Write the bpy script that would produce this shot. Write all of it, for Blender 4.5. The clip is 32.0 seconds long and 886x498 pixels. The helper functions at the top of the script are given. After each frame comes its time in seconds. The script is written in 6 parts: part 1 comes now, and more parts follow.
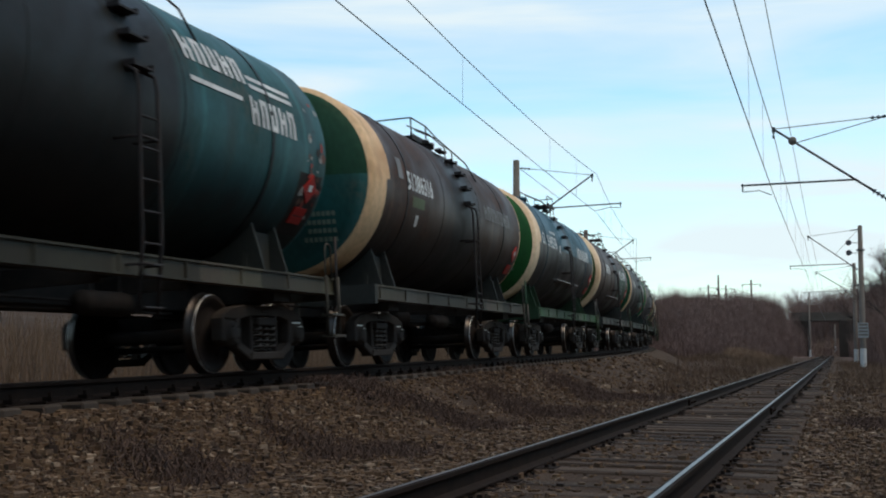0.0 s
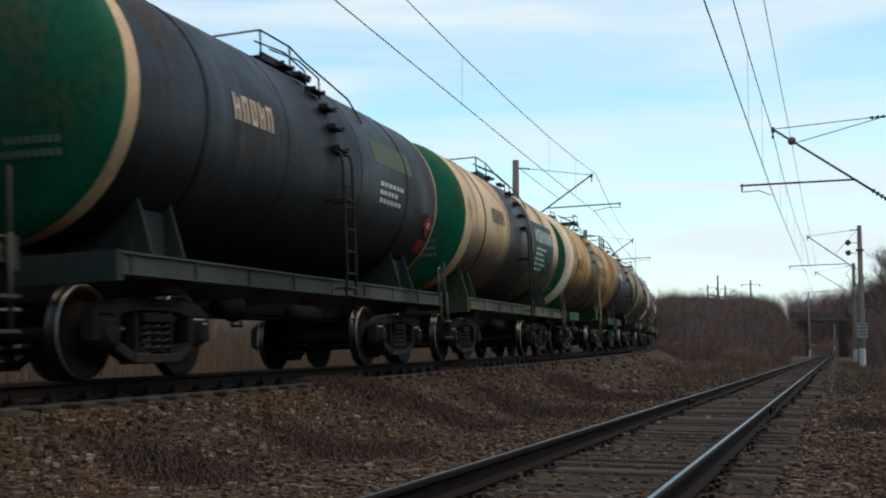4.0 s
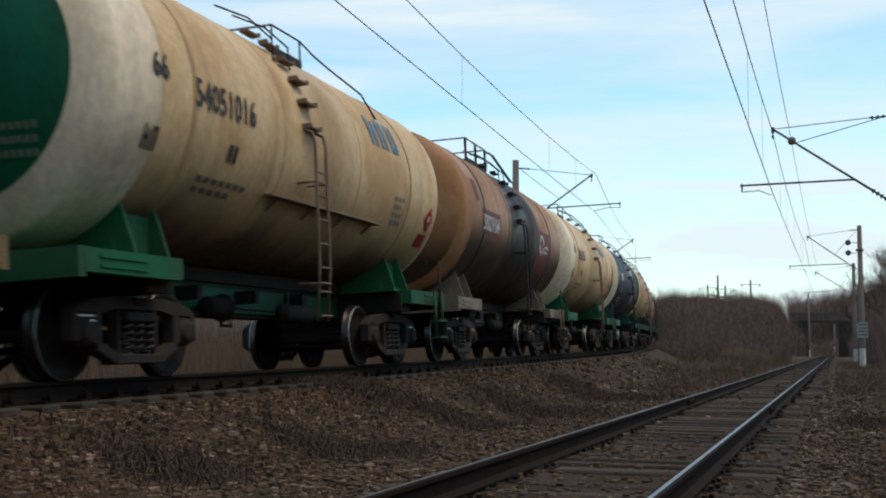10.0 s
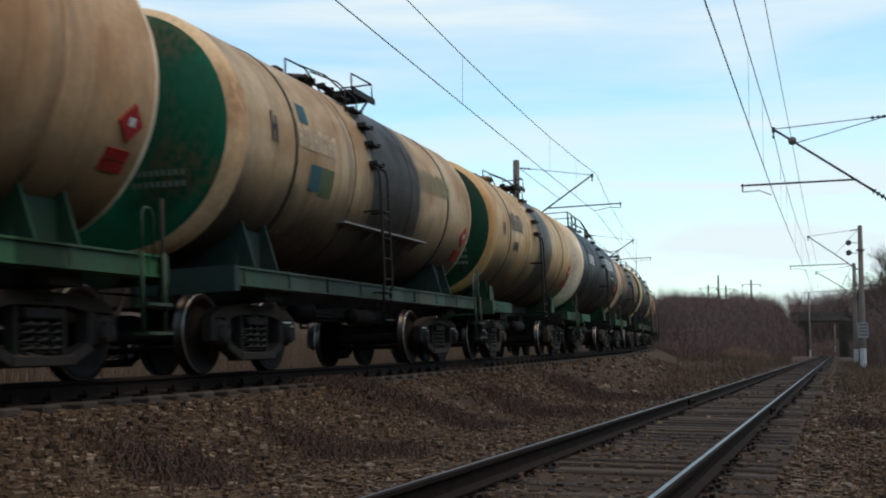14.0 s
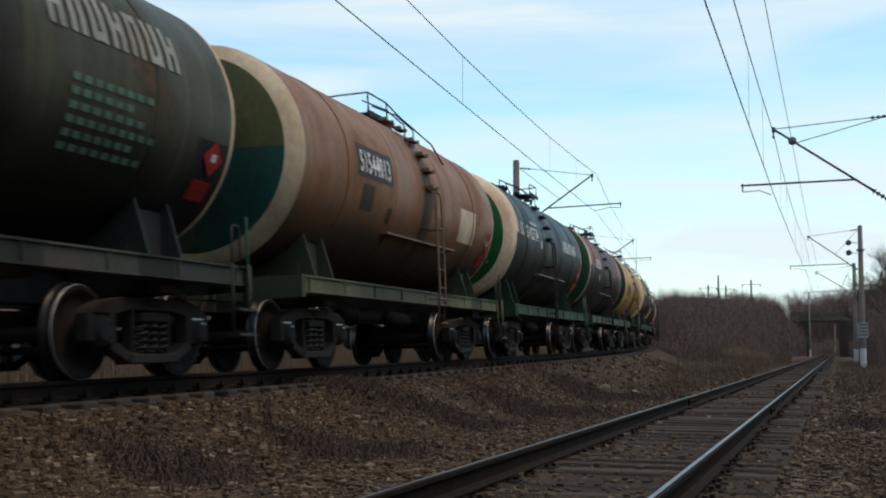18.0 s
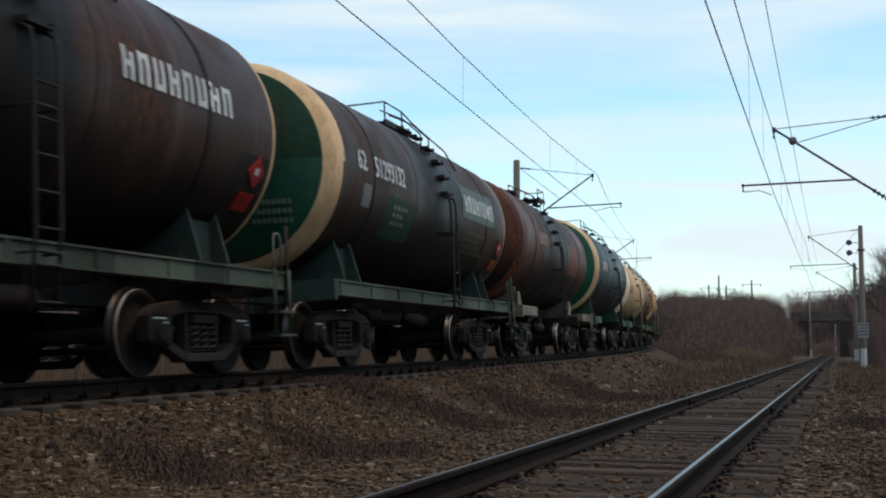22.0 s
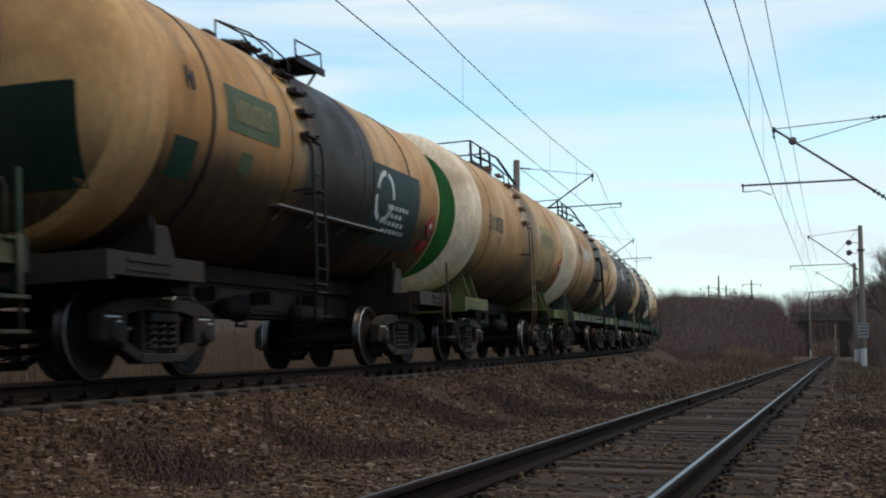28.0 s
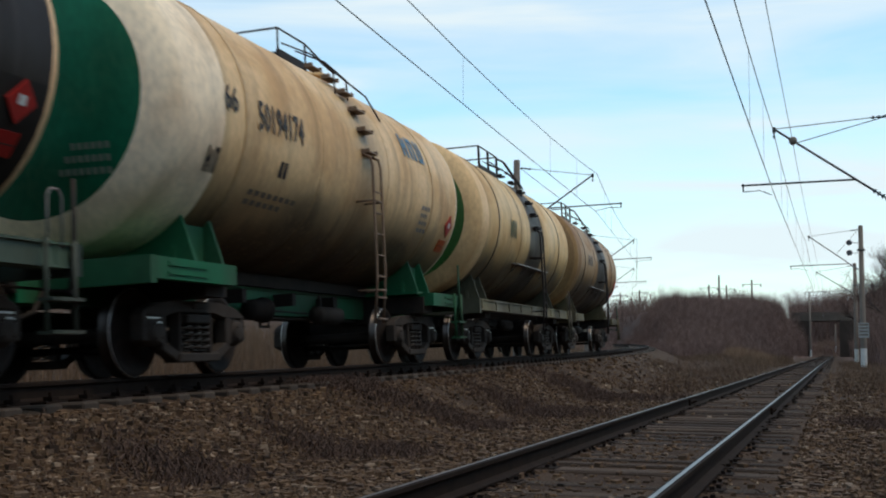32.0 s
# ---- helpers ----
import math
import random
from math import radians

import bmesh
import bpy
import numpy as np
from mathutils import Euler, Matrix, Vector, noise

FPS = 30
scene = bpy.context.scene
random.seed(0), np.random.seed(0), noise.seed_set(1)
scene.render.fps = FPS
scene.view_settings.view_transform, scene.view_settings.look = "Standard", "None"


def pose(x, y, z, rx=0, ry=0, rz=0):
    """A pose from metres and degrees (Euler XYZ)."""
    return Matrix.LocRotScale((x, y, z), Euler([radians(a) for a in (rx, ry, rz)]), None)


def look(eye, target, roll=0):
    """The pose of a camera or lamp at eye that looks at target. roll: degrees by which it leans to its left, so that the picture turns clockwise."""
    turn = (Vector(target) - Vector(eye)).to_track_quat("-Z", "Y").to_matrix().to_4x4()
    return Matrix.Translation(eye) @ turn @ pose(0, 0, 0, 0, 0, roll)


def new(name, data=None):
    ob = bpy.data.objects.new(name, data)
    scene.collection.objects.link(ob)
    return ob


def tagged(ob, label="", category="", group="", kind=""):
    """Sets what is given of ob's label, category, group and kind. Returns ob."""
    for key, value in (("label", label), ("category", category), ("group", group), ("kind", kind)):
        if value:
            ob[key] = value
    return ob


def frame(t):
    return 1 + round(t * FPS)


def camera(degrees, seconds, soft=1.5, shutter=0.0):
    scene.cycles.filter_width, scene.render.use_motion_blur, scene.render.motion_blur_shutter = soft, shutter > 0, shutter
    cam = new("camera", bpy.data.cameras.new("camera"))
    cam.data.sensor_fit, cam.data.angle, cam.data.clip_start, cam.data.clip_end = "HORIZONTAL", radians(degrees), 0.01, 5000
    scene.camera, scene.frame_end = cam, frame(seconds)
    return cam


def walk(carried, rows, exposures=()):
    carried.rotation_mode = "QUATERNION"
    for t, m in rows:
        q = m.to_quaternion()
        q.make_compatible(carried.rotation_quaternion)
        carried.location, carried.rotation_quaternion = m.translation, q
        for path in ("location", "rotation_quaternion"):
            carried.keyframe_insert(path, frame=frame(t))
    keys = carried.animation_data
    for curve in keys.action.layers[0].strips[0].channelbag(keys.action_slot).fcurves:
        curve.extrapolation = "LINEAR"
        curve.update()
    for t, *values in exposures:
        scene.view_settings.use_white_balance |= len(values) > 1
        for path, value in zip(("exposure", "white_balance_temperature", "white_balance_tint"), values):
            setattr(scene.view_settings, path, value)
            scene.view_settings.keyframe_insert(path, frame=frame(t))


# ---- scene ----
# ---------------------------------------------------------------- plan
# The eye is 1.05 m above the yard's zero level. Two tracks lead away ahead:
# a straight one beside the camera and, further over, a raised one that bends away.
EYE = 1.05
DRIFT = 0.02797          # degrees of the slow pan per unit below
TRACK_X, TRACK_TURN, TRACK_BEND = -8.167, 0.32478, 0.0015537
NEAR_X, NEAR_TURN = -1.961, 0.3272
GAUGE = 1.59             # between the centres of the rail heads
CANT = 3.03              # degrees by which the curved track leans
PITCH = 12.02            # wagon length over couplers


def curve(s, off=0.0):
    """Place and heading of the curved track at s metres along it, off metres to its right."""
    a = TRACK_TURN - TRACK_BEND * s
    return (TRACK_X + (math.cos(a) - math.cos(TRACK_TURN)) / TRACK_BEND + off * math.cos(a),
            (math.sin(TRACK_TURN) - math.sin(a)) / TRACK_BEND - off * math.sin(a), a)


def curve_z(s):
    """Height of the curved track's axis at rail-top level."""
    return 0.655 + 0.0043 * (s - 12)


def straight(s, off=0.0):
    return (NEAR_X + s * math.sin(NEAR_TURN) + off * math.cos(NEAR_TURN),
            s * math.cos(NEAR_TURN) - off * math.sin(NEAR_TURN), NEAR_TURN)


def straight_z(s):
    return 0.183 - 0.0035 * max(-60, min(s, 260))


def on_curve(s, off=0.0, z=0.0, lean=CANT):
    """Pose on the curved track: x along it, -y towards the straight track, z up from the rails."""
    x, y, a = curve(s, off)
    return pose(x, y, curve_z(s) + z, -lean, -0.246, 90 - math.degrees(a))


def on_straight(s, off=0.0, z=0.0):
    x, y, a = straight(s, off)
    return pose(x, y, straight_z(s) + z, 0, 0.2, 90 - math.degrees(a))


# ---------------------------------------------------------------- camera
cam = camera(41.89, 32.0, soft=2.0, shutter=0.16)


def aim(drift=0.0):
    return pose(0, 0, EYE, 90 + 4.778, 0, 0) @ pose(0, 0, 0, 0, 0, 0.1477) @ pose(0, 0, 0, 0, drift * DRIFT, 0)


walk(cam, [(0, aim(1.0)), (1.5, aim(0.2)), (3, aim(0)), (6, aim(0)), (9, aim(0)), (12, aim(0)), (14, aim(0.9)), (17, aim(0.9)),
           (20, aim(1.1)), (21.5, aim(1.7)), (24, aim(1.0)), (28, aim(1.4)), (30, aim(1.2)), (32, aim(1.9))])

# ---------------------------------------------------------------- light
SUN_AZ, SUN_EL = 112.0, 66.0       # compass degrees from +y towards +x
world = bpy.data.worlds.new("sky")
scene.world = world
world.use_nodes = True
wn, wl = world.node_tree.nodes, world.node_tree.links
wn.clear()
w_out, w_bg = wn.new("ShaderNodeOutputWorld"), wn.new("ShaderNodeBackground")
w_sky = wn.new("ShaderNodeTexSky")
w_sky.sky_type, w_sky.sun_disc = "NISHITA", False
w_sky.sun_elevation, w_sky.sun_rotation = radians(SUN_EL), radians(SUN_AZ)
w_sky.air_density, w_sky.dust_density, w_sky.ozone_density = 1.0, 0.6, 1.5
# streaky thin cloud, thicker and whiter near the skyline
w_co, w_map = wn.new("ShaderNodeTexCoord"), wn.new("ShaderNodeMapping")
w_map.inputs["Scale"].default_value = (2.0, 2.0, 15.0)
w_map.inputs["Rotation"].default_value = (radians(3), radians(7), 0.0)
w_n1, w_n2 = wn.new("ShaderNodeTexNoise"), wn.new("ShaderNodeTexNoise")
w_n1.inputs["Scale"].default_value, w_n1.inputs["Detail"].default_value, w_n1.inputs["Distortion"].default_value = 1.6, 7.0, 0.5
w_n2.inputs["Scale"].default_value, w_n2.inputs["Detail"].default_value = 0.8, 3.0
w_mul, w_ramp = wn.new("ShaderNodeMath"), wn.new("ShaderNodeMapRange")
w_mul.operation = "MULTIPLY"
w_ramp.inputs["From Min"].default_value, w_ramp.inputs["From Max"].default_value = 0.15, 0.35
w_sep, w_low = wn.new("ShaderNodeSeparateXYZ"), wn.new("ShaderNodeMapRange")
w_low.inputs["From Min"].default_value, w_low.inputs["From Max"].default_value = 0.02, 0.16
w_low.inputs["To Min"].default_value, w_low.inputs["To Max"].default_value = 0.8, 0.0
w_max = wn.new("ShaderNodeMath")
w_max.operation = "MAXIMUM"
w_mix = wn.new("ShaderNodeMix")
w_mix.data_type = "RGBA"
w_mix.inputs[7].default_value = (5.34, 6.12, 6.45, 1)
w_gain = wn.new("ShaderNodeMath")
w_gain.operation, w_gain.inputs[1].default_value = "MULTIPLY", 0.95
wl.new(w_co.outputs["Generated"], w_map.inputs["Vector"])
wl.new(w_map.outputs["Vector"], w_n1.inputs["Vector"])
wl.new(w_map.outputs["Vector"], w_n2.inputs["Vector"])
wl.new(w_n1.outputs["Fac"], w_mul.inputs[0])
wl.new(w_n2.outputs["Fac"], w_mul.inputs[1])
wl.new(w_mul.outputs[0], w_ramp.inputs["Value"])
wl.new(w_ramp.outputs["Result"], w_gain.inputs[0])
wl.new(w_co.outputs["Generated"], w_sep.inputs[0])
wl.new(w_sep.outputs["Z"], w_low.inputs["Value"])
wl.new(w_gain.outputs[0], w_max.inputs[0])
w_veil, w_thin = wn.new("ShaderNodeMapRange"), wn.new("ShaderNodeMath")
w_veil.inputs["From Min"].default_value, w_veil.inputs["From Max"].default_value = 0.34, 0.62
w_veil.inputs["To Min"].default_value, w_veil.inputs["To Max"].default_value = 0.72, 1.12
w_thin.operation = "MULTIPLY"
wl.new(w_n1.outputs["Fac"], w_veil.inputs["Value"])
wl.new(w_low.outputs["Result"], w_thin.inputs[0])
wl.new(w_veil.outputs["Result"], w_thin.inputs[1])
wl.new(w_thin.outputs[0], w_max.inputs[1])
# the sky clears towards the zenith
w_high, w_clear = wn.new("ShaderNodeMapRange"), wn.new("ShaderNodeMath")
w_high.inputs["From Min"].default_value, w_high.inputs["From Max"].default_value = 0.35, 0.75
w_high.inputs["To Min"].default_value, w_high.inputs["To Max"].default_value = 1.0, 0.15
w_clear.operation = "MULTIPLY"
wl.new(w_sep.outputs["Z"], w_high.inputs["Value"])
wl.new(w_max.outputs[0], w_clear.inputs[0])
wl.new(w_high.outputs["Result"], w_clear.inputs[1])
wl.new(w_clear.outputs[0], w_mix.inputs[0])
w_tint = wn.new("ShaderNodeMix")
w_tint.data_type, w_tint.blend_type = "RGBA", "MULTIPLY"
w_tint.inputs[0].default_value, w_tint.inputs[7].default_value = 1.0, (1.36, 1.60, 1.46, 1)
wl.new(w_sky.outputs[0], w_tint.inputs[6])
wl.new(w_tint.outputs[2], w_mix.inputs[6])
wl.new(w_mix.outputs[2], w_bg.inputs["Color"])
w_bg.inputs["Strength"].default_value = 0.15
wl.new(w_bg.outputs[0], w_out.inputs[0])

sun_data = bpy.data.lights.new("sun", "SUN")
sun_data.energy, sun_data.angle, sun_data.color = 1.5, radians(20), (1.0, 0.80, 0.58)
sun = new("sun", sun_data)
_az, _el = radians(SUN_AZ), radians(SUN_EL)
sun.matrix_world = look((0, 0, 0), (-math.sin(_az) * math.cos(_el), -math.cos(_az) * math.cos(_el), -math.sin(_el)))
sun.location = (60, -30, 60)
scene.view_settings.exposure = 0.0


# ---------------------------------------------------------------- materials
def grain(name, base, second=None, rough=0.7, metal=0.0, scale=6.0, amount=0.5, fine=60.0, bump=0.3, depth=0.01, random_value=0.0,
          spec=0.5, stretch=(1, 1, 1), coat=0.0):
    """A surface with blotches at one scale, grain at another, and fine relief."""
    m = bpy.data.materials.new(name)
    m.use_nodes = True
    n, l = m.node_tree.nodes, m.node_tree.links
    b = n["Principled BSDF"]
    second = second or tuple(c * 0.6 for c in base)
    co, mp = n.new("ShaderNodeTexCoord"), n.new("ShaderNodeMapping")
    mp.inputs["Scale"].default_value = stretch
    l.new(co.outputs["Object"], mp.inputs["Vector"])
    big, small = n.new("ShaderNodeTexNoise"), n.new("ShaderNodeTexNoise")
    big.inputs["Scale"].default_value, big.inputs["Detail"].default_value = scale, 5.0
    small.inputs["Scale"].default_value, small.inputs["Detail"].default_value = fine, 3.0
    l.new(mp.outputs[0], big.inputs["Vector"])
    l.new(mp.outputs[0], small.inputs["Vector"])
    ramp = n.new("ShaderNodeMapRange")
    ramp.inputs["From Min"].default_value, ramp.inputs["From Max"].default_value = 0.35, 0.68
    l.new(big.outputs["Fac"], ramp.inputs["Value"])
    gain = n.new("ShaderNodeMath")
    gain.operation, gain.inputs[1].default_value = "MULTIPLY", amount
    l.new(ramp.outputs["Result"], gain.inputs[0])
    mix = n.new("ShaderNodeMix")
    mix.data_type = "RGBA"
    mix.inputs[6].default_value, mix.inputs[7].default_value = (*base, 1), (*second, 1)
    l.new(gain.outputs[0], mix.inputs[0])
    hsv = n.new("ShaderNodeHueSaturation")
    val = n.new("ShaderNodeMapRange")
    val.inputs["To Min"].default_value, val.inputs["To Max"].default_value = 0.72, 1.28
    l.new(small.outputs["Fac"], val.inputs["Value"])
    last = val.outputs["Result"]
    if random_value:
        info, rnd, mul = n.new("ShaderNodeObjectInfo"), n.new("ShaderNodeMapRange"), n.new("ShaderNodeMath")
        rnd.inputs["To Min"].default_value, rnd.inputs["To Max"].default_value = 1 - random_value, 1 + random_value
        mul.operation = "MULTIPLY"
        l.new(info.outputs["Random"], rnd.inputs["Value"])
        l.new(rnd.outputs["Result"], mul.inputs[0])
        l.new(last, mul.inputs[1])
        last = mul.outputs[0]
    l.new(last, hsv.inputs["Value"])
    l.new(mix.outputs[2], hsv.inputs["Color"])
    l.new(hsv.outputs[0], b.inputs["Base Color"])
    b.inputs["Roughness"].default_value, b.inputs["Metallic"].default_value = rough, metal
    b.inputs["Specular IOR Level"].default_value = spec
    b.inputs["Coat Weight"].default_value = coat
    if bump:
        bp = n.new("ShaderNodeBump")
        bp.inputs["Strength"].default_value, bp.inputs["Distance"].default_value = bump, depth
        l.new(small.outputs["Fac"], bp.inputs["Height"])
        l.new(bp.outputs[0], b.inputs["Normal"])
    return m


def islands(name, colours, rough=0.85, spread=0.35, fine=40.0):
    """For loose pieces joined in one mesh: each piece takes its own tone."""
    m = bpy.data.materials.new(name)
    m.use_nodes = True
    n, l = m.node_tree.nodes, m.node_tree.links
    b = n["Principled BSDF"]
    geo, ramp = n.new("ShaderNodeNewGeometry"), n.new("ShaderNodeValToRGB")
    ramp.color_ramp.interpolation = "LINEAR"
    while len(ramp.color_ramp.elements) < len(colours):
        ramp.color_ramp.elements.new(0.5)
    for i, (e, c) in enumerate(zip(ramp.color_ramp.elements, colours)):
        e.position, e.color = i / max(1, len(colours) - 1), (*c, 1)
    l.new(geo.outputs["Random Per Island"], ramp.inputs[0])
    co, no, val, hsv = n.new("ShaderNodeTexCoord"), n.new("ShaderNodeTexNoise"), n.new("ShaderNodeMapRange"), n.new("ShaderNodeHueSaturation")
    no.inputs["Scale"].default_value = fine
    l.new(co.outputs["Object"], no.inputs["Vector"])
    val.inputs["To Min"].default_value, val.inputs["To Max"].default_value = 1 - spread, 1 + spread
    l.new(no.outputs["Fac"], val.inputs["Value"])
    l.new(val.outputs["Result"], hsv.inputs["Value"])
    l.new(ramp.outputs[0], hsv.inputs["Color"])
    l.new(hsv.outputs[0], b.inputs["Base Color"])
    b.inputs["Roughness"].default_value = rough
    b.inputs["Specular IOR Level"].default_value = 0.25
    return m


# ---------------------------------------------------------------- mesh helpers
def finish(name, bm, materials, parent=None, label="", smooth=False, m=None):
    me = bpy.data.meshes.new(name)
    bm.to_mesh(me)
    bm.free()
    for x in materials if isinstance(materials, (list, tuple)) else [materials]:
        me.materials.append(x)
    if smooth:
        for p in me.polygons:
            p.use_smooth = True
    ob = new(name, me)
    if parent:
        ob.parent = parent
    if m is not None:
        ob.matrix_basis = m
    return tagged(ob, label)


def part(name, bm, material, parent, label="", smooth=False, m=None):
    return finish(name, bm, material, parent, label, smooth, m)


def share(name, ob, parent, m):
    """Another part on the same mesh."""
    o = new(name, ob.data)
    o.parent = parent
    o.matrix_basis = m
    return o


def box(bm, x0, x1, y0, y1, z0, z1, m=None, mat=0, taper=None):
    v = [bm.verts.new(Vector((x, y, z))) for z in (z0, z1) for y in (y0, y1) for x in (x0, x1)]
    fs = [bm.faces.new([v[i] for i in f]) for f in ((0, 2, 3, 1), (4, 5, 7, 6), (0, 1, 5, 4), (2, 6, 7, 3), (0, 4, 6, 2), (1, 3, 7, 5))]
    for f in fs:
        f.material_index = mat
    if m is not None:
        bmesh.ops.transform(bm, matrix=m, verts=v)
    return v


def rod(bm, a, b, r, n=6, mat=0, r2=None):
    """A round bar from a to b."""
    a, b = Vector(a), Vector(b)
    d = b - a
    q = d.to_track_quat("Z", "Y").to_matrix()
    r2 = r if r2 is None else r2
    lo = [bm.verts.new(a + q @ Vector((r * math.cos(t), r * math.sin(t), 0))) for t in [2 * math.pi * i / n for i in range(n)]]
    hi = [bm.verts.new(b + q @ Vector((r2 * math.cos(t), r2 * math.sin(t), 0))) for t in [2 * math.pi * i / n for i in range(n)]]
    for i in range(n):
        f = bm.faces.new((lo[i], lo[(i + 1) % n], hi[(i + 1) % n], hi[i]))
        f.material_index, f.smooth = mat, n > 6
    bm.faces.new(lo[::-1]).material_index = mat
    bm.faces.new(hi).material_index = mat
    return lo + hi


def spin(bm, profile, n=24, axis="X", mat=0, mats=None, a0=0.0, a1=2 * math.pi, smooth=True):
    """Turn a profile of (along, radius) about an axis."""
    full = abs(a1 - a0 - 2 * math.pi) < 1e-6
    k = n if full else n + 1
    rings = []
    for u, r in profile:
        ring = []
        for i in range(k):
            t = a0 + (a1 - a0) * i / n
            c, s = r * math.cos(t), r * math.sin(t)
            ring.append(bm.verts.new({"X": (u, -s, c), "Y": (c, u, s), "Z": (c, s, u)}[axis]))
        rings.append(ring)
    for j in range(len(rings) - 1):
        for i in range(n):
            i2 = (i + 1) % k
            vs = (rings[j][i], rings[j][i2], rings[j + 1][i2], rings[j + 1][i])
            f = bm.faces.new(vs)
            f.smooth, f.material_index = smooth, (mats[j] if mats else mat)
    return rings


def slab(bm, pts, y0, y1, mat=0, holes=()):
    """A plate with the outline pts in the xz plane, from y0 to y1."""
    lo = [bm.verts.new((x, y0, z)) for x, z in pts]
    hi = [bm.verts.new((x, y1, z)) for x, z in pts]
    n = len(pts)
    fs = [bm.faces.new(lo), bm.faces.new(hi[::-1])]
    for i in range(n):
        fs.append(bm.faces.new((lo[i], hi[i], hi[(i + 1) % n], lo[(i + 1) % n])))
    for f in fs:
        f.material_index = mat
    return lo + hi


def bent(bm, points, r, n=6, mat=0):
    """One continuous bar through several points."""
    pts = [Vector(p) for p in points]
    rings = []
    up = None
    for i, p in enumerate(pts):
        d = (pts[min(i + 1, len(pts) - 1)] - pts[max(i - 1, 0)]).normalized()
        if up is None:
            up = Vector((0, 0, 1)) if abs(d.z) < 0.9 else Vector((1, 0, 0))
        side = d.cross(up).normalized()
        up = side.cross(d).normalized()
        rings.append([bm.verts.new(p + r * (math.cos(t) * side + math.sin(t) * up)) for t in [2 * math.pi * k / n for k in range(n)]])
    for a, c in zip(rings[:-1], rings[1:]):
        for k in range(n):
            f = bm.faces.new((a[k], a[(k + 1) % n], c[(k + 1) % n], c[k]))
            f.material_index, f.smooth = mat, True
    bm.faces.new(rings[0][::-1]).material_index = mat
    bm.faces.new(rings[-1]).material_index = mat


def fix(bm):
    bmesh.ops.recalc_face_normals(bm, faces=bm.faces)
    return bm


CACHE = {}


def put(key, name, make, mats, parent, label="", m=None, smooth=False):
    """A part whose mesh is made once and shared; its paint belongs to the object."""
    mats = mats if isinstance(mats, (list, tuple)) else [mats]
    if key not in CACHE:
        me = bpy.data.meshes.new(name)
        bm = bmesh.new()
        make(bm)
        fix(bm)
        bm.to_mesh(me)
        bm.free()
        for x in mats:
            me.materials.append(x)
        CACHE[key] = me
    ob = new(name, CACHE[key])
    for slot, x in zip(ob.material_slots, mats):
        if slot.material != x:
            slot.link = "OBJECT"
            slot.material = x
    ob.parent = parent
    if m is not None:
        ob.matrix_basis = m
    return tagged(ob, label)


# ---------------------------------------------------------------- the ground
def side_of_curve(x, y):
    """Distance along and to the right of the curved track."""
    cx, cy = TRACK_X - math.cos(TRACK_TURN) / TRACK_BEND, math.sin(TRACK_TURN) / TRACK_BEND
    dx, dy = x - cx, y - cy
    a = -math.atan2(dy, dx)
    return (TRACK_TURN - a) / TRACK_BEND, math.hypot(dx, dy) - 1 / TRACK_BEND


def side_of_straight(x, y):
    dx = x - NEAR_X
    return dx * math.sin(NEAR_TURN) + y * math.cos(NEAR_TURN), dx * math.cos(NEAR_TURN) - y * math.sin(NEAR_TURN)


def ease(v, a, b):
    t = max(0.0, min(1.0, (v - a) / (b - a)))
    return t * t * (3 - 2 * t)


def ground_z(x, y):
    sn, un = side_of_straight(x, y)
    st, ut = side_of_curve(x, y)
    base = straight_z(sn) - 0.25
    bed = straight_z(sn) - 0.21 - max(0.0, abs(un) - 1.5) * 0.4
    raised = curve_z(max(-500, min(560, st))) - 0.232 - 0.06 * ease(abs(ut), 1.25, 1.45) + 0.053 * max(-1.5, min(1.5, ut)) - max(0.0, abs(ut) - 1.5) * 0.40
    z = max(base, bed)
    if ut < 0:
        z += 0.2 * ease(-ut, 3.0, 9.0) + 2.2 * ease(-ut, 7.0, 22.0)
    else:
        z += 0.55 * ease(ut, 2.0, 6.0) * ease(sn, 55, 85) * ease(-un, 3.5, 7.0)
    z += 7.0 * ease(sn, 106, 172) * ease(abs(ut), 2.4, 8.5) * ease(-un, 3.6, 9.0) * (0.72 + 0.28 * ease(-un, 4.0, 16.0)) * (1 + 0.10 * noise.noise(Vector((x * 0.06, y * 0.06, 2))))
    z += 2.2 * ease(un, 5.0, 14.0) * ease(sn, 45, 95)
    # unseen bank, added to keep low sky light off the tanks' sides
    z += 9.5 * ease(un, 5.5, 17.0) * ease(-sn, -46, -26)
    z += 8.0 * ease(sn, 252, 305) * ease(un, -12, 0)
    z = max(z, raised)
    z += 0.05 * noise.noise(Vector((x * 0.5, y * 0.5, 0))) * ease(min(abs(un), abs(ut)), 1.4, 3.5)
    z += 0.018 * noise.noise(Vector((x * 2.1, y * 2.1, 3))) * ease(min(abs(un), abs(ut)), 1.2, 1.8)
    return z


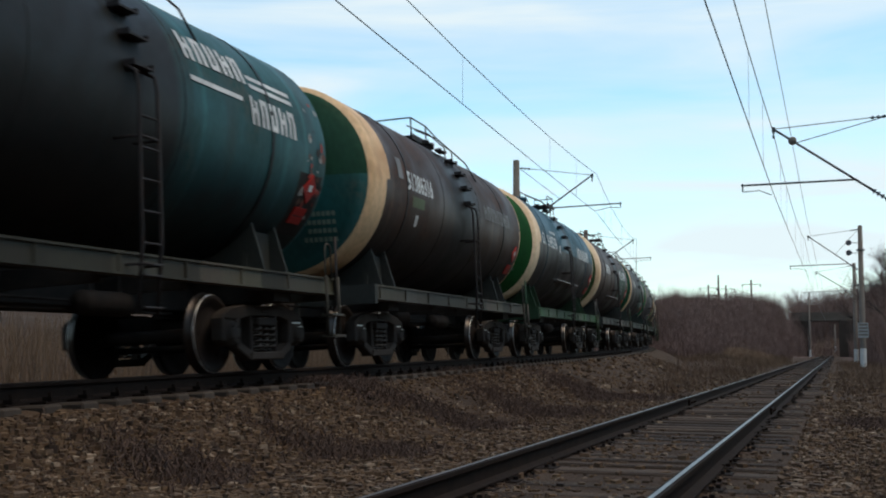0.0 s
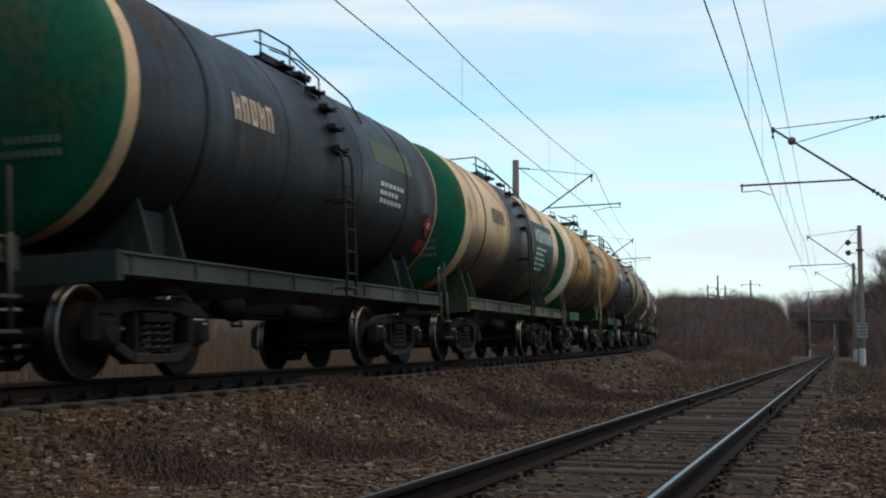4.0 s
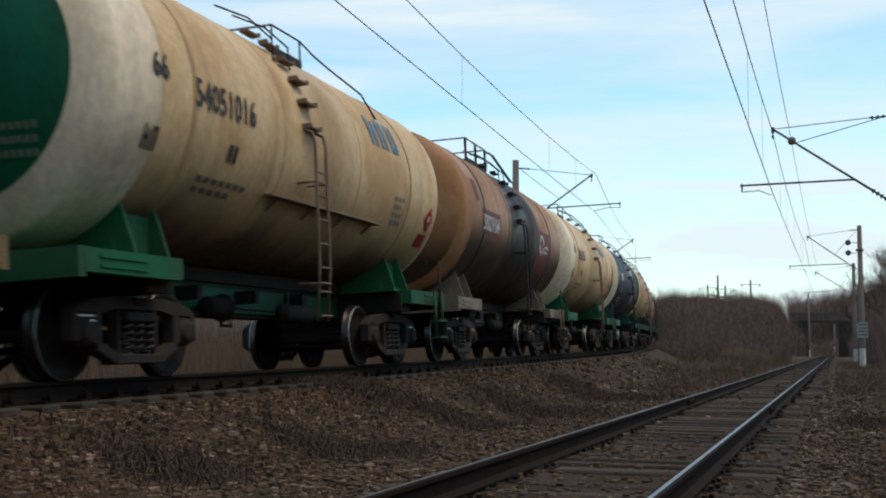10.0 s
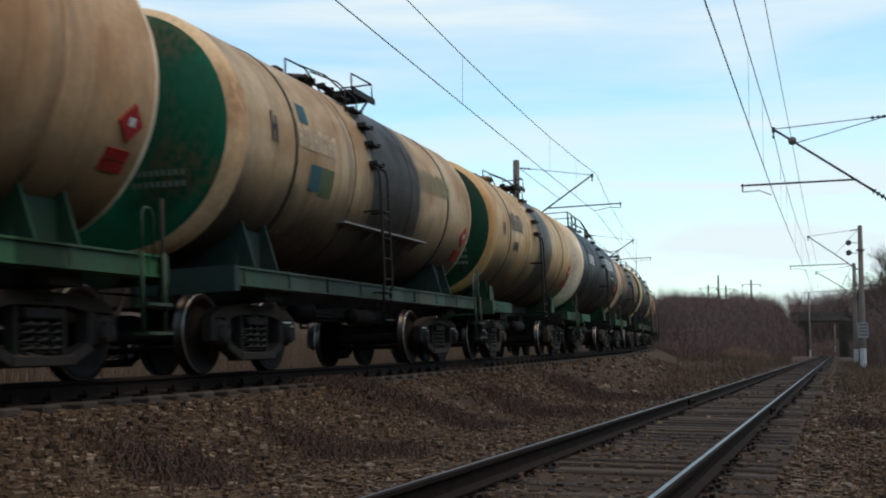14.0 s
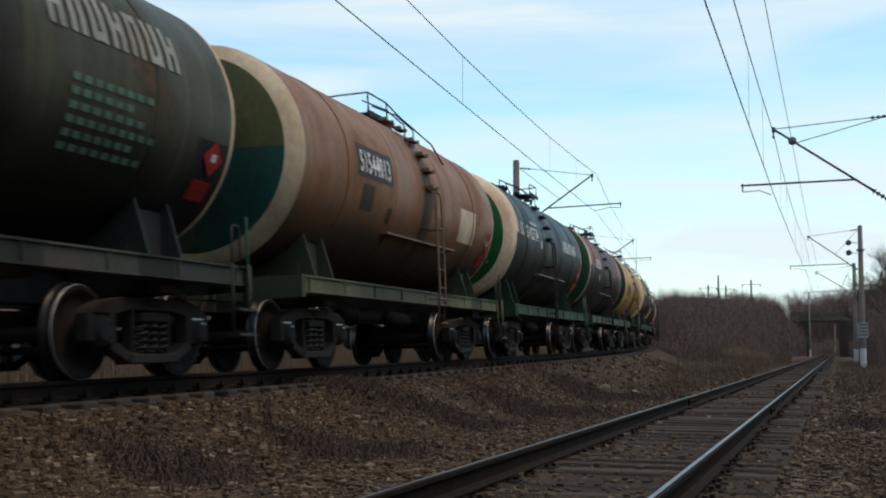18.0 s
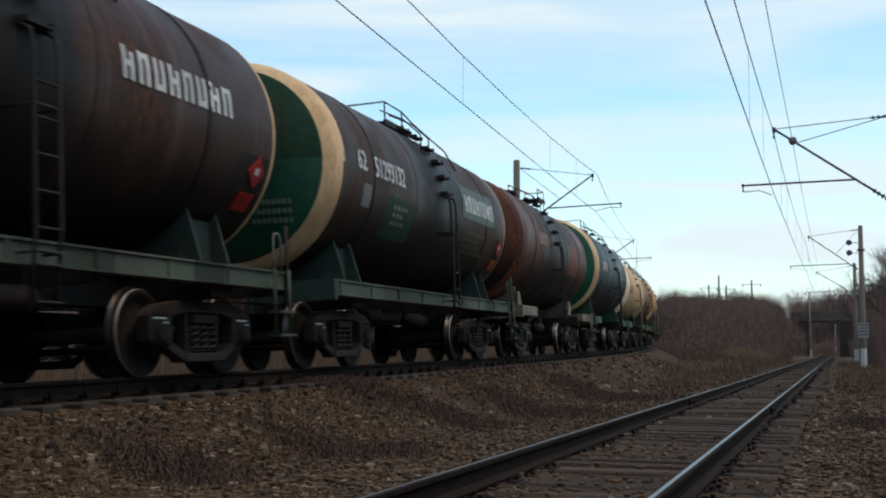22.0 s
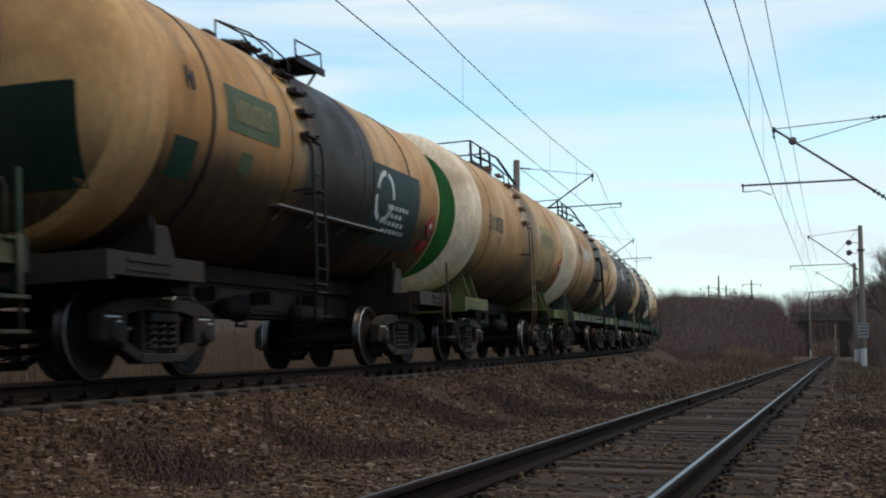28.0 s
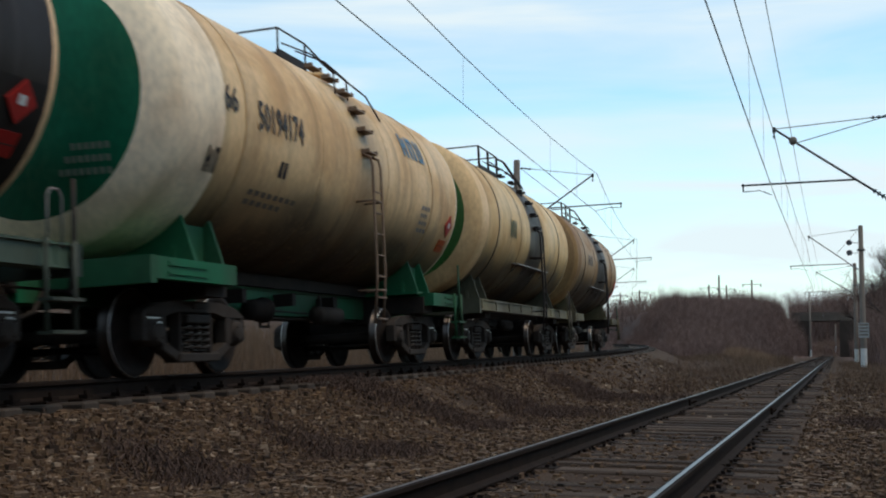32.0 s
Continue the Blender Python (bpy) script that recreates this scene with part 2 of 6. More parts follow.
ballast_mat = grain("gravel_ground", (0.076, 0.047, 0.029), (0.029, 0.0175, 0.011), rough=0.95, scale=0.9, amount=0.95, fine=22, bump=1.0, depth=0.05, spec=0.15)
grass_ground = grain("dead_grass_ground", (0.068, 0.042, 0.028), (0.036, 0.022, 0.016), rough=0.95, scale=0.5, amount=0.7, fine=9, bump=0.8, depth=0.06, spec=0.1)
brush_ground = grain("brush_ground", (0.090, 0.060, 0.050), (0.112, 0.074, 0.062), rough=0.95, scale=0.2, amount=0.6, fine=4, bump=0.8, depth=0.1, spec=0.1)
rail_steel = grain("rail_steel", (0.015, 0.010, 0.008), (0.028, 0.018, 0.013), spec=0.07, rough=0.85, metal=0.0, scale=6, fine=50, bump=0.3, depth=0.003)
rail_bright = grain("rail_top", (0.24, 0.23, 0.225), (0.10, 0.085, 0.075), rough=0.40, metal=1.0, scale=4, fine=60, bump=0.04, depth=0.001)
rail_dull = grain("rail_top_dull", (0.20, 0.17, 0.15), (0.12, 0.09, 0.08), rough=0.45, metal=0.7, scale=4, fine=60, bump=0.04, depth=0.001)
rail_worn = grain("rail_top_worn", (0.10, 0.085, 0.075), (0.045, 0.034, 0.027), rough=0.40, metal=0.5, scale=5, fine=60, bump=0.05, depth=0.001)
tie_wood = grain("sleeper_wood", (0.078, 0.054, 0.039), (0.022, 0.015, 0.011), rough=0.85, scale=2.0, amount=0.9, fine=24, bump=0.8, depth=0.02, stretch=(9, 0.5, 9), random_value=0.55, spec=0.15)
tie_concrete = grain("sleeper_concrete", (0.060, 0.046, 0.036), (0.035, 0.026, 0.020), rough=0.9, scale=4, fine=40, bump=0.4, depth=0.006, random_value=0.15, spec=0.2)


def spaced(a, b, first, growth):
    out, x, d = [a], a, first
    while x < b:
        x += d
        d *= growth
        out.append(x)
    return out


def build_ground():
    ys = [-v for v in spaced(0, 4000, 1.2, 1.16)[1:]][::-1] + [i * 0.4 for i in range(0, 75)] + spaced(30, 260, 0.5, 1.03) + spaced(285, 4500, 25, 1.3)
    xs = [-v for v in spaced(14, 4500, 0.6, 1.12)][::-1] + [-14 + i * 0.4 for i in range(1, 80)] + spaced(18, 130, 0.5, 1.03) + spaced(135, 4500, 8, 1.25)
    bm = bmesh.new()
    grid = [[bm.verts.new((x, y, ground_z(x, y))) for x in xs] for y in ys]
    for j in range(len(ys) - 1):
        for i in range(len(xs) - 1):
            f = bm.faces.new((grid[j][i], grid[j][i + 1], grid[j + 1][i + 1], grid[j + 1][i]))
            f.smooth = True
            x, y = xs[i] + 0.2, ys[j] + 0.2
            sn, un = side_of_straight(x, y)
            st, ut = side_of_curve(x, y)
            if min(abs(un), abs(ut)) > 3.2 and (sn > 62 + 6 * noise.noise(Vector((x * 0.1, y * 0.1, 0))) or ut < 0 or un > 12):
                f.material_index = 1 if ((sn < 112 and un < -3) and sn < 88) or ut < 0 or (-10 < un < -2.5 and 84 < sn < 150) else 2
    ob = finish("ground", bm, [ballast_mat, grass_ground, brush_ground])
    return tagged(ob, "brown trackside gravel and bare winter earth", "ground", kind="structure")


ground = build_ground()

RAIL_SHAPE = [(-0.0375, 0.0), (-0.0375, -0.030), (-0.010, -0.045), (-0.009, -0.14), (-0.075, -0.165), (-0.075, -0.18),
              (0.075, -0.18), (0.075, -0.165), (0.009, -0.14), (0.010, -0.045), (0.0375, -0.030), (0.0375, 0.0), (0.016, 0.007), (-0.016, 0.007)]


def rail_mesh(poses, bm):
    rings = [[bm.verts.new(m @ Vector((0, u, v))) for u, v in RAIL_SHAPE] for m in poses]
    k = len(RAIL_SHAPE)
    for a, c in zip(rings[:-1], rings[1:]):
        for i in range(k):
            f = bm.faces.new((a[i], a[(i + 1) % k], c[(i + 1) % k], c[i]))
            f.material_index = 1 if i == 12 else 0
    bm.faces.new(rings[0])
    bm.faces.new(rings[-1][::-1])
    return fix(bm)


def make_wood_tie(bm):
    box(bm, -0.115, 0.115, -1.36, 1.36, -0.36, -0.185)
    bmesh.ops.bevel(bm, geom=bm.edges[:], offset=0.015, segments=1, affect="EDGES")


def make_concrete_tie(bm):
    box(bm, -0.13, 0.13, -1.36, 1.36, -0.40, -0.195)
    bmesh.ops.bevel(bm, geom=bm.edges[:], offset=0.02, segments=1, affect="EDGES")


def make_fastening(bm):
    box(bm, -0.16, 0.16, -0.19, 0.19, -0.20, -0.178)
    for y in (-0.12, 0.12):
        rod(bm, (0, y, -0.19), (0, y, -0.09), 0.022, 6)
        box(bm, -0.05, 0.05, y - 0.05, y + 0.05, -0.165, -0.135)


def make_spikes(bm):
    box(bm, -0.09, 0.09, -0.17, 0.17, -0.187, -0.176)
    for x, y in ((-0.05, -0.085), (0.05, 0.085), (0.05, -0.12)):
        box(bm, x - 0.012, x + 0.012, y - 0.018, y + 0.018, -0.178, -0.15)


def make_joint_bar(bm):
    for y in (-0.03, 0.03):
        box(bm, -0.4, 0.4, y - 0.018, y + 0.018, -0.15, -0.045)
    for i in range(4):
        x = -0.3 + i * 0.2
        rod(bm, (x, -0.075, -0.095), (x, 0.075, -0.095), 0.018, 6)


def build_track(name, at, s0, s1, step, tie, tie_name, tie_mat, pitch, near0, near1, tops, label):
    top = new(name)
    for off in (-GAUGE / 2, GAUGE / 2):
        bm = bmesh.new()
        n = int((s1 - s0) / step)
        rail_mesh([at(s0 + i * step) @ pose(0, off, 0) for i in range(n + 1)], bm)
        part("rail", bm, [rail_steel, tops if off < 0 or tops is rail_dull else rail_worn], top)
    k = 0
    rest = bmesh.new()
    s = s0
    while s < s1:
        if near0 <= s <= near1:
            wob = 0 if tie is make_concrete_tie else 1
            t = put(tie_name, tie_name, tie, tie_mat, top, m=at(s) @ pose(wob * random.uniform(-0.05, 0.05), wob * random.uniform(-0.08, 0.08), wob * random.uniform(-0.032, 0.006), 0, 0, wob * random.uniform(-2.0, 2.0)) @ Matrix.Diagonal((1 + wob * random.uniform(-0.2, 0.55), 1 + wob * random.uniform(-0.05, 0.05), 1, 1)))
            for off in (-GAUGE / 2, GAUGE / 2):
                put("fastening" + tie_name, "fastening", make_fastening if tie is make_concrete_tie else make_spikes, rail_steel, t, m=pose(0, off, 0))
        elif -20 < s < 260:
            v = box(rest, -0.12, 0.12, -1.36, 1.36, -0.38, -0.19, at(s))
        s += pitch
    part("distant_sleepers", rest, tie_mat, top)
    tagged(top, label, "railway track", kind="structure")
    return top


curved_track = build_track("track_curved", on_curve, -480, 560, 4, make_concrete_tie, "concrete_sleeper", tie_concrete, 0.55, 4, 62, rail_dull, "curved railway track on concrete sleepers")
near_track = build_track("track_straight", on_straight, -60, 300, 6, make_wood_tie, "wooden_sleeper", tie_wood, 0.55, -14, 75, rail_bright, "straight railway track on dark wooden sleepers")
for s, off in ((22.9, 0.795), (20.4, -0.795)):
    put("joint_bar", "joint_bar", make_joint_bar, rail_steel, near_track, m=on_straight(s, 0) @ pose(0, off, 0))


# ---------------------------------------------------------------- masts and wires
mast_concrete = grain("mast_concrete", (0.145, 0.118, 0.098), (0.08, 0.065, 0.055), rough=0.85, scale=1.5, fine=30, bump=0.3, depth=0.005, spec=0.2)
mast_paint = grain("white_foot_paint", (0.50, 0.48, 0.45), (0.30, 0.28, 0.25), rough=0.7, scale=3, fine=30, bump=0.1, depth=0.003)
arm_steel = grain("bracket_steel", (0.035, 0.038, 0.042), (0.07, 0.06, 0.055), rough=0.55, metal=0.3, scale=5, fine=40, bump=0.1, depth=0.002)
wire_metal = grain("wire_metal", (0.03, 0.032, 0.035), (0.05, 0.05, 0.05), rough=0.5, metal=0.4, scale=2, fine=20, bump=0.0)
board_grey = grain("board_grey", (0.27, 0.26, 0.245), (0.18, 0.17, 0.16), rough=0.7, scale=4, fine=30, bump=0.1, depth=0.003)
glaze = grain("insulator_glaze", (0.06, 0.07, 0.075), (0.1, 0.1, 0.1), rough=0.25, scale=9, fine=60, bump=0.0)


def insulator(bm, a, b, n=4, r=0.07):
    a, b = Vector(a), Vector(b)
    rod(bm, a, b, r * 0.35, 8)
    for i in range(n):
        p = a.lerp(b, (i + 0.25) / n)
        q = a.lerp(b, (i + 0.75) / n)
        rod(bm, p, q, r, 10, r2=r * 0.55)


def catenary_mast(m, side, height, tip_z, root_z, hinge_z, tube, reach=3.6, tube_end=1.15, stay=0.55, foot=False, ball=False):
    """Concrete mast with a hinged bracket. x along the track, the track lies at y = side * reach."""
    top = new("catenary_mast")
    top.matrix_basis = m
    d = side
    bm = bmesh.new()
    spin(bm, [(-0.6, 0.21), (0.0, 0.205), (height, 0.145), (height + 0.02, 0.08), (height + 0.02, 0.001)], 16, "Z")
    part("pole", fix(bm), mast_concrete, top, smooth=True)
    if foot:
        bm = bmesh.new()
        spin(bm, [(-0.1, 0.2085), (1.25, 0.2045)], 16, "Z")
        part("painted_foot", fix(bm), mast_paint, top, "whitewashed foot band", smooth=True)
    tip, hinge, root = Vector((0, d * (reach - 0.15), tip_z)), Vector((0, d * 0.2, hinge_z)), Vector((0, d * 0.14, root_z))
    start = hinge.lerp(tip, 0.13)
    bm = bmesh.new()
    rod(bm, start, tip, 0.035, 8)
    box(bm, -0.04, 0.04, tip.y - 0.05, tip.y + 0.05, tip_z - 0.10, tip_z + 0.06)
    part("bracket_arm", bm, arm_steel, top)
    for k, end in enumerate((tip, hinge.lerp(tip, stay))):
        bm = bmesh.new()
        rod(bm, root, end, 0.014, 6)
        part("tie_rod", bm, arm_steel, top)
    bm = bmesh.new()
    insulator(bm, hinge, start + (tip - hinge) * 0.01, 4, 0.085)
    part("insulator", bm, glaze, top)
    bm = bmesh.new()
    insulator(bm, root + Vector((0, d * 0.05, -0.01)), root.lerp(tip, 0.16), 3, 0.06)
    part("insulator", bm, glaze, top)
    z0, z1 = tube
    far = d * (reach + tube_end)
    bm = bmesh.new()
    y0 = (tip.y - hinge.y) * (z0 - hinge_z) / (tip_z - hinge_z) + hinge.y
    rod(bm, (0, y0, z0), (0, far, z1), 0.030, 8)
    part("registration_tube", bm, arm_steel, top)
    bm = bmesh.new()
    rod(bm, (0, far - d * 0.05, z1 + 0.05), (0, far - d * 0.05, z1 - 0.2), 0.025, 6)
    bent(bm, [(0, far - d * 0.05, z1 - 0.2), (0, far - d * 0.55, z1 - 0.17), (0, d * (reach - 0.05), z1 - 0.32)], 0.014)
    part("steady_arm", bm, arm_steel, top)
    bm = bmesh.new()
    insulator(bm, tip + Vector((0, 0, -0.05)), tip + Vector((0, 0, -0.3)), 2, 0.05)
    part("messenger_clamp", bm, glaze, top)
    if ball:
        bm = bmesh.new()
        c = hinge.lerp(tip, 0.83)
        spin(bm, [(c.z + 0.13 * math.cos(i * math.pi / 8), max(0.001, 0.13 * math.sin(i * math.pi / 8))) for i in range(9)], 14, "Z")
        bmesh.ops.translate(bm, vec=(0, c.y, 0), verts=bm.verts)
        part("ball_insulator", bm, mast_concrete, top, "round grey insulator", smooth=True)
    return tagged(top, "grey concrete catenary mast with steel bracket arm", "catenary mast", "masts along the tracks")


# curved line: masts on its far side; straight line: masts on its near right
C_MASTS, S_MASTS = (4.0, 53.6, 87.9, 122.0, 160.0), (-6.0, 37.2, 82.4, 113.0)
for s in C_MASTS:
    x, y, a = curve(s, -3.6)
    catenary_mast(pose(x, y, curve_z(s) - 0.35, 0, 0, 90 - math.degrees(a)), -1, 9.0, 8.22, 8.65, 5.9, (6.77, 6.91))
NEAR_BRACKETS = ((9.1, 7.86, 8.08, 5.55, (6.2, 6.15), 0.85, 0.80), (9.1, 7.86, 8.08, 5.55, (6.2, 6.15), 0.85, 0.80),
                 (9.42, 8.79, 9.17, 6.48, (6.89, 6.79), 1.1, 0.45), (9.1, 8.35, 8.9, 6.35, (6.62, 6.46), 1.0, 0.3))
for i, s in enumerate(S_MASTS):
    reach = 3.6 if i < 2 else 3.46
    x, y, a = straight(s, reach)
    g = straight_z(s) - 0.2
    h, tip_z, root_z, hinge_z, tube, tube_end, stay = NEAR_BRACKETS[i]
    m = catenary_mast(pose(x, y, g, 0, 0, 90 - math.degrees(a)), 1, h, tip_z, root_z, hinge_z, tube, reach, tube_end, stay, foot=True, ball=i < 2)
    if i == 2:
        bm = bmesh.new()
        box(bm, -0.30, -0.24, -0.36, 0.30, 1.95, 2.95)
        part("notice_board", bm, board_grey, m, "white board with grey lines")
        bm = bmesh.new()
        for k in range(4):
            box(bm, -0.31, -0.30, -0.30, 0.24, 2.1 + k * 0.22, 2.2 + k * 0.22)
        part("notice_lines", bm, mast_concrete, m)
        for z in (7.6, 8.28):
            bm = bmesh.new()
            rod(bm, (-0.2, 0.74, z), (0.12, 0.74, z), 0.19, 16, r2=0.12)
            rod(bm, (0, 0.1, z), (0, 0.7, z), 0.025)
            part("loudspeaker", bm, arm_steel, m, "round black loudspeaker")
        bm = bmesh.new()
        rod(bm, (0, 0.6, 5.45), (0, -1.1, 5.4), 0.05, 6)
        part("side_bracket", bm, arm_steel, m)
        bm = bmesh.new()
        rod(bm, (0, 0, 7.72), (0, 0, 7.86), 0.26, 12)
        part("clamp_band", bm, arm_steel, m)


def wire(name, pts, r, label):
    bm = bmesh.new()
    bent(bm, pts, r, 5)
    return tagged(finish(name, bm, wire_metal), label, "overhead wire")


def strung(at, zf, spans, sag, steps=8):
    """Points of a wire hung straight from mast to mast; spans are (s, off)."""
    pts = []
    for (s0, o0), (s1, o1) in zip(spans[:-1], spans[1:]):
        x0, y0, _ = at(s0, o0)
        x1, y1, _ = at(s1, o1)
        for i in range(steps):
            t = i / steps
            pts.append((x0 + (x1 - x0) * t, y0 + (y1 - y0) * t, zf(s0 + (s1 - s0) * t) - sag * 4 * t * (1 - t)))
    return pts


def overhead(at, z_mes, z_con, spans, sag):
    con, mes = strung(at, z_con, spans, 0.03), strung(at, z_mes, spans, sag)
    wire("contact_wire", con, 0.012, "dark copper contact wire above the track")
    wire("messenger_wire", mes, 0.012, "dark sagging messenger wire above the track")
    for i, (a, b) in enumerate(zip(con, mes)):
        if i % 8 in (1, 2, 4, 6, 7):
            wire("dropper", [a, b], 0.004, "thin dropper between contact and messenger wire")


overhead(curve, lambda s: curve_z(s) + 7.9, lambda s: curve_z(s) + 6.15, [(-44, 0.3), *zip(C_MASTS, (1.0, 0.05, 0.1, 0.1, 0.1))], 0.6)


def heights(values):
    """Wire height above the straight track's rails, given at each mast."""
    knots = list(zip((-60.0, *S_MASTS, 232.0), values))

    def at(s):
        for (s0, z0), (s1, z1) in zip(knots[:-1], knots[1:]):
            if s <= s1:
                break
        return straight_z(s) + z0 + (z1 - z0) * (s - s0) / (s1 - s0)
    return at


overhead(straight, heights((8.4, 8.4, 7.65, 8.36, 8.1, 8.0)), heights((6.15, 6.15, 5.65, 6.22, 6.0, 5.9)), [(-60, 0.3), *zip(S_MASTS, (0.25, 0.12, -0.06, 0)), (232, 0)], 0.52)
wire("feeder_wire", strung(straight, heights((8.1, 8.1, 7.45, 7.7, 7.6, 7.5)), [(-60, 0.7), *zip(S_MASTS, (0.8, 0.66, 0.5, 0.5)), (232, 0.5)], 0.2), 0.009, "second dark wire beside the messenger")

# ---------------------------------------------------------------- overpass
pale_concrete = grain("parapet_concrete", (0.105, 0.080, 0.064), (0.060, 0.045, 0.036), rough=0.9, scale=0.6, fine=9, bump=0.4, depth=0.02, spec=0.2)
concrete = grain("overpass_concrete", (0.045, 0.032, 0.025), (0.024, 0.017, 0.014), rough=0.9, scale=0.6, fine=9, bump=0.4, depth=0.02, spec=0.2)
OVER_S = 236.0


def build_overpass():
    top = new("overpass")
    top.matrix_basis = on_straight(OVER_S, -0.5, -0.3)
    bm = bmesh.new()
    box(bm, -4, 4, -14, 6, 6.9, 7.9)
    part("deck", bm, pale_concrete, top)
    for y in (-3.2, 3.4):
        bm = bmesh.new()
        box(bm, -4, 4, y - 0.5, y + 0.5, -0.5, 6.9)
        part("abutment", bm, concrete, top)
    for x in (-4.1, 3.9):
        bm = bmesh.new()
        box(bm, x, x + 0.2, -14, 6, 7.9, 8.5)
        part("parapet", bm, pale_concrete, top, "pale weathered parapet")
    for y0, y1 in ((-14, -3.7), (3.9, 5.5)):
        bm = bmesh.new()
        box(bm, -3.8, -3.2, y0, y1, -0.5, 6.9)
        part("wing_wall", bm, concrete, top)
    return tagged(top, "grey concrete road overpass above the straight track", "overpass")


build_overpass()


def track_post(s, off, h):
    x, y, a = straight(s, off)
    top = new("track_post")
    top.matrix_basis = pose(x, y, ground_z(x, y))
    bm = bmesh.new()
    spin(bm, [(-0.4, 0.17), (h, 0.13), (h, 0.001)], 10, "Z")
    part("pole", bm, mast_concrete, top, smooth=True)
    bm = bmesh.new()
    spin(bm, [(-0.1, 0.18), (1.35, 0.175)], 10, "Z")
    part("painted_foot", bm, mast_paint, top, "whitewashed foot band")
    tagged(top, "slim grey post with a white foot beside the straight track", "post", "posts by the overpass")


track_post(224.0, -2.9, 12.0)
track_post(262.0, 1.4, 6.0)


# ---------------------------------------------------------------- loose stones, weeds and brush
rng = random.Random(7)


def joined(name, verts, faces, material, label, category):
    me = bpy.data.meshes.new(name)
    me.from_pydata(verts, [], faces)
    me.materials.append(material)
    return tagged(new(name, me), label, category, kind="stuff")


stone_mat = islands("ballast_stone", [(0.022, 0.0125, 0.008), (0.064, 0.037, 0.020), (0.112, 0.064, 0.033), (0.042, 0.024, 0.0145), (0.150, 0.090, 0.048), (0.078, 0.046, 0.027), (0.128, 0.077, 0.043), (0.056, 0.032, 0.020), (0.29, 0.21, 0.145)], spread=0.5, fine=60)
weed_mat = islands("dry_weed", [(0.056, 0.033, 0.023), (0.098, 0.059, 0.037), (0.155, 0.098, 0.058), (0.074, 0.043, 0.029)], spread=0.3)
bramble_mat = islands("dead_creeper", [(0.036, 0.021, 0.016), (0.060, 0.036, 0.027), (0.085, 0.052, 0.037), (0.048, 0.028, 0.021)], spread=0.3)
straw_mat = islands("straw", [(0.17, 0.10, 0.060), (0.24, 0.147, 0.09), (0.20, 0.122, 0.074), (0.13, 0.078, 0.048)], spread=0.3)
reed_mat = islands("dry_reed", [(0.110, 0.067, 0.040), (0.150, 0.094, 0.056), (0.128, 0.079, 0.046), (0.090, 0.054, 0.033)], spread=0.3)
brush_mat = islands("bare_twigs", [(0.108, 0.066, 0.054), (0.130, 0.081, 0.067), (0.150, 0.095, 0.079), (0.118, 0.073, 0.060)], spread=0.12)
twig_mat = islands("tree_twigs", [(0.055, 0.035, 0.030), (0.075, 0.048, 0.040), (0.090, 0.058, 0.048), (0.065, 0.041, 0.035)], spread=0.15)
bark_mat = grain("bark", (0.05, 0.038, 0.032), (0.028, 0.022, 0.020), rough=0.9, scale=3, fine=25, bump=0.6, depth=0.02, spec=0.15)

OCTA = [(1, 0, 0), (-1, 0, 0), (0, 1, 0), (0, -1, 0), (0, 0, 1), (0, 0, -1)]
OCTA_F = [(0, 2, 4), (2, 1, 4), (1, 3, 4), (3, 0, 4), (2, 0, 5), (1, 2, 5), (3, 1, 5), (0, 3, 5)]
CUBE = [(-1, -1, -1), (1, -1, -1), (1, 1, -1), (-1, 1, -1), (-1, -1, 1), (1, -1, 1), (1, 1, 1), (-1, 1, 1)]
CUBE_F = [(0, 3, 2, 1), (4, 5, 6, 7), (0, 1, 5, 4), (1, 2, 6, 5), (2, 3, 7, 6), (3, 0, 4, 7)]


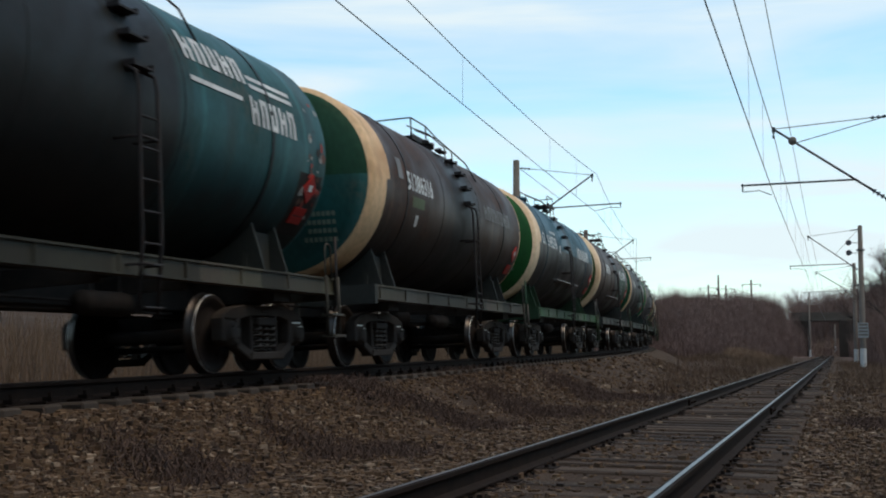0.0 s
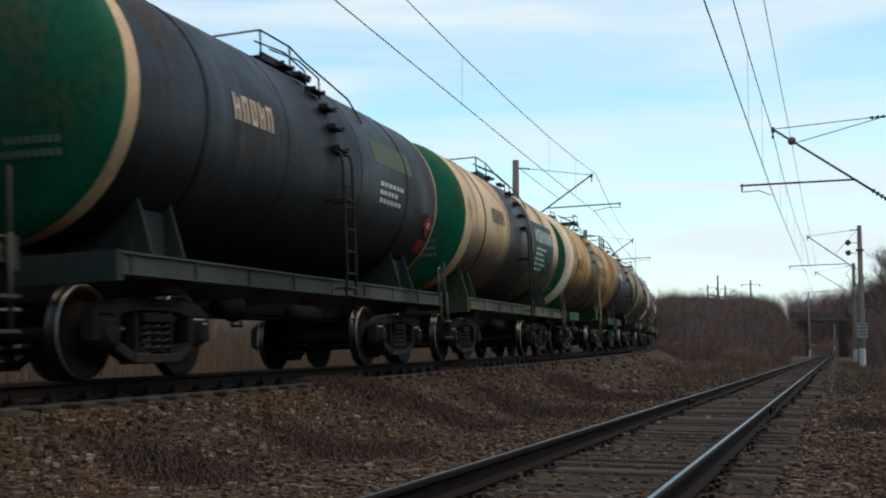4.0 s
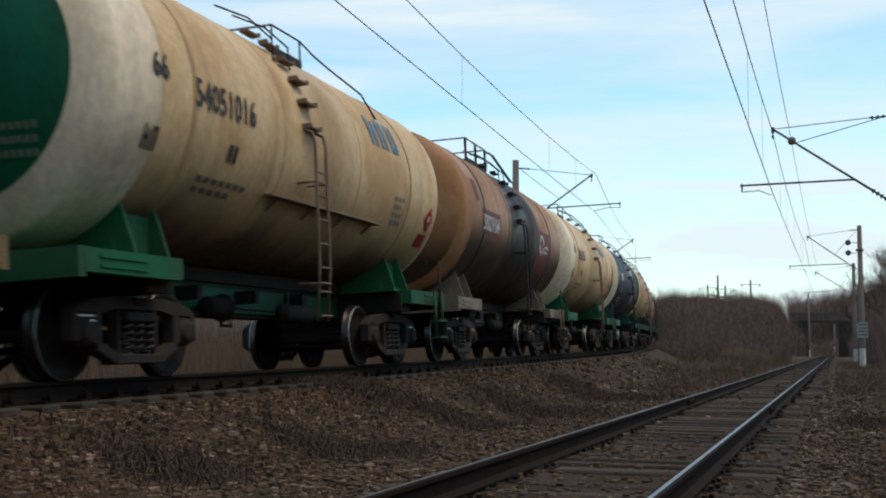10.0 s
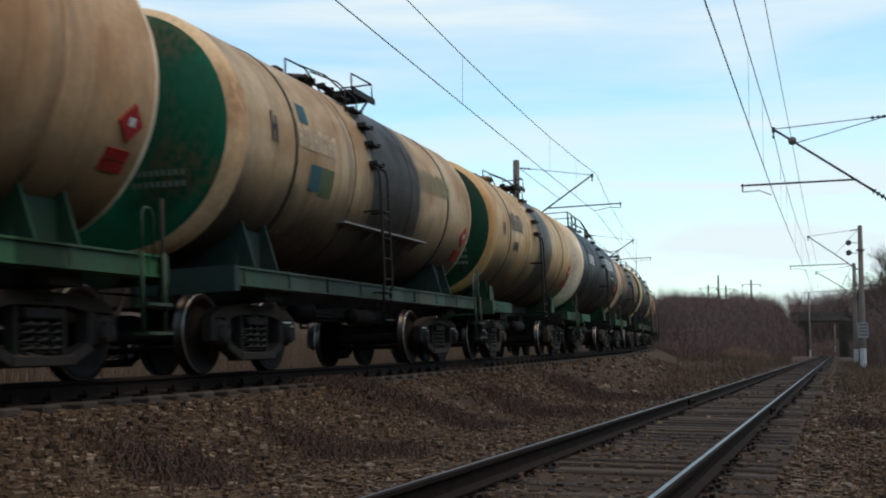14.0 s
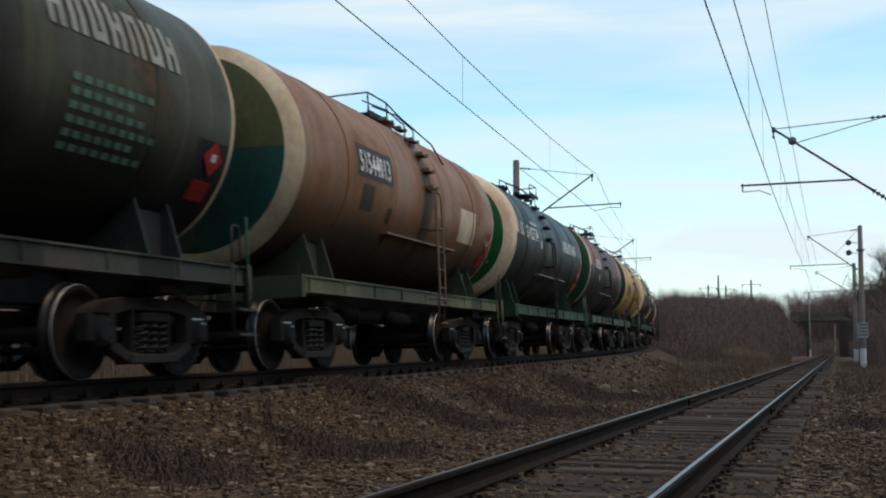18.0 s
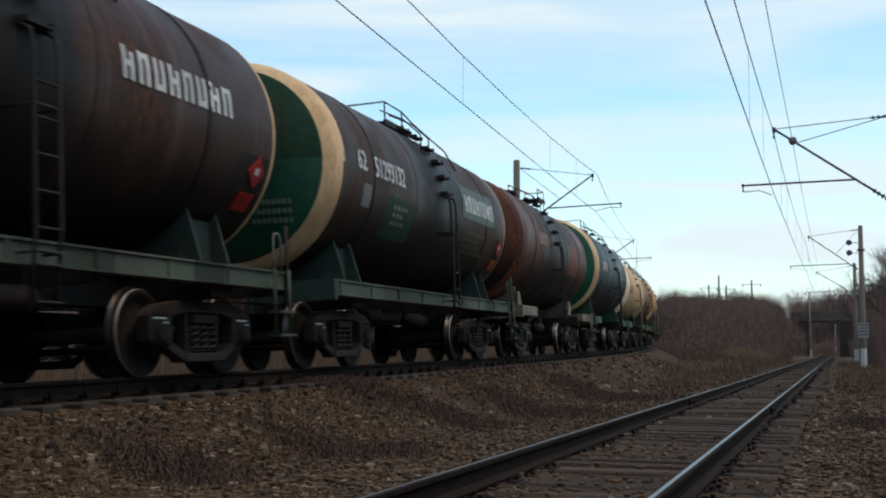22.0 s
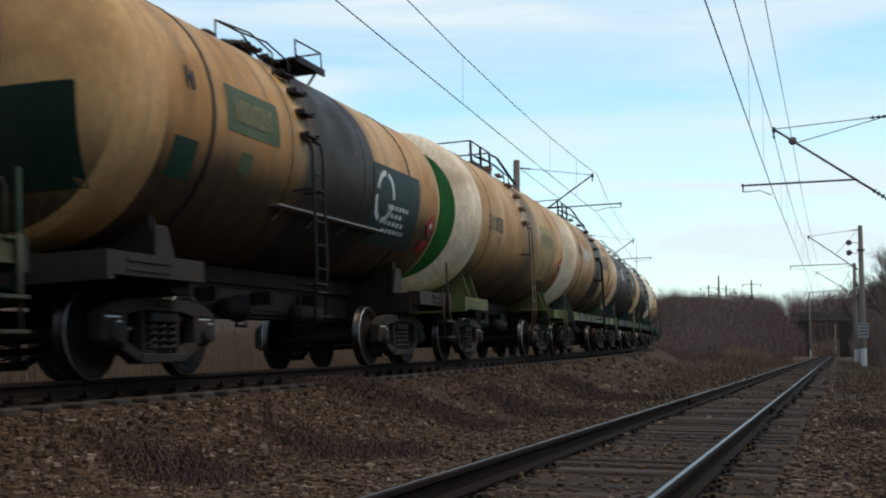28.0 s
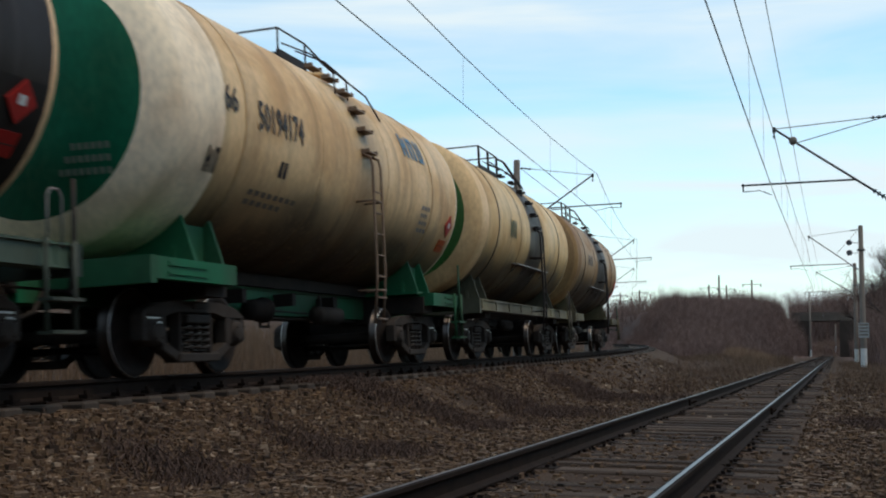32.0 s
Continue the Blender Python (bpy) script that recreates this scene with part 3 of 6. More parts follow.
def stones():
    vs, fs = [], []
    for r0, r1, per, lo, hi in ((5.5, 9.5, 1150, 0.010, 0.026), (9.5, 15, 620, 0.013, 0.031), (15, 26, 200, 0.015, 0.031), (26, 60, 12, 0.03, 0.055)):
        area = 0.42 * (r1 * r1 - r0 * r0)
        for _ in range(int(area * per)):
            d = math.sqrt(rng.uniform(r0 * r0, r1 * r1))
            a = rng.uniform(-0.42, 0.42)
            x, y = d * math.sin(a), d * math.cos(a)
            sn, un = side_of_straight(x, y)
            st, ut = side_of_curve(x, y)
            if ut < 1.40 or (abs(un) < 1.40 and rng.random() < 0.93):
                continue
            patchy = noise.noise(Vector((x * 0.35, y * 0.35, 5)))
            if patchy < -0.30 and rng.random() < 0.6:
                continue
            size = rng.uniform(lo, hi) * (1.6 if rng.random() < 0.12 else 1)
            z = ground_z(x, y) + size * 0.25
            k = len(vs)
            ca, sa = math.cos(a * 90), math.sin(a * 90)
            e = [size * rng.uniform(0.7, 1.35), size * rng.uniform(0.7, 1.2), size * rng.uniform(0.55, 1.0)]
            base, faces = (CUBE, CUBE_F) if rng.random() < 0.6 else (OCTA, OCTA_F)
            for p in base:
                q = [p[i] * e[i] * rng.uniform(0.6, 1.1) for i in range(3)]
                vs.append((x + q[0] * ca - q[1] * sa, y + q[0] * sa + q[1] * ca, z + q[2]))
            fs.extend(tuple(i + k for i in f) for f in faces)
    # thinner scatter round about
    for _ in range(9000):
        a, d = rng.uniform(0.42, 5.86), math.sqrt(rng.uniform(0.5, 225))
        x, y = d * math.sin(a), d * math.cos(a)
        if side_of_curve(x, y)[1] < 1.42 or abs(side_of_straight(x, y)[1]) < 1.4:
            continue
        size = rng.uniform(0.014, 0.036)
        k = len(vs)
        z = ground_z(x, y) + size * 0.25
        vs.extend((x + p[0] * size * rng.uniform(0.7, 1.3), y + p[1] * size * rng.uniform(0.7, 1.3), z + p[2] * size * rng.uniform(0.4, 0.8)) for p in OCTA)
        fs.extend(tuple(i + k for i in f) for f in OCTA_F)
    joined("ballast_stones", vs, fs, stone_mat, "loose brown and grey ballast stones beside the rails", "gravel")


def blade(vs, fs, x, y, z, h, lean, w):
    """A thin three-sided stalk."""
    a = rng.uniform(0, 6.283)
    k = len(vs)
    for i in range(3):
        t = a + i * 2.094
        vs.append((x + w * math.cos(t), y + w * math.sin(t), z - 0.02))
    vs.append((x + lean * math.cos(a), y + lean * math.sin(a), z + h))
    fs.extend([(k, k + 1, k + 3), (k + 1, k + 2, k + 3), (k + 2, k, k + 3)])


def weeds():
    vs, fs = [], []
    for _ in range(3600):
        d = math.sqrt(rng.uniform(6.5 ** 2, 62 ** 2))
        a = rng.uniform(-0.42, 0.42)
        x, y = d * math.sin(a), d * math.cos(a)
        sn, un = side_of_straight(x, y)
        st, ut = side_of_curve(x, y)
        if ut < 2.4 or abs(un) < 1.8:
            continue
        if noise.noise(Vector((x * 0.35, y * 0.35, 5))) > -0.05 + 0.4 * ease(d, 14, 30):
            continue
        for _ in range(20):
            px, py = x + rng.gauss(0, 0.22), y + rng.gauss(0, 0.22)
            blade(vs, fs, px, py, ground_z(px, py), rng.uniform(0.04, 0.16), rng.uniform(0.02, 0.12), 0.004 + 0.00018 * d)
    joined("dry_weeds", vs, fs, weed_mat, "low tangled brown dead weeds between the tracks", "weeds")


def brambles():
    """Dark tangled patches of dead creeper on the gravel."""
    vs, fs = [], []
    for x0, y0, a, c in ((-2.4, 9.7, 0.55, 0.34), (-2.0, 10.0, 0.35, 0.3), (-1.15, 12.2, 0.75, 0.42), (-0.6, 12.6, 0.4, 0.4), (-1.5, 16.6, 1.0, 0.6), (0.2, 17.0, 0.8, 0.5), (6.5, 17.2, 0.5, 0.8), (1.6, 20.5, 1.0, 0.8), (3.6, 27, 1.3, 1.0), (-0.6, 23.5, 1.0, 0.8)):
        for _ in range(int(2300 * a * c)):
            px, py = x0 + rng.gauss(0, a * 0.6), y0 + rng.gauss(0, c * 0.8)
            z = ground_z(px, py)
            t, n = rng.uniform(0, 6.283), rng.uniform(0.06, 0.22)
            h = rng.uniform(0.02, 0.13)
            p = (px, py, z)
            q = (px + n * math.cos(t) * 0.5, py + n * math.sin(t) * 0.5, z + h)
            stem(vs, fs, p, q, 0.007, 0.006)
            stem(vs, fs, q, (px + n * math.cos(t), py + n * math.sin(t), z + h * rng.uniform(0.2, 0.8)), 0.006, 0.004)
    joined("brambles", vs, fs, bramble_mat, "dark reddish tangle of dead creepers on the gravel", "weeds")


def verge_grass():
    """Dead grass and low brush on the ground between the two tracks further on, and on the right verge."""
    vs, fs = [], []
    for _ in range(5200):
        s, off = rng.uniform(32, 112), rng.uniform(-13, 7)
        x, y, _a = straight(s, off)
        st, ut = side_of_curve(x, y)
        if ut < 3.0 or abs(off) < 2.1 or (s < 60 and rng.random() < 0.6):
            continue
        tall = 0.5 if noise.noise(Vector((x * 0.15, y * 0.15, 9))) > 0.1 else 0.22
        for _ in range(7):
            px, py = x + rng.gauss(0, 0.35), y + rng.gauss(0, 0.35)
            blade(vs, fs, px, py, ground_z(px, py), rng.uniform(0.3, 1.0) * tall, rng.uniform(0.05, 0.25), 0.014)
    joined("verge_grass", vs, fs, weed_mat, "low dead grass and stalks beside the tracks", "dry grass")


def reeds():
    """Tall dead grass on the bank behind the train and along the line further on."""
    vs, fs = [], []
    for _ in range(9000):
        s, off = rng.uniform(-2, 130), -rng.uniform(4.0, 16.0)
        x, y, _a = curve(s, off)
        for _ in range(4):
            px, py = x + rng.gauss(0, 0.25), y + rng.gauss(0, 0.25)
            blade(vs, fs, px, py, ground_z(px, py), rng.uniform(0.4, 1.3), rng.uniform(0.05, 0.35), 0.012)
    for _ in range(700):
        s, off = rng.uniform(85, 128), -rng.uniform(2.8, 5.0)
        x, y, _a = straight(s, off)
        for _ in range(4):
            px, py = x + rng.gauss(0, 0.3), y + rng.gauss(0, 0.3)
            blade(vs, fs, px, py, ground_z(px, py), rng.uniform(0.3, 0.9), rng.uniform(0.05, 0.3), 0.014)
    gv, gf = [], []
    for _ in range(2600):
        s, off = rng.uniform(98, 128), -rng.uniform(3.4, 11.0)
        x, y, _a = straight(s, off)
        if side_of_curve(x, y)[1] < 3.2 or not 0.246 < x / y < 0.280:
            continue
        for _ in range(8):
            px, py = x + rng.gauss(0, 0.3), y + rng.gauss(0, 0.3)
            blade(gv, gf, px, py, ground_z(px, py), rng.uniform(0.3, 1.0), rng.uniform(0.1, 0.4), 0.018)
    joined("bank_grass", gv, gf, straw_mat, "pale orange dead grass at the foot of the rise", "dry grass")
    joined("dry_reeds", vs, fs, reed_mat, "tall straw-coloured dead grass on the bank", "dry grass")


def stem(vs, fs, a, b, r0, r1):
    ax = (b[0] - a[0], b[1] - a[1], b[2] - a[2])
    k = len(vs)
    t0 = rng.uniform(0, 6.28)
    for p, r in ((a, r0), (b, r1)):
        for i in range(3):
            t = t0 + i * 2.094
            vs.append((p[0] + r * math.cos(t), p[1] + r * math.sin(t), p[2] + (r * 0.3 * (i - 1) if abs(ax[2]) < 0.3 else 0)))
    for i in range(3):
        j = (i + 1) % 3
        fs.append((k + i, k + j, k + 3 + j, k + 3 + i))


def bush(vs, fs, x, y, z, h, n, thick):
    for _ in range(n):
        a, lean = rng.uniform(0, 6.283), rng.uniform(0.05, 0.5)
        hh = h * rng.uniform(0.55, 1.0)
        p = (x + rng.gauss(0, 0.35), y + rng.gauss(0, 0.35), z - 0.1)
        m = (p[0] + lean * hh * 0.4 * math.cos(a), p[1] + lean * hh * 0.4 * math.sin(a), z + hh * 0.55)
        q = (p[0] + lean * hh * math.cos(a) + rng.gauss(0, 0.15), p[1] + lean * hh * math.sin(a) + rng.gauss(0, 0.15), z + hh)
        stem(vs, fs, p, m, thick, thick * 0.7)
        stem(vs, fs, m, q, thick * 0.7, thick * 0.25)
        for _ in range(2):
            b = rng.uniform(0, 6.283)
            u = rng.uniform(0.3, 0.9)
            c = tuple(m[i] + (q[i] - m[i]) * u for i in range(3))
            e = (c[0] + 0.25 * hh * math.cos(b), c[1] + 0.25 * hh * math.sin(b), c[2] + 0.2 * hh)
            stem(vs, fs, c, e, thick * 0.4, thick * 0.15)


def thicket(name, count, s0, s1, u0, u1, h0, h1, n, thick, label, bearing=(-9.0, 9.0)):
    vs, fs = [], []
    done = 0
    while done < count:
        s, off = rng.uniform(s0, s1), rng.uniform(u0, u1)
        x, y, _a = straight(s, off)
        if not bearing[0] < x / y < bearing[1]:
            continue
        done += 1
        st, ut = side_of_curve(x, y)
        if (abs(ut) < 2.9 and st < 330) or (s < 112 and -12 < off < 0):
            continue
        bush(vs, fs, x, y, ground_z(x, y), rng.uniform(h0, h1), n, thick)
    joined(name, vs, fs, brush_mat, label, "brush")


def tree(x, y, h, seed, spread=0.45):
    """A bare winter tree: trunk, limbs and a crown of fine twigs."""
    r = random.Random(seed)
    top = new("bare_tree")
    z = ground_z(x, y) - 0.1
    top.matrix_basis = pose(x, y, z)
    bm = bmesh.new()
    vs, fs = [], []

    def grow(p, d, length, rad, depth):
        q = p + d * length
        if depth < 3:
            rod(bm, p, q, rad, 6, r2=rad * 0.68)
        else:
            stem(vs, fs, p, q, rad * 1.3, rad * 0.7)
        if depth >= 7:
            return
        for _ in range(3 if depth < 5 else 2):
            nd = (d + Vector((r.gauss(0, spread), r.gauss(0, spread), r.gauss(0.12, 0.25)))).normalized()
            grow(p + d * length * r.uniform(0.55, 1.0), nd, length * r.uniform(0.6, 0.82), rad * 0.6, depth + 1)

    grow(Vector((0, 0, 0)), Vector((r.gauss(0, 0.06), r.gauss(0, 0.06), 1)).normalized(), h * 0.28, h * 0.014, 0)
    part("trunk", bm, bark_mat, top)
    me = bpy.data.meshes.new("crown")
    me.from_pydata(vs, [], fs)
    me.materials.append(twig_mat)
    c = new("crown", me)
    c.parent = top
    return tagged(top, "leafless grey-brown tree beside the line", "tree", "bare trees by the line")


stones()
weeds()
brambles()
verge_grass()
reeds()
thicket("hill_brush", 6800, 98, 180, -56, -4.2, 0.8, 1.9, 5, 0.020, "dense leafless reddish-brown brush on the rise", (0.13, 0.34))
thicket("hill_shoots", 1300, 158, 186, -56, -5, 1.2, 3.0, 4, 0.018, "thin bare shoots along the crest of the rise", (0.12, 0.34))
thicket("bend_brush", 460, 196, 245, -95, -20, 2.2, 4.8, 5, 0.036, "bare brown thicket behind the bend of the line", (0.11, 0.205))
thicket("verge_brush", 1000, 180, 233, -24, -3.9, 1.6, 4.0, 5, 0.026, "leafless brown brush before the overpass", (0.25, 0.345))
thicket("portal_brush", 260, 214, 232, -11, -4.0, 2.5, 5.4, 6, 0.030, "leafless brush before the abutment")
thicket("line_brush", 1700, 78, 233, 4.3, 15, 1.2, 4.6, 5, 0.022, "leafless brown brush beside the straight track")
thicket("tree_row", 260, 112, 165, 5.0, 11, 4.0, 8.5, 9, 0.020, "tall bare saplings beside the straight track")
thicket("far_woods", 1000, 275, 345, -25, 50, 5.5, 9.5, 7, 0.065, "bare brown woods behind the overpass", (0.30, 0.45))
thicket("cutting_brush", 170, 247, 282, -7, 7, 1.0, 3.2, 6, 0.030, "bare brush on the rise seen under the overpass")
thicket("verge_saplings", 420, 92, 140, 5.4, 11, 2.5, 6.0, 7, 0.020, "close-grown bare saplings beside the straight track")
# out-of-view brush added on that bank to block more low light
thicket("screen_brush", 300, -50, 38, 8.0, 24, 1.5, 4.0, 9, 0.02, "added leafless brush on the unseen bank, screening low sky light")
for i, (s, off, h) in enumerate(((100, 7.6, 12.5), (103, 6.4, 12.5), (107, 8.2, 13.5), (106, 6.6, 13.5), (113, 6.2, 14), (118, 7.2, 14.5), (126, 5.7, 12.5), (138, 6.2, 12.5), (152, 6.6, 12), (110, 7.5, 12), (130, 8.0, 13), (290, 4, 6), (292, 12, 7))):
    x, y, _a = straight(s, off)
    tree(x, y, h, 20 + i)


# ---------------------------------------------------------------- poles on the rise
def line_pole(s, off, top_z, arms):
    x, y, a = straight(s, off)
    g = ground_z(x, y)
    h = top_z + EYE - g
    top = new("line_pole")
    top.matrix_basis = pose(x, y, g, 0, 0, 90 - math.degrees(a))
    bm = bmesh.new()
    rod(bm, (0, 0, -0.4), (0, 0, h), 0.19, 10, r2=0.14)
    part("pole", bm, mast_concrete, top)
    for z in arms:
        bm = bmesh.new()
        rod(bm, (0, -1.6, h - z), (0, 1.6, h - z), 0.05, 6)
        part("crossarm", bm, arm_steel, top)
        for yy in (-1.5, 1.5):
            bm = bmesh.new()
            insulator(bm, (0, yy, h - z), (0, yy, h - z - 0.45), 3, 0.14)
            part("insulator", bm, glaze, top)
    return tagged(top, "distant grey power line pole above the brush", "power pole", "distant poles")


for u, v, d, arms in ((1253, 503, 215, (0.6, 2.0)), (1271, 486, 190, ()), (1284, 504, 215, (0.7, 2.1)), (1329, 494, 200, (0.8,)), (1130, 513, 230, (0.5,)), (1096, 518, 240, (0.5, 1.6))):
    az = (u - 784) / 2048.2
    px, py = az * d, d
    sn_, un_ = side_of_straight(px, py)
    line_pole(sn_, un_, (612 - v) / 2048.2 * d, arms)


# ---------------------------------------------------------------- the tank wagons
steel_dark = grain("undercarriage_steel", (0.020, 0.0165, 0.0145), (0.042, 0.032, 0.025), rough=0.8, metal=0.0, spec=0.09, scale=5, fine=45, bump=0.4, depth=0.004)
steel_cast = grain("dusty_cast_steel", (0.044, 0.036, 0.031), (0.025, 0.019, 0.015), rough=0.85, spec=0.10, scale=5, fine=45, bump=0.4, depth=0.004)
steel_wheel = grain("wheel_steel", (0.016, 0.0125, 0.011), (0.030, 0.021, 0.016), rough=0.75, metal=0.0, spec=0.09, scale=7, fine=60, bump=0.3, depth=0.003)
steel_spring = grain("rubbed_spring_steel", (0.075, 0.058, 0.046), (0.035, 0.026, 0.02), rough=0.6, spec=0.3, scale=6, fine=50, bump=0.2, depth=0.003)
steel_tread = grain("bright_tread", (0.055, 0.048, 0.044), (0.03, 0.024, 0.021), rough=0.36, metal=1.0, scale=9, fine=90, bump=0.05, depth=0.001)
steel_ladder = grain("dark_ladder_steel", (0.018, 0.016, 0.016), (0.045, 0.027, 0.02), rough=0.65, metal=0.0, spec=0.18, scale=8, fine=60, bump=0.2, depth=0.003)
TANK_R, TANK_Z, TANK_E = 1.54, 2.92, 4.5
PAINTS = {}


def tank_paint(body, spill, half, dirt, rust, seed, gloss=0.48, shift=0.0, cover=0.96, mud_shade=None):
    """Weathered paint of one tank: streaks that ran down, grime, rust, and the dark run of spilt oil about the hatch."""
    m = bpy.data.materials.new("tank_paint")
    dark = max(body) < 0.13
    body = tuple(c * k for c, k in zip(body, (1.04, 0.93, 0.84) if dark else (1.10, 0.97, 0.80)))
    m.use_nodes = True
    n, l = m.node_tree.nodes, m.node_tree.links
    b = n["Principled BSDF"]
    co = n.new("ShaderNodeTexCoord")
    sep = n.new("ShaderNodeSeparateXYZ")
    l.new(co.outputs["Object"], sep.inputs[0])

    def tex(scale, stretch, detail=5.0, dist=0.0):
        mp, t = n.new("ShaderNodeMapping"), n.new("ShaderNodeTexNoise")
        mp.inputs["Scale"].default_value, mp.inputs["Location"].default_value = stretch, (seed * 3.7, seed * 1.3, seed * 0.7)
        t.inputs["Scale"].default_value, t.inputs["Detail"].default_value, t.inputs["Distortion"].default_value = scale, detail, dist
        l.new(co.outputs["Object"], mp.inputs["Vector"])
        l.new(mp.outputs[0], t.inputs["Vector"])
        return t.outputs["Fac"]

    def ranged(v, a, c, lo=0.0, hi=1.0):
        r = n.new("ShaderNodeMapRange")
        r.interpolation_type = "SMOOTHSTEP"
        for k, x in (("From Min", a), ("From Max", c), ("To Min", lo), ("To Max", hi)):
            r.inputs[k].default_value = x
        l.new(v, r.inputs["Value"])
        return r.outputs["Result"]

    def math2(op, a, c):
        t = n.new("ShaderNodeMath")
        t.operation = op
        for i, v in enumerate((a, c)):
            if isinstance(v, (int, float)):
                t.inputs[i].default_value = v
            else:
                l.new(v, t.inputs[i])
        return t.outputs[0]

    def blend(fac, a, c):
        t = n.new("ShaderNodeMix")
        t.data_type = "RGBA"
        l.new(fac, t.inputs[0])
        for i, v in ((6, a), (7, c)):
            if isinstance(v, tuple):
                t.inputs[i].default_value = (*v, 1)
            else:
                l.new(v, t.inputs[i])
        return t.outputs[2]

    streak = tex(1.0, (3.2, 0.5, 0.22), 6.0, 0.3)
    cloud = tex(0.9, (1, 1, 1), 6.0, 0.4)
    speck = tex(14.0, (1, 1, 0.6), 4.0)
    col = blend(ranged(cloud, 0.35, 0.7, 0.0, 0.7), body, tuple(c * k for c, k in zip(body, (0.70, 0.60, 0.52))))
    col = blend(ranged(streak, 0.45, 0.75, 0.0, dirt), col, tuple(k + c * 0.22 for k, c in zip((0.026, 0.018, 0.013), body)))
    if dark:
        # paler runs where rain washed the grime away
        wash = tex(1.0, (4.5, 0.4, 0.16), 4.0, 0.2)
        col = blend(ranged(wash, 0.52, 0.74, 0.0, 0.6), col, tuple(0.008 + c * 1.9 for c in body))
    oily = None
    rusty = math2("MULTIPLY", ranged(cloud, 0.5, 0.72), ranged(speck, 0.35, 0.6))
    col = blend(math2("MULTIPLY", rusty, rust), col, (0.17, 0.065, 0.028))
    if half > 0:
        wob = math2("MULTIPLY", math2("SUBTRACT", streak, 0.5), 1.5)
        edge = math2("ADD", math2("ABSOLUTE", math2("SUBTRACT", sep.outputs["X"], shift), 0.0), wob)
        mask = ranged(edge, half - 0.25 - (0.96 - cover) * 0.8, half + 0.3 + (0.96 - cover) * 0.8, cover, 0.0)
        mask = math2("MULTIPLY", mask, ranged(speck, 0.15, 0.42, 0.7, 1.0))
        col = blend(mask, col, spill)
        oily = mask
    if mud_shade is not None:
        # thrown-up mud and oil plus painted underside shade, with a ragged run-down edge
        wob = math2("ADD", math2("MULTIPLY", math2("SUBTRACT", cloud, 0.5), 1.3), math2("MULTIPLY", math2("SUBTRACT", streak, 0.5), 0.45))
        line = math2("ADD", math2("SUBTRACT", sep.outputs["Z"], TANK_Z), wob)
        low_mask = math2("MULTIPLY", ranged(line, mud_shade - 0.45, mud_shade + 0.40, 0.9, 0.0), ranged(speck, 0.2, 0.5, 0.7, 1.0))
        col = blend(low_mask, col, (0.010, 0.0085, 0.0075) if dark else (0.020, 0.015, 0.012))
    hsv = n.new("ShaderNodeHueSaturation")
    l.new(ranged(speck, 0.2, 0.8, 0.86, 1.14), hsv.inputs["Value"])
    l.new(col, hsv.inputs["Color"])
    l.new(hsv.outputs[0], b.inputs["Base Color"])
    l.new(ranged(cloud, 0.3, 0.75, gloss - 0.08, gloss + 0.18), b.inputs["Roughness"])
    b.inputs["Specular IOR Level"].default_value = 0.14 if dark else 0.13
    if oily is not None:
        l.new(ranged(oily, 0.0, 1.0, 0.13, 0.14), b.inputs["Specular IOR Level"])
    bp = n.new("ShaderNodeBump")
    bp.inputs["Strength"].default_value, bp.inputs["Distance"].default_value = 0.25, 0.02
    l.new(cloud, bp.inputs["Height"])
    l.new(bp.outputs[0], b.inputs["Normal"])
    return m


def plain_paint(col, rough=0.5):
    key = (tuple(round(c, 3) for c in col), rough)
    if key not in PAINTS:
        PAINTS[key] = grain("worn_paint", col, tuple(k + c * 0.4 for k, c in zip((0.024, 0.017, 0.012), col)), rough=rough, spec=0.15, scale=2.2, fine=18, amount=0.55, bump=0.15, depth=0.004, stretch=(1, 1, 0.6))
    return PAINTS[key]


def make_tank(bm, disc=1.4, up=4.4, low=4.4, wrap_x=None):
    """Barrel and dished ends. Paint: 0 barrel, 1 disc of the end, 2 ring, 3 lower half, 4 lower half of the disc.
    The ring runs on to the barrel's leading end as far as up (upper half) and low (lower half)."""
    r, e, d = TANK_R, TANK_E, 0.38
    prof, mats = [], []
    radii = sorted({0.001, 0.4, 0.8, round(disc - 0.004, 3), disc, 1.3, 1.4, 1.455, 1.485, 1.497, 1.5})
    for q in radii:
        k = q / 1.5
        prof.append((-e - d * max(0.0, 1 - k ** 2.6) ** 0.62, q / 1.5 * r))
    wrap_x = wrap_x or e
    for x in sorted({-wrap_x, -up, -low, -3.62, -2.6, -1.3, 0, 1.3, 2.6, 3.62, 4.4, e - 0.05}):
        if abs(x) < e - 0.001:
            prof.append((x, r))
    for u, q in prof[:len(radii)][::-1]:
        prof.append((-u, q))
    for (u, q), (u2, q2) in zip(prof[:-1], prof[1:]):
        x = (u + u2) / 2
        if abs(x) > e:
            mats.append(1 if max(q, q2) <= disc / 1.5 * r + 0.001 else 2)
        else:
            mats.append(1 if x < -wrap_x else (2 if x < -up or x > e - 0.05 else 0))
    spin(bm, prof, 48, "X", mats=mats)
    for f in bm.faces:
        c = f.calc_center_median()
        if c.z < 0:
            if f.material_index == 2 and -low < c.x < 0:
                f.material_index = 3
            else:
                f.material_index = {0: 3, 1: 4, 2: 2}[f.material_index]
    bmesh.ops.translate(bm, vec=(0, 0, TANK_Z), verts=bm.verts)
    bmesh.ops.remove_doubles(bm, verts=bm.verts, dist=0.0025)


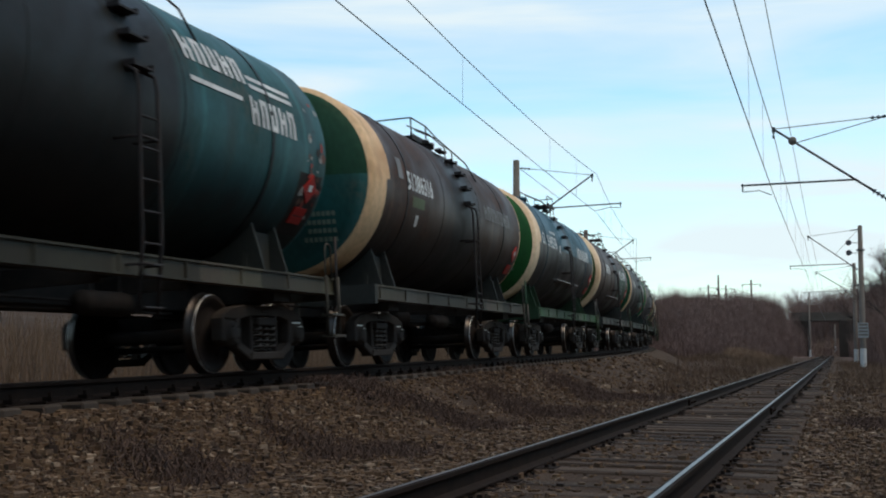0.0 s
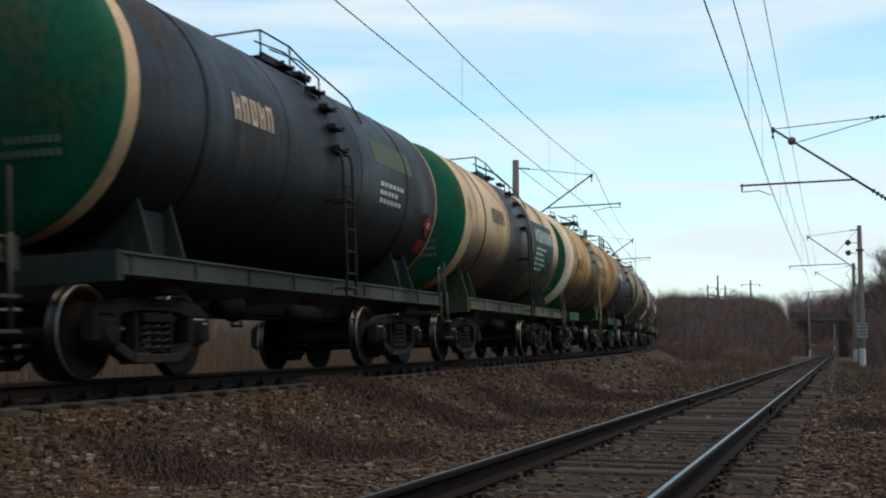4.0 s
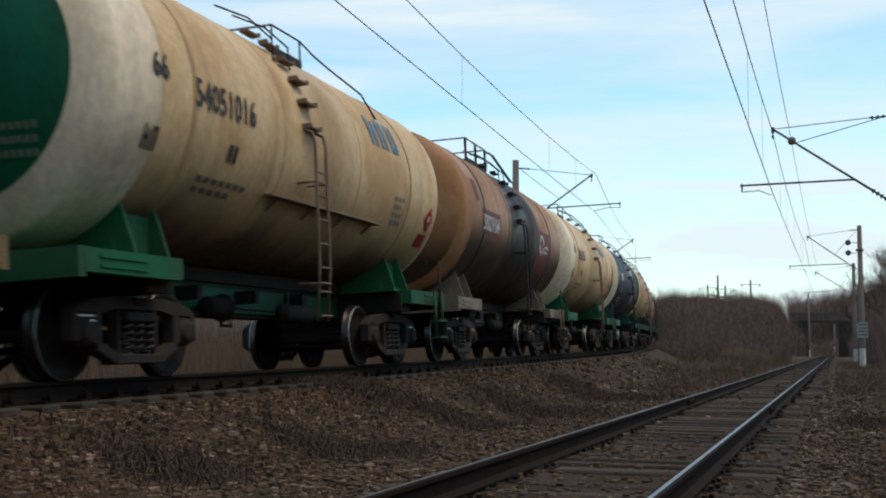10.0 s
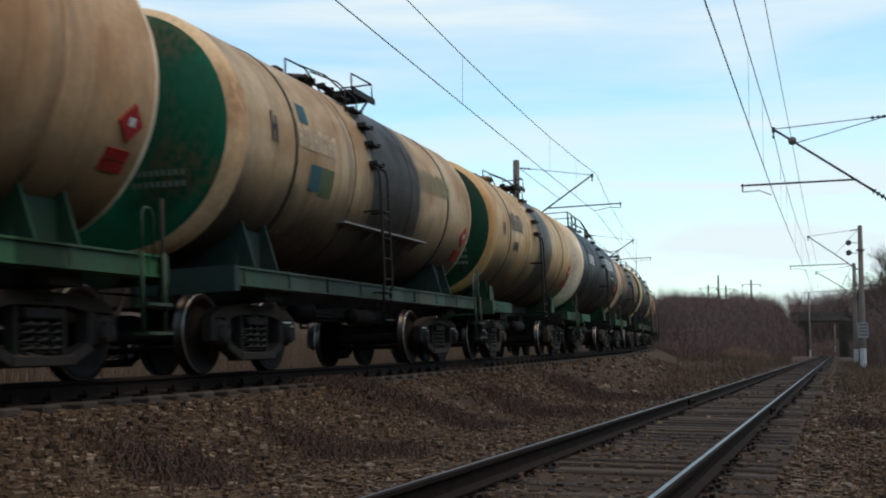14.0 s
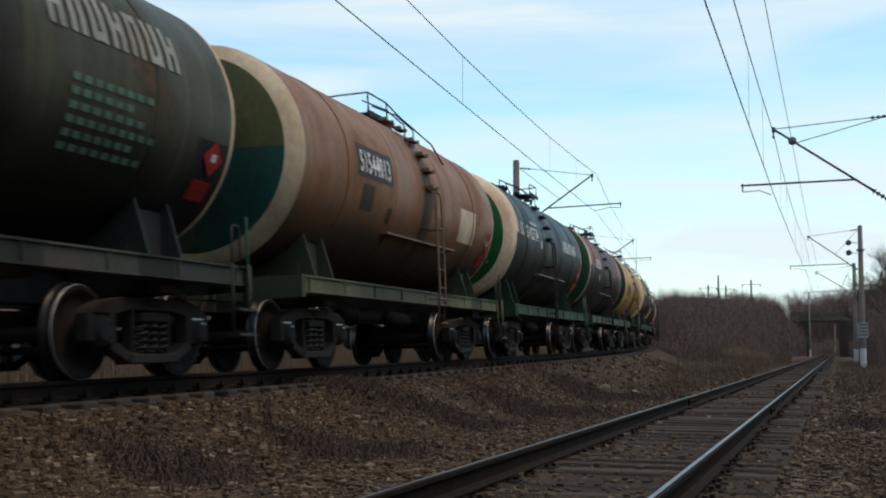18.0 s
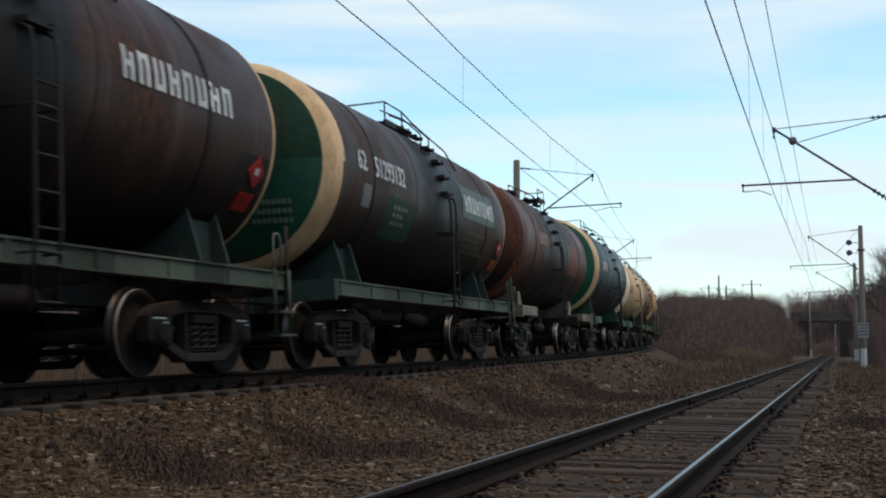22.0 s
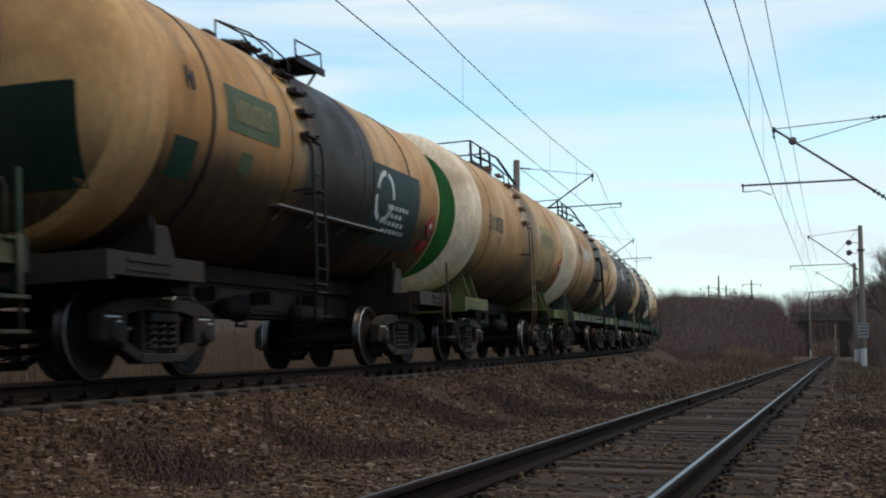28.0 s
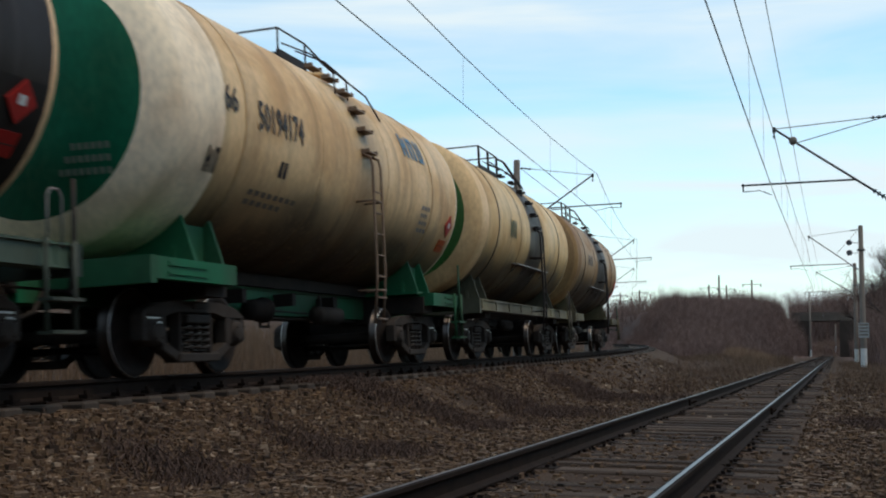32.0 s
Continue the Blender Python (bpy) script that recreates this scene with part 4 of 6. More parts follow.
def make_strap(bm):
    r = TANK_R
    spin(bm, [(-0.035, r + 0.002), (-0.035, r + 0.012), (0.035, r + 0.012), (0.035, r + 0.002)], 40, "X", smooth=False)
    bmesh.ops.translate(bm, vec=(0, 0, TANK_Z), verts=bm.verts)


def make_seam(bm):
    spin(bm, [(-0.015, TANK_R + 0.0005), (-0.006, TANK_R + 0.007), (0.006, TANK_R + 0.007), (0.015, TANK_R + 0.0005)], 40, "X")
    bmesh.ops.translate(bm, vec=(0, 0, TANK_Z), verts=bm.verts)


def cradle(w0, w1, z0):
    """Outline of a plate cut to the tank's underside, from half width w0 at z0 to w1 at the tank."""
    pts = [(-w0, z0)]
    for i in range(9):
        y = -w1 + 2 * w1 * i / 8
        pts.append((y, TANK_Z - math.sqrt(TANK_R ** 2 - y * y) - 0.004))
    return pts + [(w0, z0)]


def make_saddle(bm):
    for x in (-0.34, 0.30):
        slab(bm, cradle(1.30, 1.12, 1.2), x, x + 0.04)
    bmesh.ops.rotate(bm, matrix=Matrix.Rotation(math.pi / 2, 3, "Z"), verts=bm.verts)
    for y in (-1, 1):
        slab(bm, [(-0.38, 1.2), (0.38, 1.2), (0.30, TANK_Z - math.sqrt(TANK_R ** 2 - 1.02 ** 2)), (-0.30, TANK_Z - math.sqrt(TANK_R ** 2 - 1.02 ** 2))], y * 1.02 - 0.03, y * 1.02 + 0.03)
    box(bm, -0.42, 0.42, -1.3, 1.3, 1.19, 1.23)


def make_slim_saddle(bm):
    for x in (-0.06, 0.02):
        slab(bm, cradle(1.05, 1.0, 1.2), x, x + 0.04)
    bmesh.ops.rotate(bm, matrix=Matrix.Rotation(math.pi / 2, 3, "Z"), verts=bm.verts)
    for y in (-1, 1):
        slab(bm, [(-0.10, 1.2), (0.34, 1.2), (0.16, 1.62), (-0.10, 1.62)], y * 1.08 - 0.02, y * 1.08 + 0.02)


def make_end_frame(bm):
    """Short side sills, the end beam and the deck over one bogie."""
    for y in (-1.46, 1.46):
        box(bm, -2.05, -0.30, y - 0.06, y + 0.06, 0.98, 1.205)
        box(bm, -2.05, -0.30, y - 0.10 * (1 if y > 0 else -1) - 0.06, y - 0.10 * (1 if y > 0 else -1) + 0.06, 1.185, 1.215)
    box(bm, -2.13, -2.02, -1.52, 1.52, 0.93, 1.21)
    box(bm, -0.40, -0.30, -1.40, 1.40, 0.98, 1.19)
    box(bm, -2.02, -0.40, -1.40, 1.40, 1.18, 1.20)
    for y in (-1.525, 1.525):
        box(bm, -1.8, -1.0, y - 0.012, y + 0.012, 1.12, 1.16)
        box(bm, -1.8, -1.0, y - 0.012, y + 0.012, 1.03, 1.06)


def make_side_sill(bm):
    box(bm, -5.2, 5.2, -0.05, 0.05, 1.0, 1.19)
    box(bm, -5.2, 5.2, -0.075, 0.085, 1.185, 1.21)
    box(bm, -5.2, 5.2, -0.075, 0.085, 0.985, 1.005)
    for i in range(9):
        x = -5 + i * 1.25
        box(bm, x - 0.015, x + 0.015, -0.07, -0.05, 1.0, 1.19)


def make_end_beam(bm):
    box(bm, -0.06, 0.06, -1.55, 1.55, 0.92, 1.212)
    box(bm, -0.09, -0.05, -0.32, 0.32, 0.80, 1.22)
    for y in (-1.2, 1.2):
        box(bm, 0.05, 1.9, y - 0.05, y + 0.05, 1.0, 1.19)


def make_centre_sill(bm):
    box(bm, -5.9, 5.9, -0.23, 0.23, 0.80, 1.15)
    box(bm, -5.5, 5.5, -0.26, 0.26, 1.145, 1.18)


def make_tank_support(bm):
    box(bm, -3.6, 3.6, -0.34, 0.34, 1.183, TANK_Z - TANK_R + 0.02)


def make_bolster_beam(bm):
    box(bm, -0.25, 0.25, -1.35, 1.35, 0.86, 1.14)


def make_cross_beam(bm):
    box(bm, -0.06, 0.06, -1.3, 1.3, 0.92, 1.1)


def make_coupler(bm):
    box(bm, -0.45, 0.3, -0.10, 0.10, 0.95, 1.15)
    slab(bm, [(-0.62, 0.90), (-0.62, 1.22), (-0.3, 1.25), (-0.2, 1.15), (-0.2, 0.95), (-0.3, 0.88)], -0.22, 0.14)
    box(bm, -0.66, -0.55, 0.10, 0.26, 0.92, 1.2)
    rod(bm, (0.05, 0.15, 1.0), (0.05, 1.3, 1.0), 0.018)
    bent(bm, [(-0.1, -0.3, 1.0), (-0.35, -0.32, 0.7), (-0.6, -0.3, 0.62)], 0.028)


PATCHED = set()


def sill_paint(col, patched=True):
    """Frame paint touched up in lengths, worn to brown between."""
    col = tuple(c * k for c, k in zip(col, (1.15, 0.97, 0.76)))
    key = ("sill", patched, tuple(round(c, 3) for c in col))
    if key not in PAINTS:
        PAINTS[key] = grain("sill_paint", col, tuple(k + c * 0.25 for k, c in zip((0.030, 0.020, 0.014), col)), rough=0.65, spec=0.18, scale=0.9, fine=22, amount=0.95, bump=0.2, depth=0.004, stretch=(1, 0.3, 0.3))
    if patched and key not in PATCHED:
        PATCHED.add(key)
        n, l = PAINTS[key].node_tree.nodes, PAINTS[key].node_tree.links
        hsv = next(x for x in n if x.type == "HUE_SAT")
        co, sep, vor, tone, rgb = (n.new("ShaderNode" + k) for k in ("TexCoord", "SeparateXYZ", "TexVoronoi", "MapRange", "SeparateColor"))
        vor.voronoi_dimensions = "1D"
        vor.inputs["Scale"].default_value = 1.3
        tone.inputs["To Min"].default_value, tone.inputs["To Max"].default_value = 0.55, 1.75
        mul, sat = n.new("ShaderNodeMath"), n.new("ShaderNodeMapRange")
        mul.operation = "MULTIPLY"
        sat.inputs["To Min"].default_value, sat.inputs["To Max"].default_value = 0.55, 1.15
        before = hsv.inputs["Value"].links[0].from_socket
        l.new(co.outputs["Object"], sep.inputs[0])
        l.new(sep.outputs["X"], vor.inputs["W"])
        l.new(vor.outputs["Color"], rgb.inputs[0])
        l.new(rgb.outputs[0], tone.inputs["Value"])
        l.new(rgb.outputs[1], sat.inputs["Value"])
        l.new(tone.outputs["Result"], mul.inputs[0])
        l.new(before, mul.inputs[1])
        l.new(mul.outputs[0], hsv.inputs["Value"])
        l.new(sat.outputs["Result"], hsv.inputs["Saturation"])
    return PAINTS[key]


def make_side_frame(bm):
    """Cast side frame: top chord, pedestals, tension arms and the spring opening."""
    y0, y1 = -0.11, 0.05
    slab(bm, [(-1.15, 0.64), (-1.10, 0.70), (-0.92, 0.77), (-0.55, 0.82), (0.55, 0.82), (0.92, 0.77), (1.10, 0.70), (1.15, 0.64), (0.66, 0.64), (0.40, 0.71), (-0.40, 0.71), (-0.66, 0.64)], y0, y1)
    for k in (-1, 1):
        slab(bm, [(k * 1.15, 0.37), (k * 1.15, 0.66), (k * 1.06, 0.66), (k * 1.04, 0.37)], y0, y1)
        slab(bm, [(k * 0.82, 0.35), (k * 0.80, 0.66), (k * 0.68, 0.66), (k * 0.67, 0.30)], y0, y1)
        slab(bm, [(k * 0.76, 0.40), (k * 0.76, 0.28), (k * 0.46, 0.15), (k * 0.30, 0.15), (k * 0.30, 0.24), (k * 0.44, 0.25)], y0, y1)
        slab(bm, [(k * 0.375, 0.23), (k * 0.375, 0.72), (k * 0.315, 0.72), (k * 0.315, 0.23)], y0 + 0.02, y1)
    slab(bm, [(-0.46, 0.14), (0.46, 0.14), (0.44, 0.24), (-0.44, 0.24)], y0 - 0.03, y1 + 0.03)
    box(bm, -0.27, 0.27, -0.14, 0.05, 0.57, 0.67)
    box(bm, -0.12, 0.12, -0.125, -0.10, 0.73, 0.80)
    bmesh.ops.bevel(bm, geom=bm.edges[:], offset=0.014, segments=1, affect="EDGES")


def make_spring(bm):
    """A coil of round bar."""
    pts = []
    for i in range(29):
        a = i * 2 * math.pi / 7
        pts.append((0.062 * math.cos(a), 0.062 * math.sin(a), 0.26 + 0.29 * i / 28))
    bent(bm, pts, 0.017, 4)


def make_axle_box(bm):
    spin(bm, [(-0.17, 0.001), (-0.17, 0.10), (-0.15, 0.13), (-0.10, 0.135), (-0.10, 0.16), (0.08, 0.16)], 12, "Y")
    box(bm, -0.19, 0.19, -0.10, 0.06, -0.03, 0.15)
    for i in range(4):
        a = math.pi / 4 + i * math.pi / 2
        rod(bm, (0.095 * math.cos(a), -0.185, 0.095 * math.sin(a)), (0.095 * math.cos(a), -0.15, 0.095 * math.sin(a)), 0.016)


def make_bolster(bm):
    box(bm, -0.22, 0.22, -0.95, 0.95, 0.55, 0.76)
    box(bm, -0.30, 0.30, -0.35, 0.35, 0.72, 0.86)
    for x in (-0.55, 0.55):
        rod(bm, (x, -0.9, 0.33), (x, 0.9, 0.33), 0.04, 8)
        for y in (-0.78, 0.78):
            box(bm, x - 0.05, x + 0.05, y - 0.05, y + 0.05, 0.24, 0.56)


def make_axle(bm):
    spin(bm, [(-1.12, 0.001), (-1.12, 0.065), (-0.92, 0.07), (-0.88, 0.10), (-0.66, 0.105), (-0.6, 0.083), (0.6, 0.083), (0.66, 0.105), (0.88, 0.10), (0.92, 0.07), (1.12, 0.065), (1.12, 0.001)], 12, "Y")


def make_wheel(bm):
    prof = [(-0.10, 0.10), (-0.10, 0.15), (-0.045, 0.19), (-0.02, 0.36), (-0.065, 0.405), (-0.07, 0.468), (-0.06, 0.474), (0.03, 0.479), (0.04, 0.497), (0.05, 0.503), (0.062, 0.494), (0.062, 0.41), (0.02, 0.37), (0.02, 0.19), (0.07, 0.15), (0.07, 0.10)]
    mats = [0] * (len(prof) - 1)
    for j in (6, 7):
        mats[j] = 1
    mats[5] = 2
    spin(bm, prof, 28, "Y", mats=mats)
    for i in range(3):
        a = i * 2.0944
        rod(bm, (0.27 * math.cos(a), -0.04, 0.27 * math.sin(a)), (0.27 * math.cos(a), -0.028, 0.27 * math.sin(a)), 0.03, 8)


def ring_pt(a, r=1.5):
    """A point of the tank's near side, a degrees down from the top."""
    return (-r * math.sin(radians(a)), TANK_Z + r * math.cos(radians(a)))


LADDER_OUT = 0.16


def make_ladder(bm):
    """The two stringers in one bent bar, joined across at the tank's middle height."""
    out = TANK_R + LADDER_OUT
    side = [(-out + 0.06, 0.60), (-out, 1.3), (-out, TANK_Z - 0.10), (-out + 0.03, TANK_Z + 0.04), (-TANK_R - 0.02, TANK_Z + 0.10)]
    bent(bm, [(-0.17, *q) for q in side] + [(0.17, *q) for q in side[::-1]], 0.022, 6)


def make_rung(bm):
    rod(bm, (-0.17, 0, 0), (0.17, 0, 0), 0.014)


def make_tread(bm):
    """One step plate on the tank's shoulder, turned up at both ends."""
    slab(bm, [(-0.18, 0.05), (-0.16, 0.05), (-0.16, 0.010), (0.16, 0.010), (0.16, 0.05), (0.18, 0.05), (0.18, -0.012), (-0.18, -0.012)], -0.02, 0.12)


def make_ladder_stay(bm):
    r = 0.30
    bent(bm, [(-0.17, r, 0), (-0.17, 0, 0), (0.17, 0, 0), (0.17, r, 0)], 0.016)


def put_ladder(tag, paint, top, m):
    """A side ladder: stringers, rungs, stays and the step plates above it."""
    lad = put("ladder" + tag, "ladder", make_ladder, paint, top, m=m)
    out = TANK_R + LADDER_OUT
    z = 0.66
    while z < TANK_Z - 0.2:
        put("rung", "rung", make_rung, paint, lad, m=pose(0, -out, z))
        z += 0.31
    for a in (86, 75, 64, 53, 42, 31):
        put("tread", "tread", make_tread, paint, lad, m=pose(0, *ring_pt(a, TANK_R + 0.11)))
    for z in (1.08, TANK_Z - 0.6):
        put("ladder_stay", "stay", make_ladder_stay, paint, lad, m=pose(0, -out, z))


def make_hand_rail(bm):
    """Curved hand rail from the platform down the tank's shoulder."""
    bent(bm, [(0, *ring_pt(14, TANK_R + 0.30)), (0, *ring_pt(30, TANK_R + 0.26)), (0, *ring_pt(44, TANK_R + 0.20)), (0, *ring_pt(52, TANK_R + 0.0))], 0.014, 6)


def make_platform(bm, h=0.95):
    """Grating on brackets on the tank's crown."""
    z = TANK_Z + TANK_R + 0.03
    box(bm, -h, h, -0.5, 0.5, z, z + 0.025)
    for y in (-0.52, 0.52):
        box(bm, -h - 0.02, h + 0.02, y - 0.02, y + 0.02, z - 0.05, z + 0.06)
    for x in (-h + 0.1, h - 0.1):
        box(bm, x - 0.03, x + 0.03, -0.48, 0.48, z - 0.16, z)


def make_short_platform(bm):
    make_platform(bm, 0.5)


def make_side_platform(bm):
    """Small grating on the shoulder, above the ladder."""
    z = TANK_Z + TANK_R - 0.02
    box(bm, -0.42, 0.55, -0.98, -0.35, z, z + 0.025)
    box(bm, -0.44, 0.57, -1.0, -0.96, z - 0.05, z + 0.05)
    for x in (-0.3, 0.45):
        rod(bm, (x, -0.9, z), (x, -0.72, z - 0.24), 0.02)


def make_side_guard(bm):
    z = TANK_Z + TANK_R
    bent(bm, [(0.53, -0.4, z), (0.53, -0.4, z + 0.28), (0.53, -0.96, z + 0.28), (0.53, -0.96, z)], 0.016)
    bent(bm, [(0.53, -0.96, z + 0.28), (-0.42, -0.96, z + 0.26), (-0.42, -0.96, z)], 0.014)


def make_hoop(bm):
    """Hand hoop beside the valves."""
    z = TANK_Z + TANK_R
    bent(bm, [(-1.0, 0, z - 0.06), (-1.0, 0, z + 0.25), (-0.25, 0, z + 0.27), (0.35, 0, z + 0.02), (0.5, 0, z - 0.1)], 0.015)


def make_guard_hoop(bm):
    z = TANK_Z + TANK_R + 0.05
    bent(bm, [(-0.5, 0, z), (-0.5, 0, z + 0.36), (0.5, 0, z + 0.36), (0.5, 0, z)], 0.016)


def make_guard_bar(bm):
    z = TANK_Z + TANK_R + 0.05
    rod(bm, (0, -0.52, z + 0.36), (0, 0.52, z + 0.36), 0.016)


def make_long_rail(bm):
    """Hand rail from the platform's guard down the shoulder."""
    z = TANK_Z + TANK_R + 0.05
    bent(bm, [(0.5, -0.52, z + 0.36), (0.85, -0.62, z + 0.18), (1.15, -0.74, z + 0.03), (1.34, *ring_pt(42, TANK_R + 0.12)), (1.34, *ring_pt(58, TANK_R + 0.02))], 0.015)


def make_tall_side(bm):
    z = TANK_Z + TANK_R + 0.05
    for x in (-0.95, 0.0, 0.95):
        box(bm, x - 0.025, x + 0.025, -0.025, 0.025, z, z + 0.5)
    rod(bm, (-0.95, 0, z + 0.5), (0.95, 0, z + 0.5), 0.018)
    rod(bm, (0.0, 0, z + 0.26), (0.95, 0, z + 0.26), 0.014)


def make_tall_bar(bm):
    z = TANK_Z + TANK_R + 0.05
    rod(bm, (0, -0.52, z + 0.5), (0, 0.52, z + 0.5), 0.018)


def make_tall_steps(bm):
    z = TANK_Z + TANK_R + 0.05
    for x in (0.98, 1.25):
        bent(bm, [(x, -0.5, z + 0.48), (x, -0.66, z + 0.4), (x, *ring_pt(40, TANK_R + 0.1))], 0.022)
    for k in range(4):
        a = 15 + k * 7
        rod(bm, (0.98, *ring_pt(a, TANK_R + 0.32 - k * 0.06)), (1.25, *ring_pt(a, TANK_R + 0.32 - k * 0.06)), 0.016)


def make_hatch(bm):
    z = TANK_Z + TANK_R - 0.03
    spin(bm, [(z, 0.33), (z + 0.20, 0.33), (z + 0.20, 0.38), (z + 0.24, 0.38), (z + 0.29, 0.30), (z + 0.32, 0.10), (z + 0.32, 0.001)], 18, "Z")
    for i in range(6):
        a = i * math.pi / 3
        rod(bm, (0.36 * math.cos(a), 0.36 * math.sin(a), z + 0.16), (0.36 * math.cos(a), 0.36 * math.sin(a), z + 0.28), 0.022)


def make_valve(bm):
    z = TANK_Z + TANK_R - 0.02
    spin(bm, [(z, 0.11), (z + 0.14, 0.11), (z + 0.14, 0.14), (z + 0.2, 0.14), (z + 0.26, 0.05), (z + 0.26, 0.001)], 12, "Z")


def make_steps(bm):
    for x in (-0.2, 0.2):
        bent(bm, [(x, -1.60, 1.22), (x, -1.60, 0.42)], 0.024)
    for z in (0.42, 0.70):
        box(bm, -0.22, 0.22, -1.68, -1.52, z - 0.015, z + 0.015)


def make_grab(bm):
    bent(bm, [(0, -1.56, 1.15), (0, -1.56, 1.60), (0.05, -1.56, 1.66), (0.15, -1.56, 1.66), (0.20, -1.56, 1.60), (0.20, -1.56, 1.15)], 0.013)


def make_lever_post(bm):
    """Thin upright of the uncoupling lever at the wagon's corner."""
    bent(bm, [(0, -1.50, 0.75), (0, -1.56, 1.15), (0, -1.56, 1.78)], 0.022)
    rod(bm, (0, -1.53, 0.78), (0, -0.3, 0.95), 0.016)


def make_edge_glint(bm):
    """Pale arc and bar standing in for the glint over a bearing cover."""
    for i in range(5):
        a0, a1 = radians(35 + i * 22), radians(35 + i * 22 + 22)
        bm.faces.new([bm.verts.new((q * math.cos(a), -0.1735, q * math.sin(a))) for q, a in ((0.103, a0), (0.103, a1), (0.088, a1), (0.088, a0))])
    box(bm, -0.19, 0.19, -0.104, -0.09, 0.135, 0.153)


def dome_x(y, z):
    """How far the dished end bulges at a point off its middle."""
    k = min(1.0, math.hypot(y, z) / TANK_R)
    return -TANK_E - 0.38 * max(0.0, 1 - k ** 2.6) ** 0.62


def dome_patch(bm, y0, y1, z0, z1, lift=0.005):
    n = max(1, int((y1 - y0) / 0.12)), max(1, int((z1 - z0) / 0.12))
    for i in range(n[0]):
        for j in range(n[1]):
            a, c = y0 + (y1 - y0) * i / n[0], y0 + (y1 - y0) * (i + 1) / n[0]
            d, e = z0 + (z1 - z0) * j / n[1], z0 + (z1 - z0) * (j + 1) / n[1]
            bm.faces.new([bm.verts.new((dome_x(y, z) - lift, y, TANK_Z + z)) for y, z in ((a, d), (c, d), (c, e), (a, e))])


def make_reservoir(bm):
    spin(bm, [(-0.55, 0.001), (-0.52, 0.12), (-0.46, 0.16), (0.46, 0.16), (0.52, 0.12), (0.55, 0.001)], 14, "X")
    for x in (-0.3, 0.3):
        box(bm, x - 0.03, x + 0.03, -0.02, 0.02, 0.12, 0.36)


def make_brake_cylinder(bm):
    spin(bm, [(-0.3, 0.001), (-0.3, 0.17), (0.14, 0.19), (0.14, 0.23), (0.18, 0.23), (0.2, 0.1), (0.34, 0.05), (0.34, 0.001)], 14, "X")
    rod(bm, (0.34, 0, 0), (2.1, 0, -0.02), 0.022)


def make_brake_pipe(bm):
    bent(bm, [(-5.8, 0.45, 0.98), (-4.6, 0.5, 0.86), (-2.8, 0.5, 0.80), (2.8, 0.5, 0.80), (4.6, 0.5, 0.86), (5.8, 0.45, 0.98)], 0.025)
    bent(bm, [(-2.9, -0.35, 0.74), (2.9, -0.35, 0.74)], 0.02)
    for x in (-2.2, 2.2):
        bent(bm, [(x, -0.35, 0.74), (x, -0.35, 0.95)], 0.03)


def make_drain(bm):
    spin(bm, [(1.32, 0.12), (1.05, 0.12), (1.05, 0.17), (0.95, 0.17), (0.95, 0.10), (0.72, 0.10), (0.72, 0.001)], 12, "Z")
    bent(bm, [(-0.14, -0.05, 0.82), (0.14, -0.05, 0.82), (0.14, -0.05, 0.64), (-0.14, -0.05, 0.64), (-0.14, -0.05, 0.82)], 0.025)


def make_shelf(bm):
    """Narrow ledge along the tank's side."""
    a = -0.88 / TANK_R
    y, z = -TANK_R * math.cos(a), TANK_Z + TANK_R * math.sin(a)
    box(bm, -1.55, 2.3, y - 0.13, y + 0.01, z - 0.012, z + 0.016)
    for x in (-1.3, -0.2, 0.9, 2.0):
        rod(bm, (x, y - 0.10, z), (x, y + 0.10, z - 0.16), 0.015)


def make_placard(bm):
    """Hazard diamond on a dark backing."""
    box(bm, -0.14, 0.14, -0.008, 0.008, -0.14, 0.14, Matrix.Rotation(math.pi / 4, 4, "Y"), 0)
    box(bm, -0.05, 0.05, -0.013, -0.006, -0.03, 0.06, None, 1)


def make_plate(bm):
    box(bm, -0.18, 0.18, -0.008, 0.008, -0.12, 0.12, None, 0)
    box(bm, -0.16, 0.16, -0.011, -0.006, -0.006, 0.006, None, 1)


def wrap(bm, r):
    """Lay a flat drawing (x along, z as length round the tank from its middle height) on the near side."""
    for v in bm.verts:
        a = (v.co.z - 0.10 - 1.4 * (TANK_Z - 2.92)) / TANK_R
        d = r + v.co.y
        v.co = Vector((v.co.x, -d * math.cos(a), TANK_Z + d * math.sin(a)))


def patch(bm, x0, x1, z0, z1, mat=0):
    """A thin painted rectangle, cut so that it can bend."""
    k = max(1, int((z1 - z0) / 0.2 + 0.99))
    for j in range(k):
        a, c = z0 + (z1 - z0) * j / k, z0 + (z1 - z0) * (j + 1) / k
        f = bm.faces.new([bm.verts.new((x0, 0, a)), bm.verts.new((x1, 0, a)), bm.verts.new((x1, 0, c)), bm.verts.new((x0, 0, c))])
        f.material_index = mat


FONTS = {}


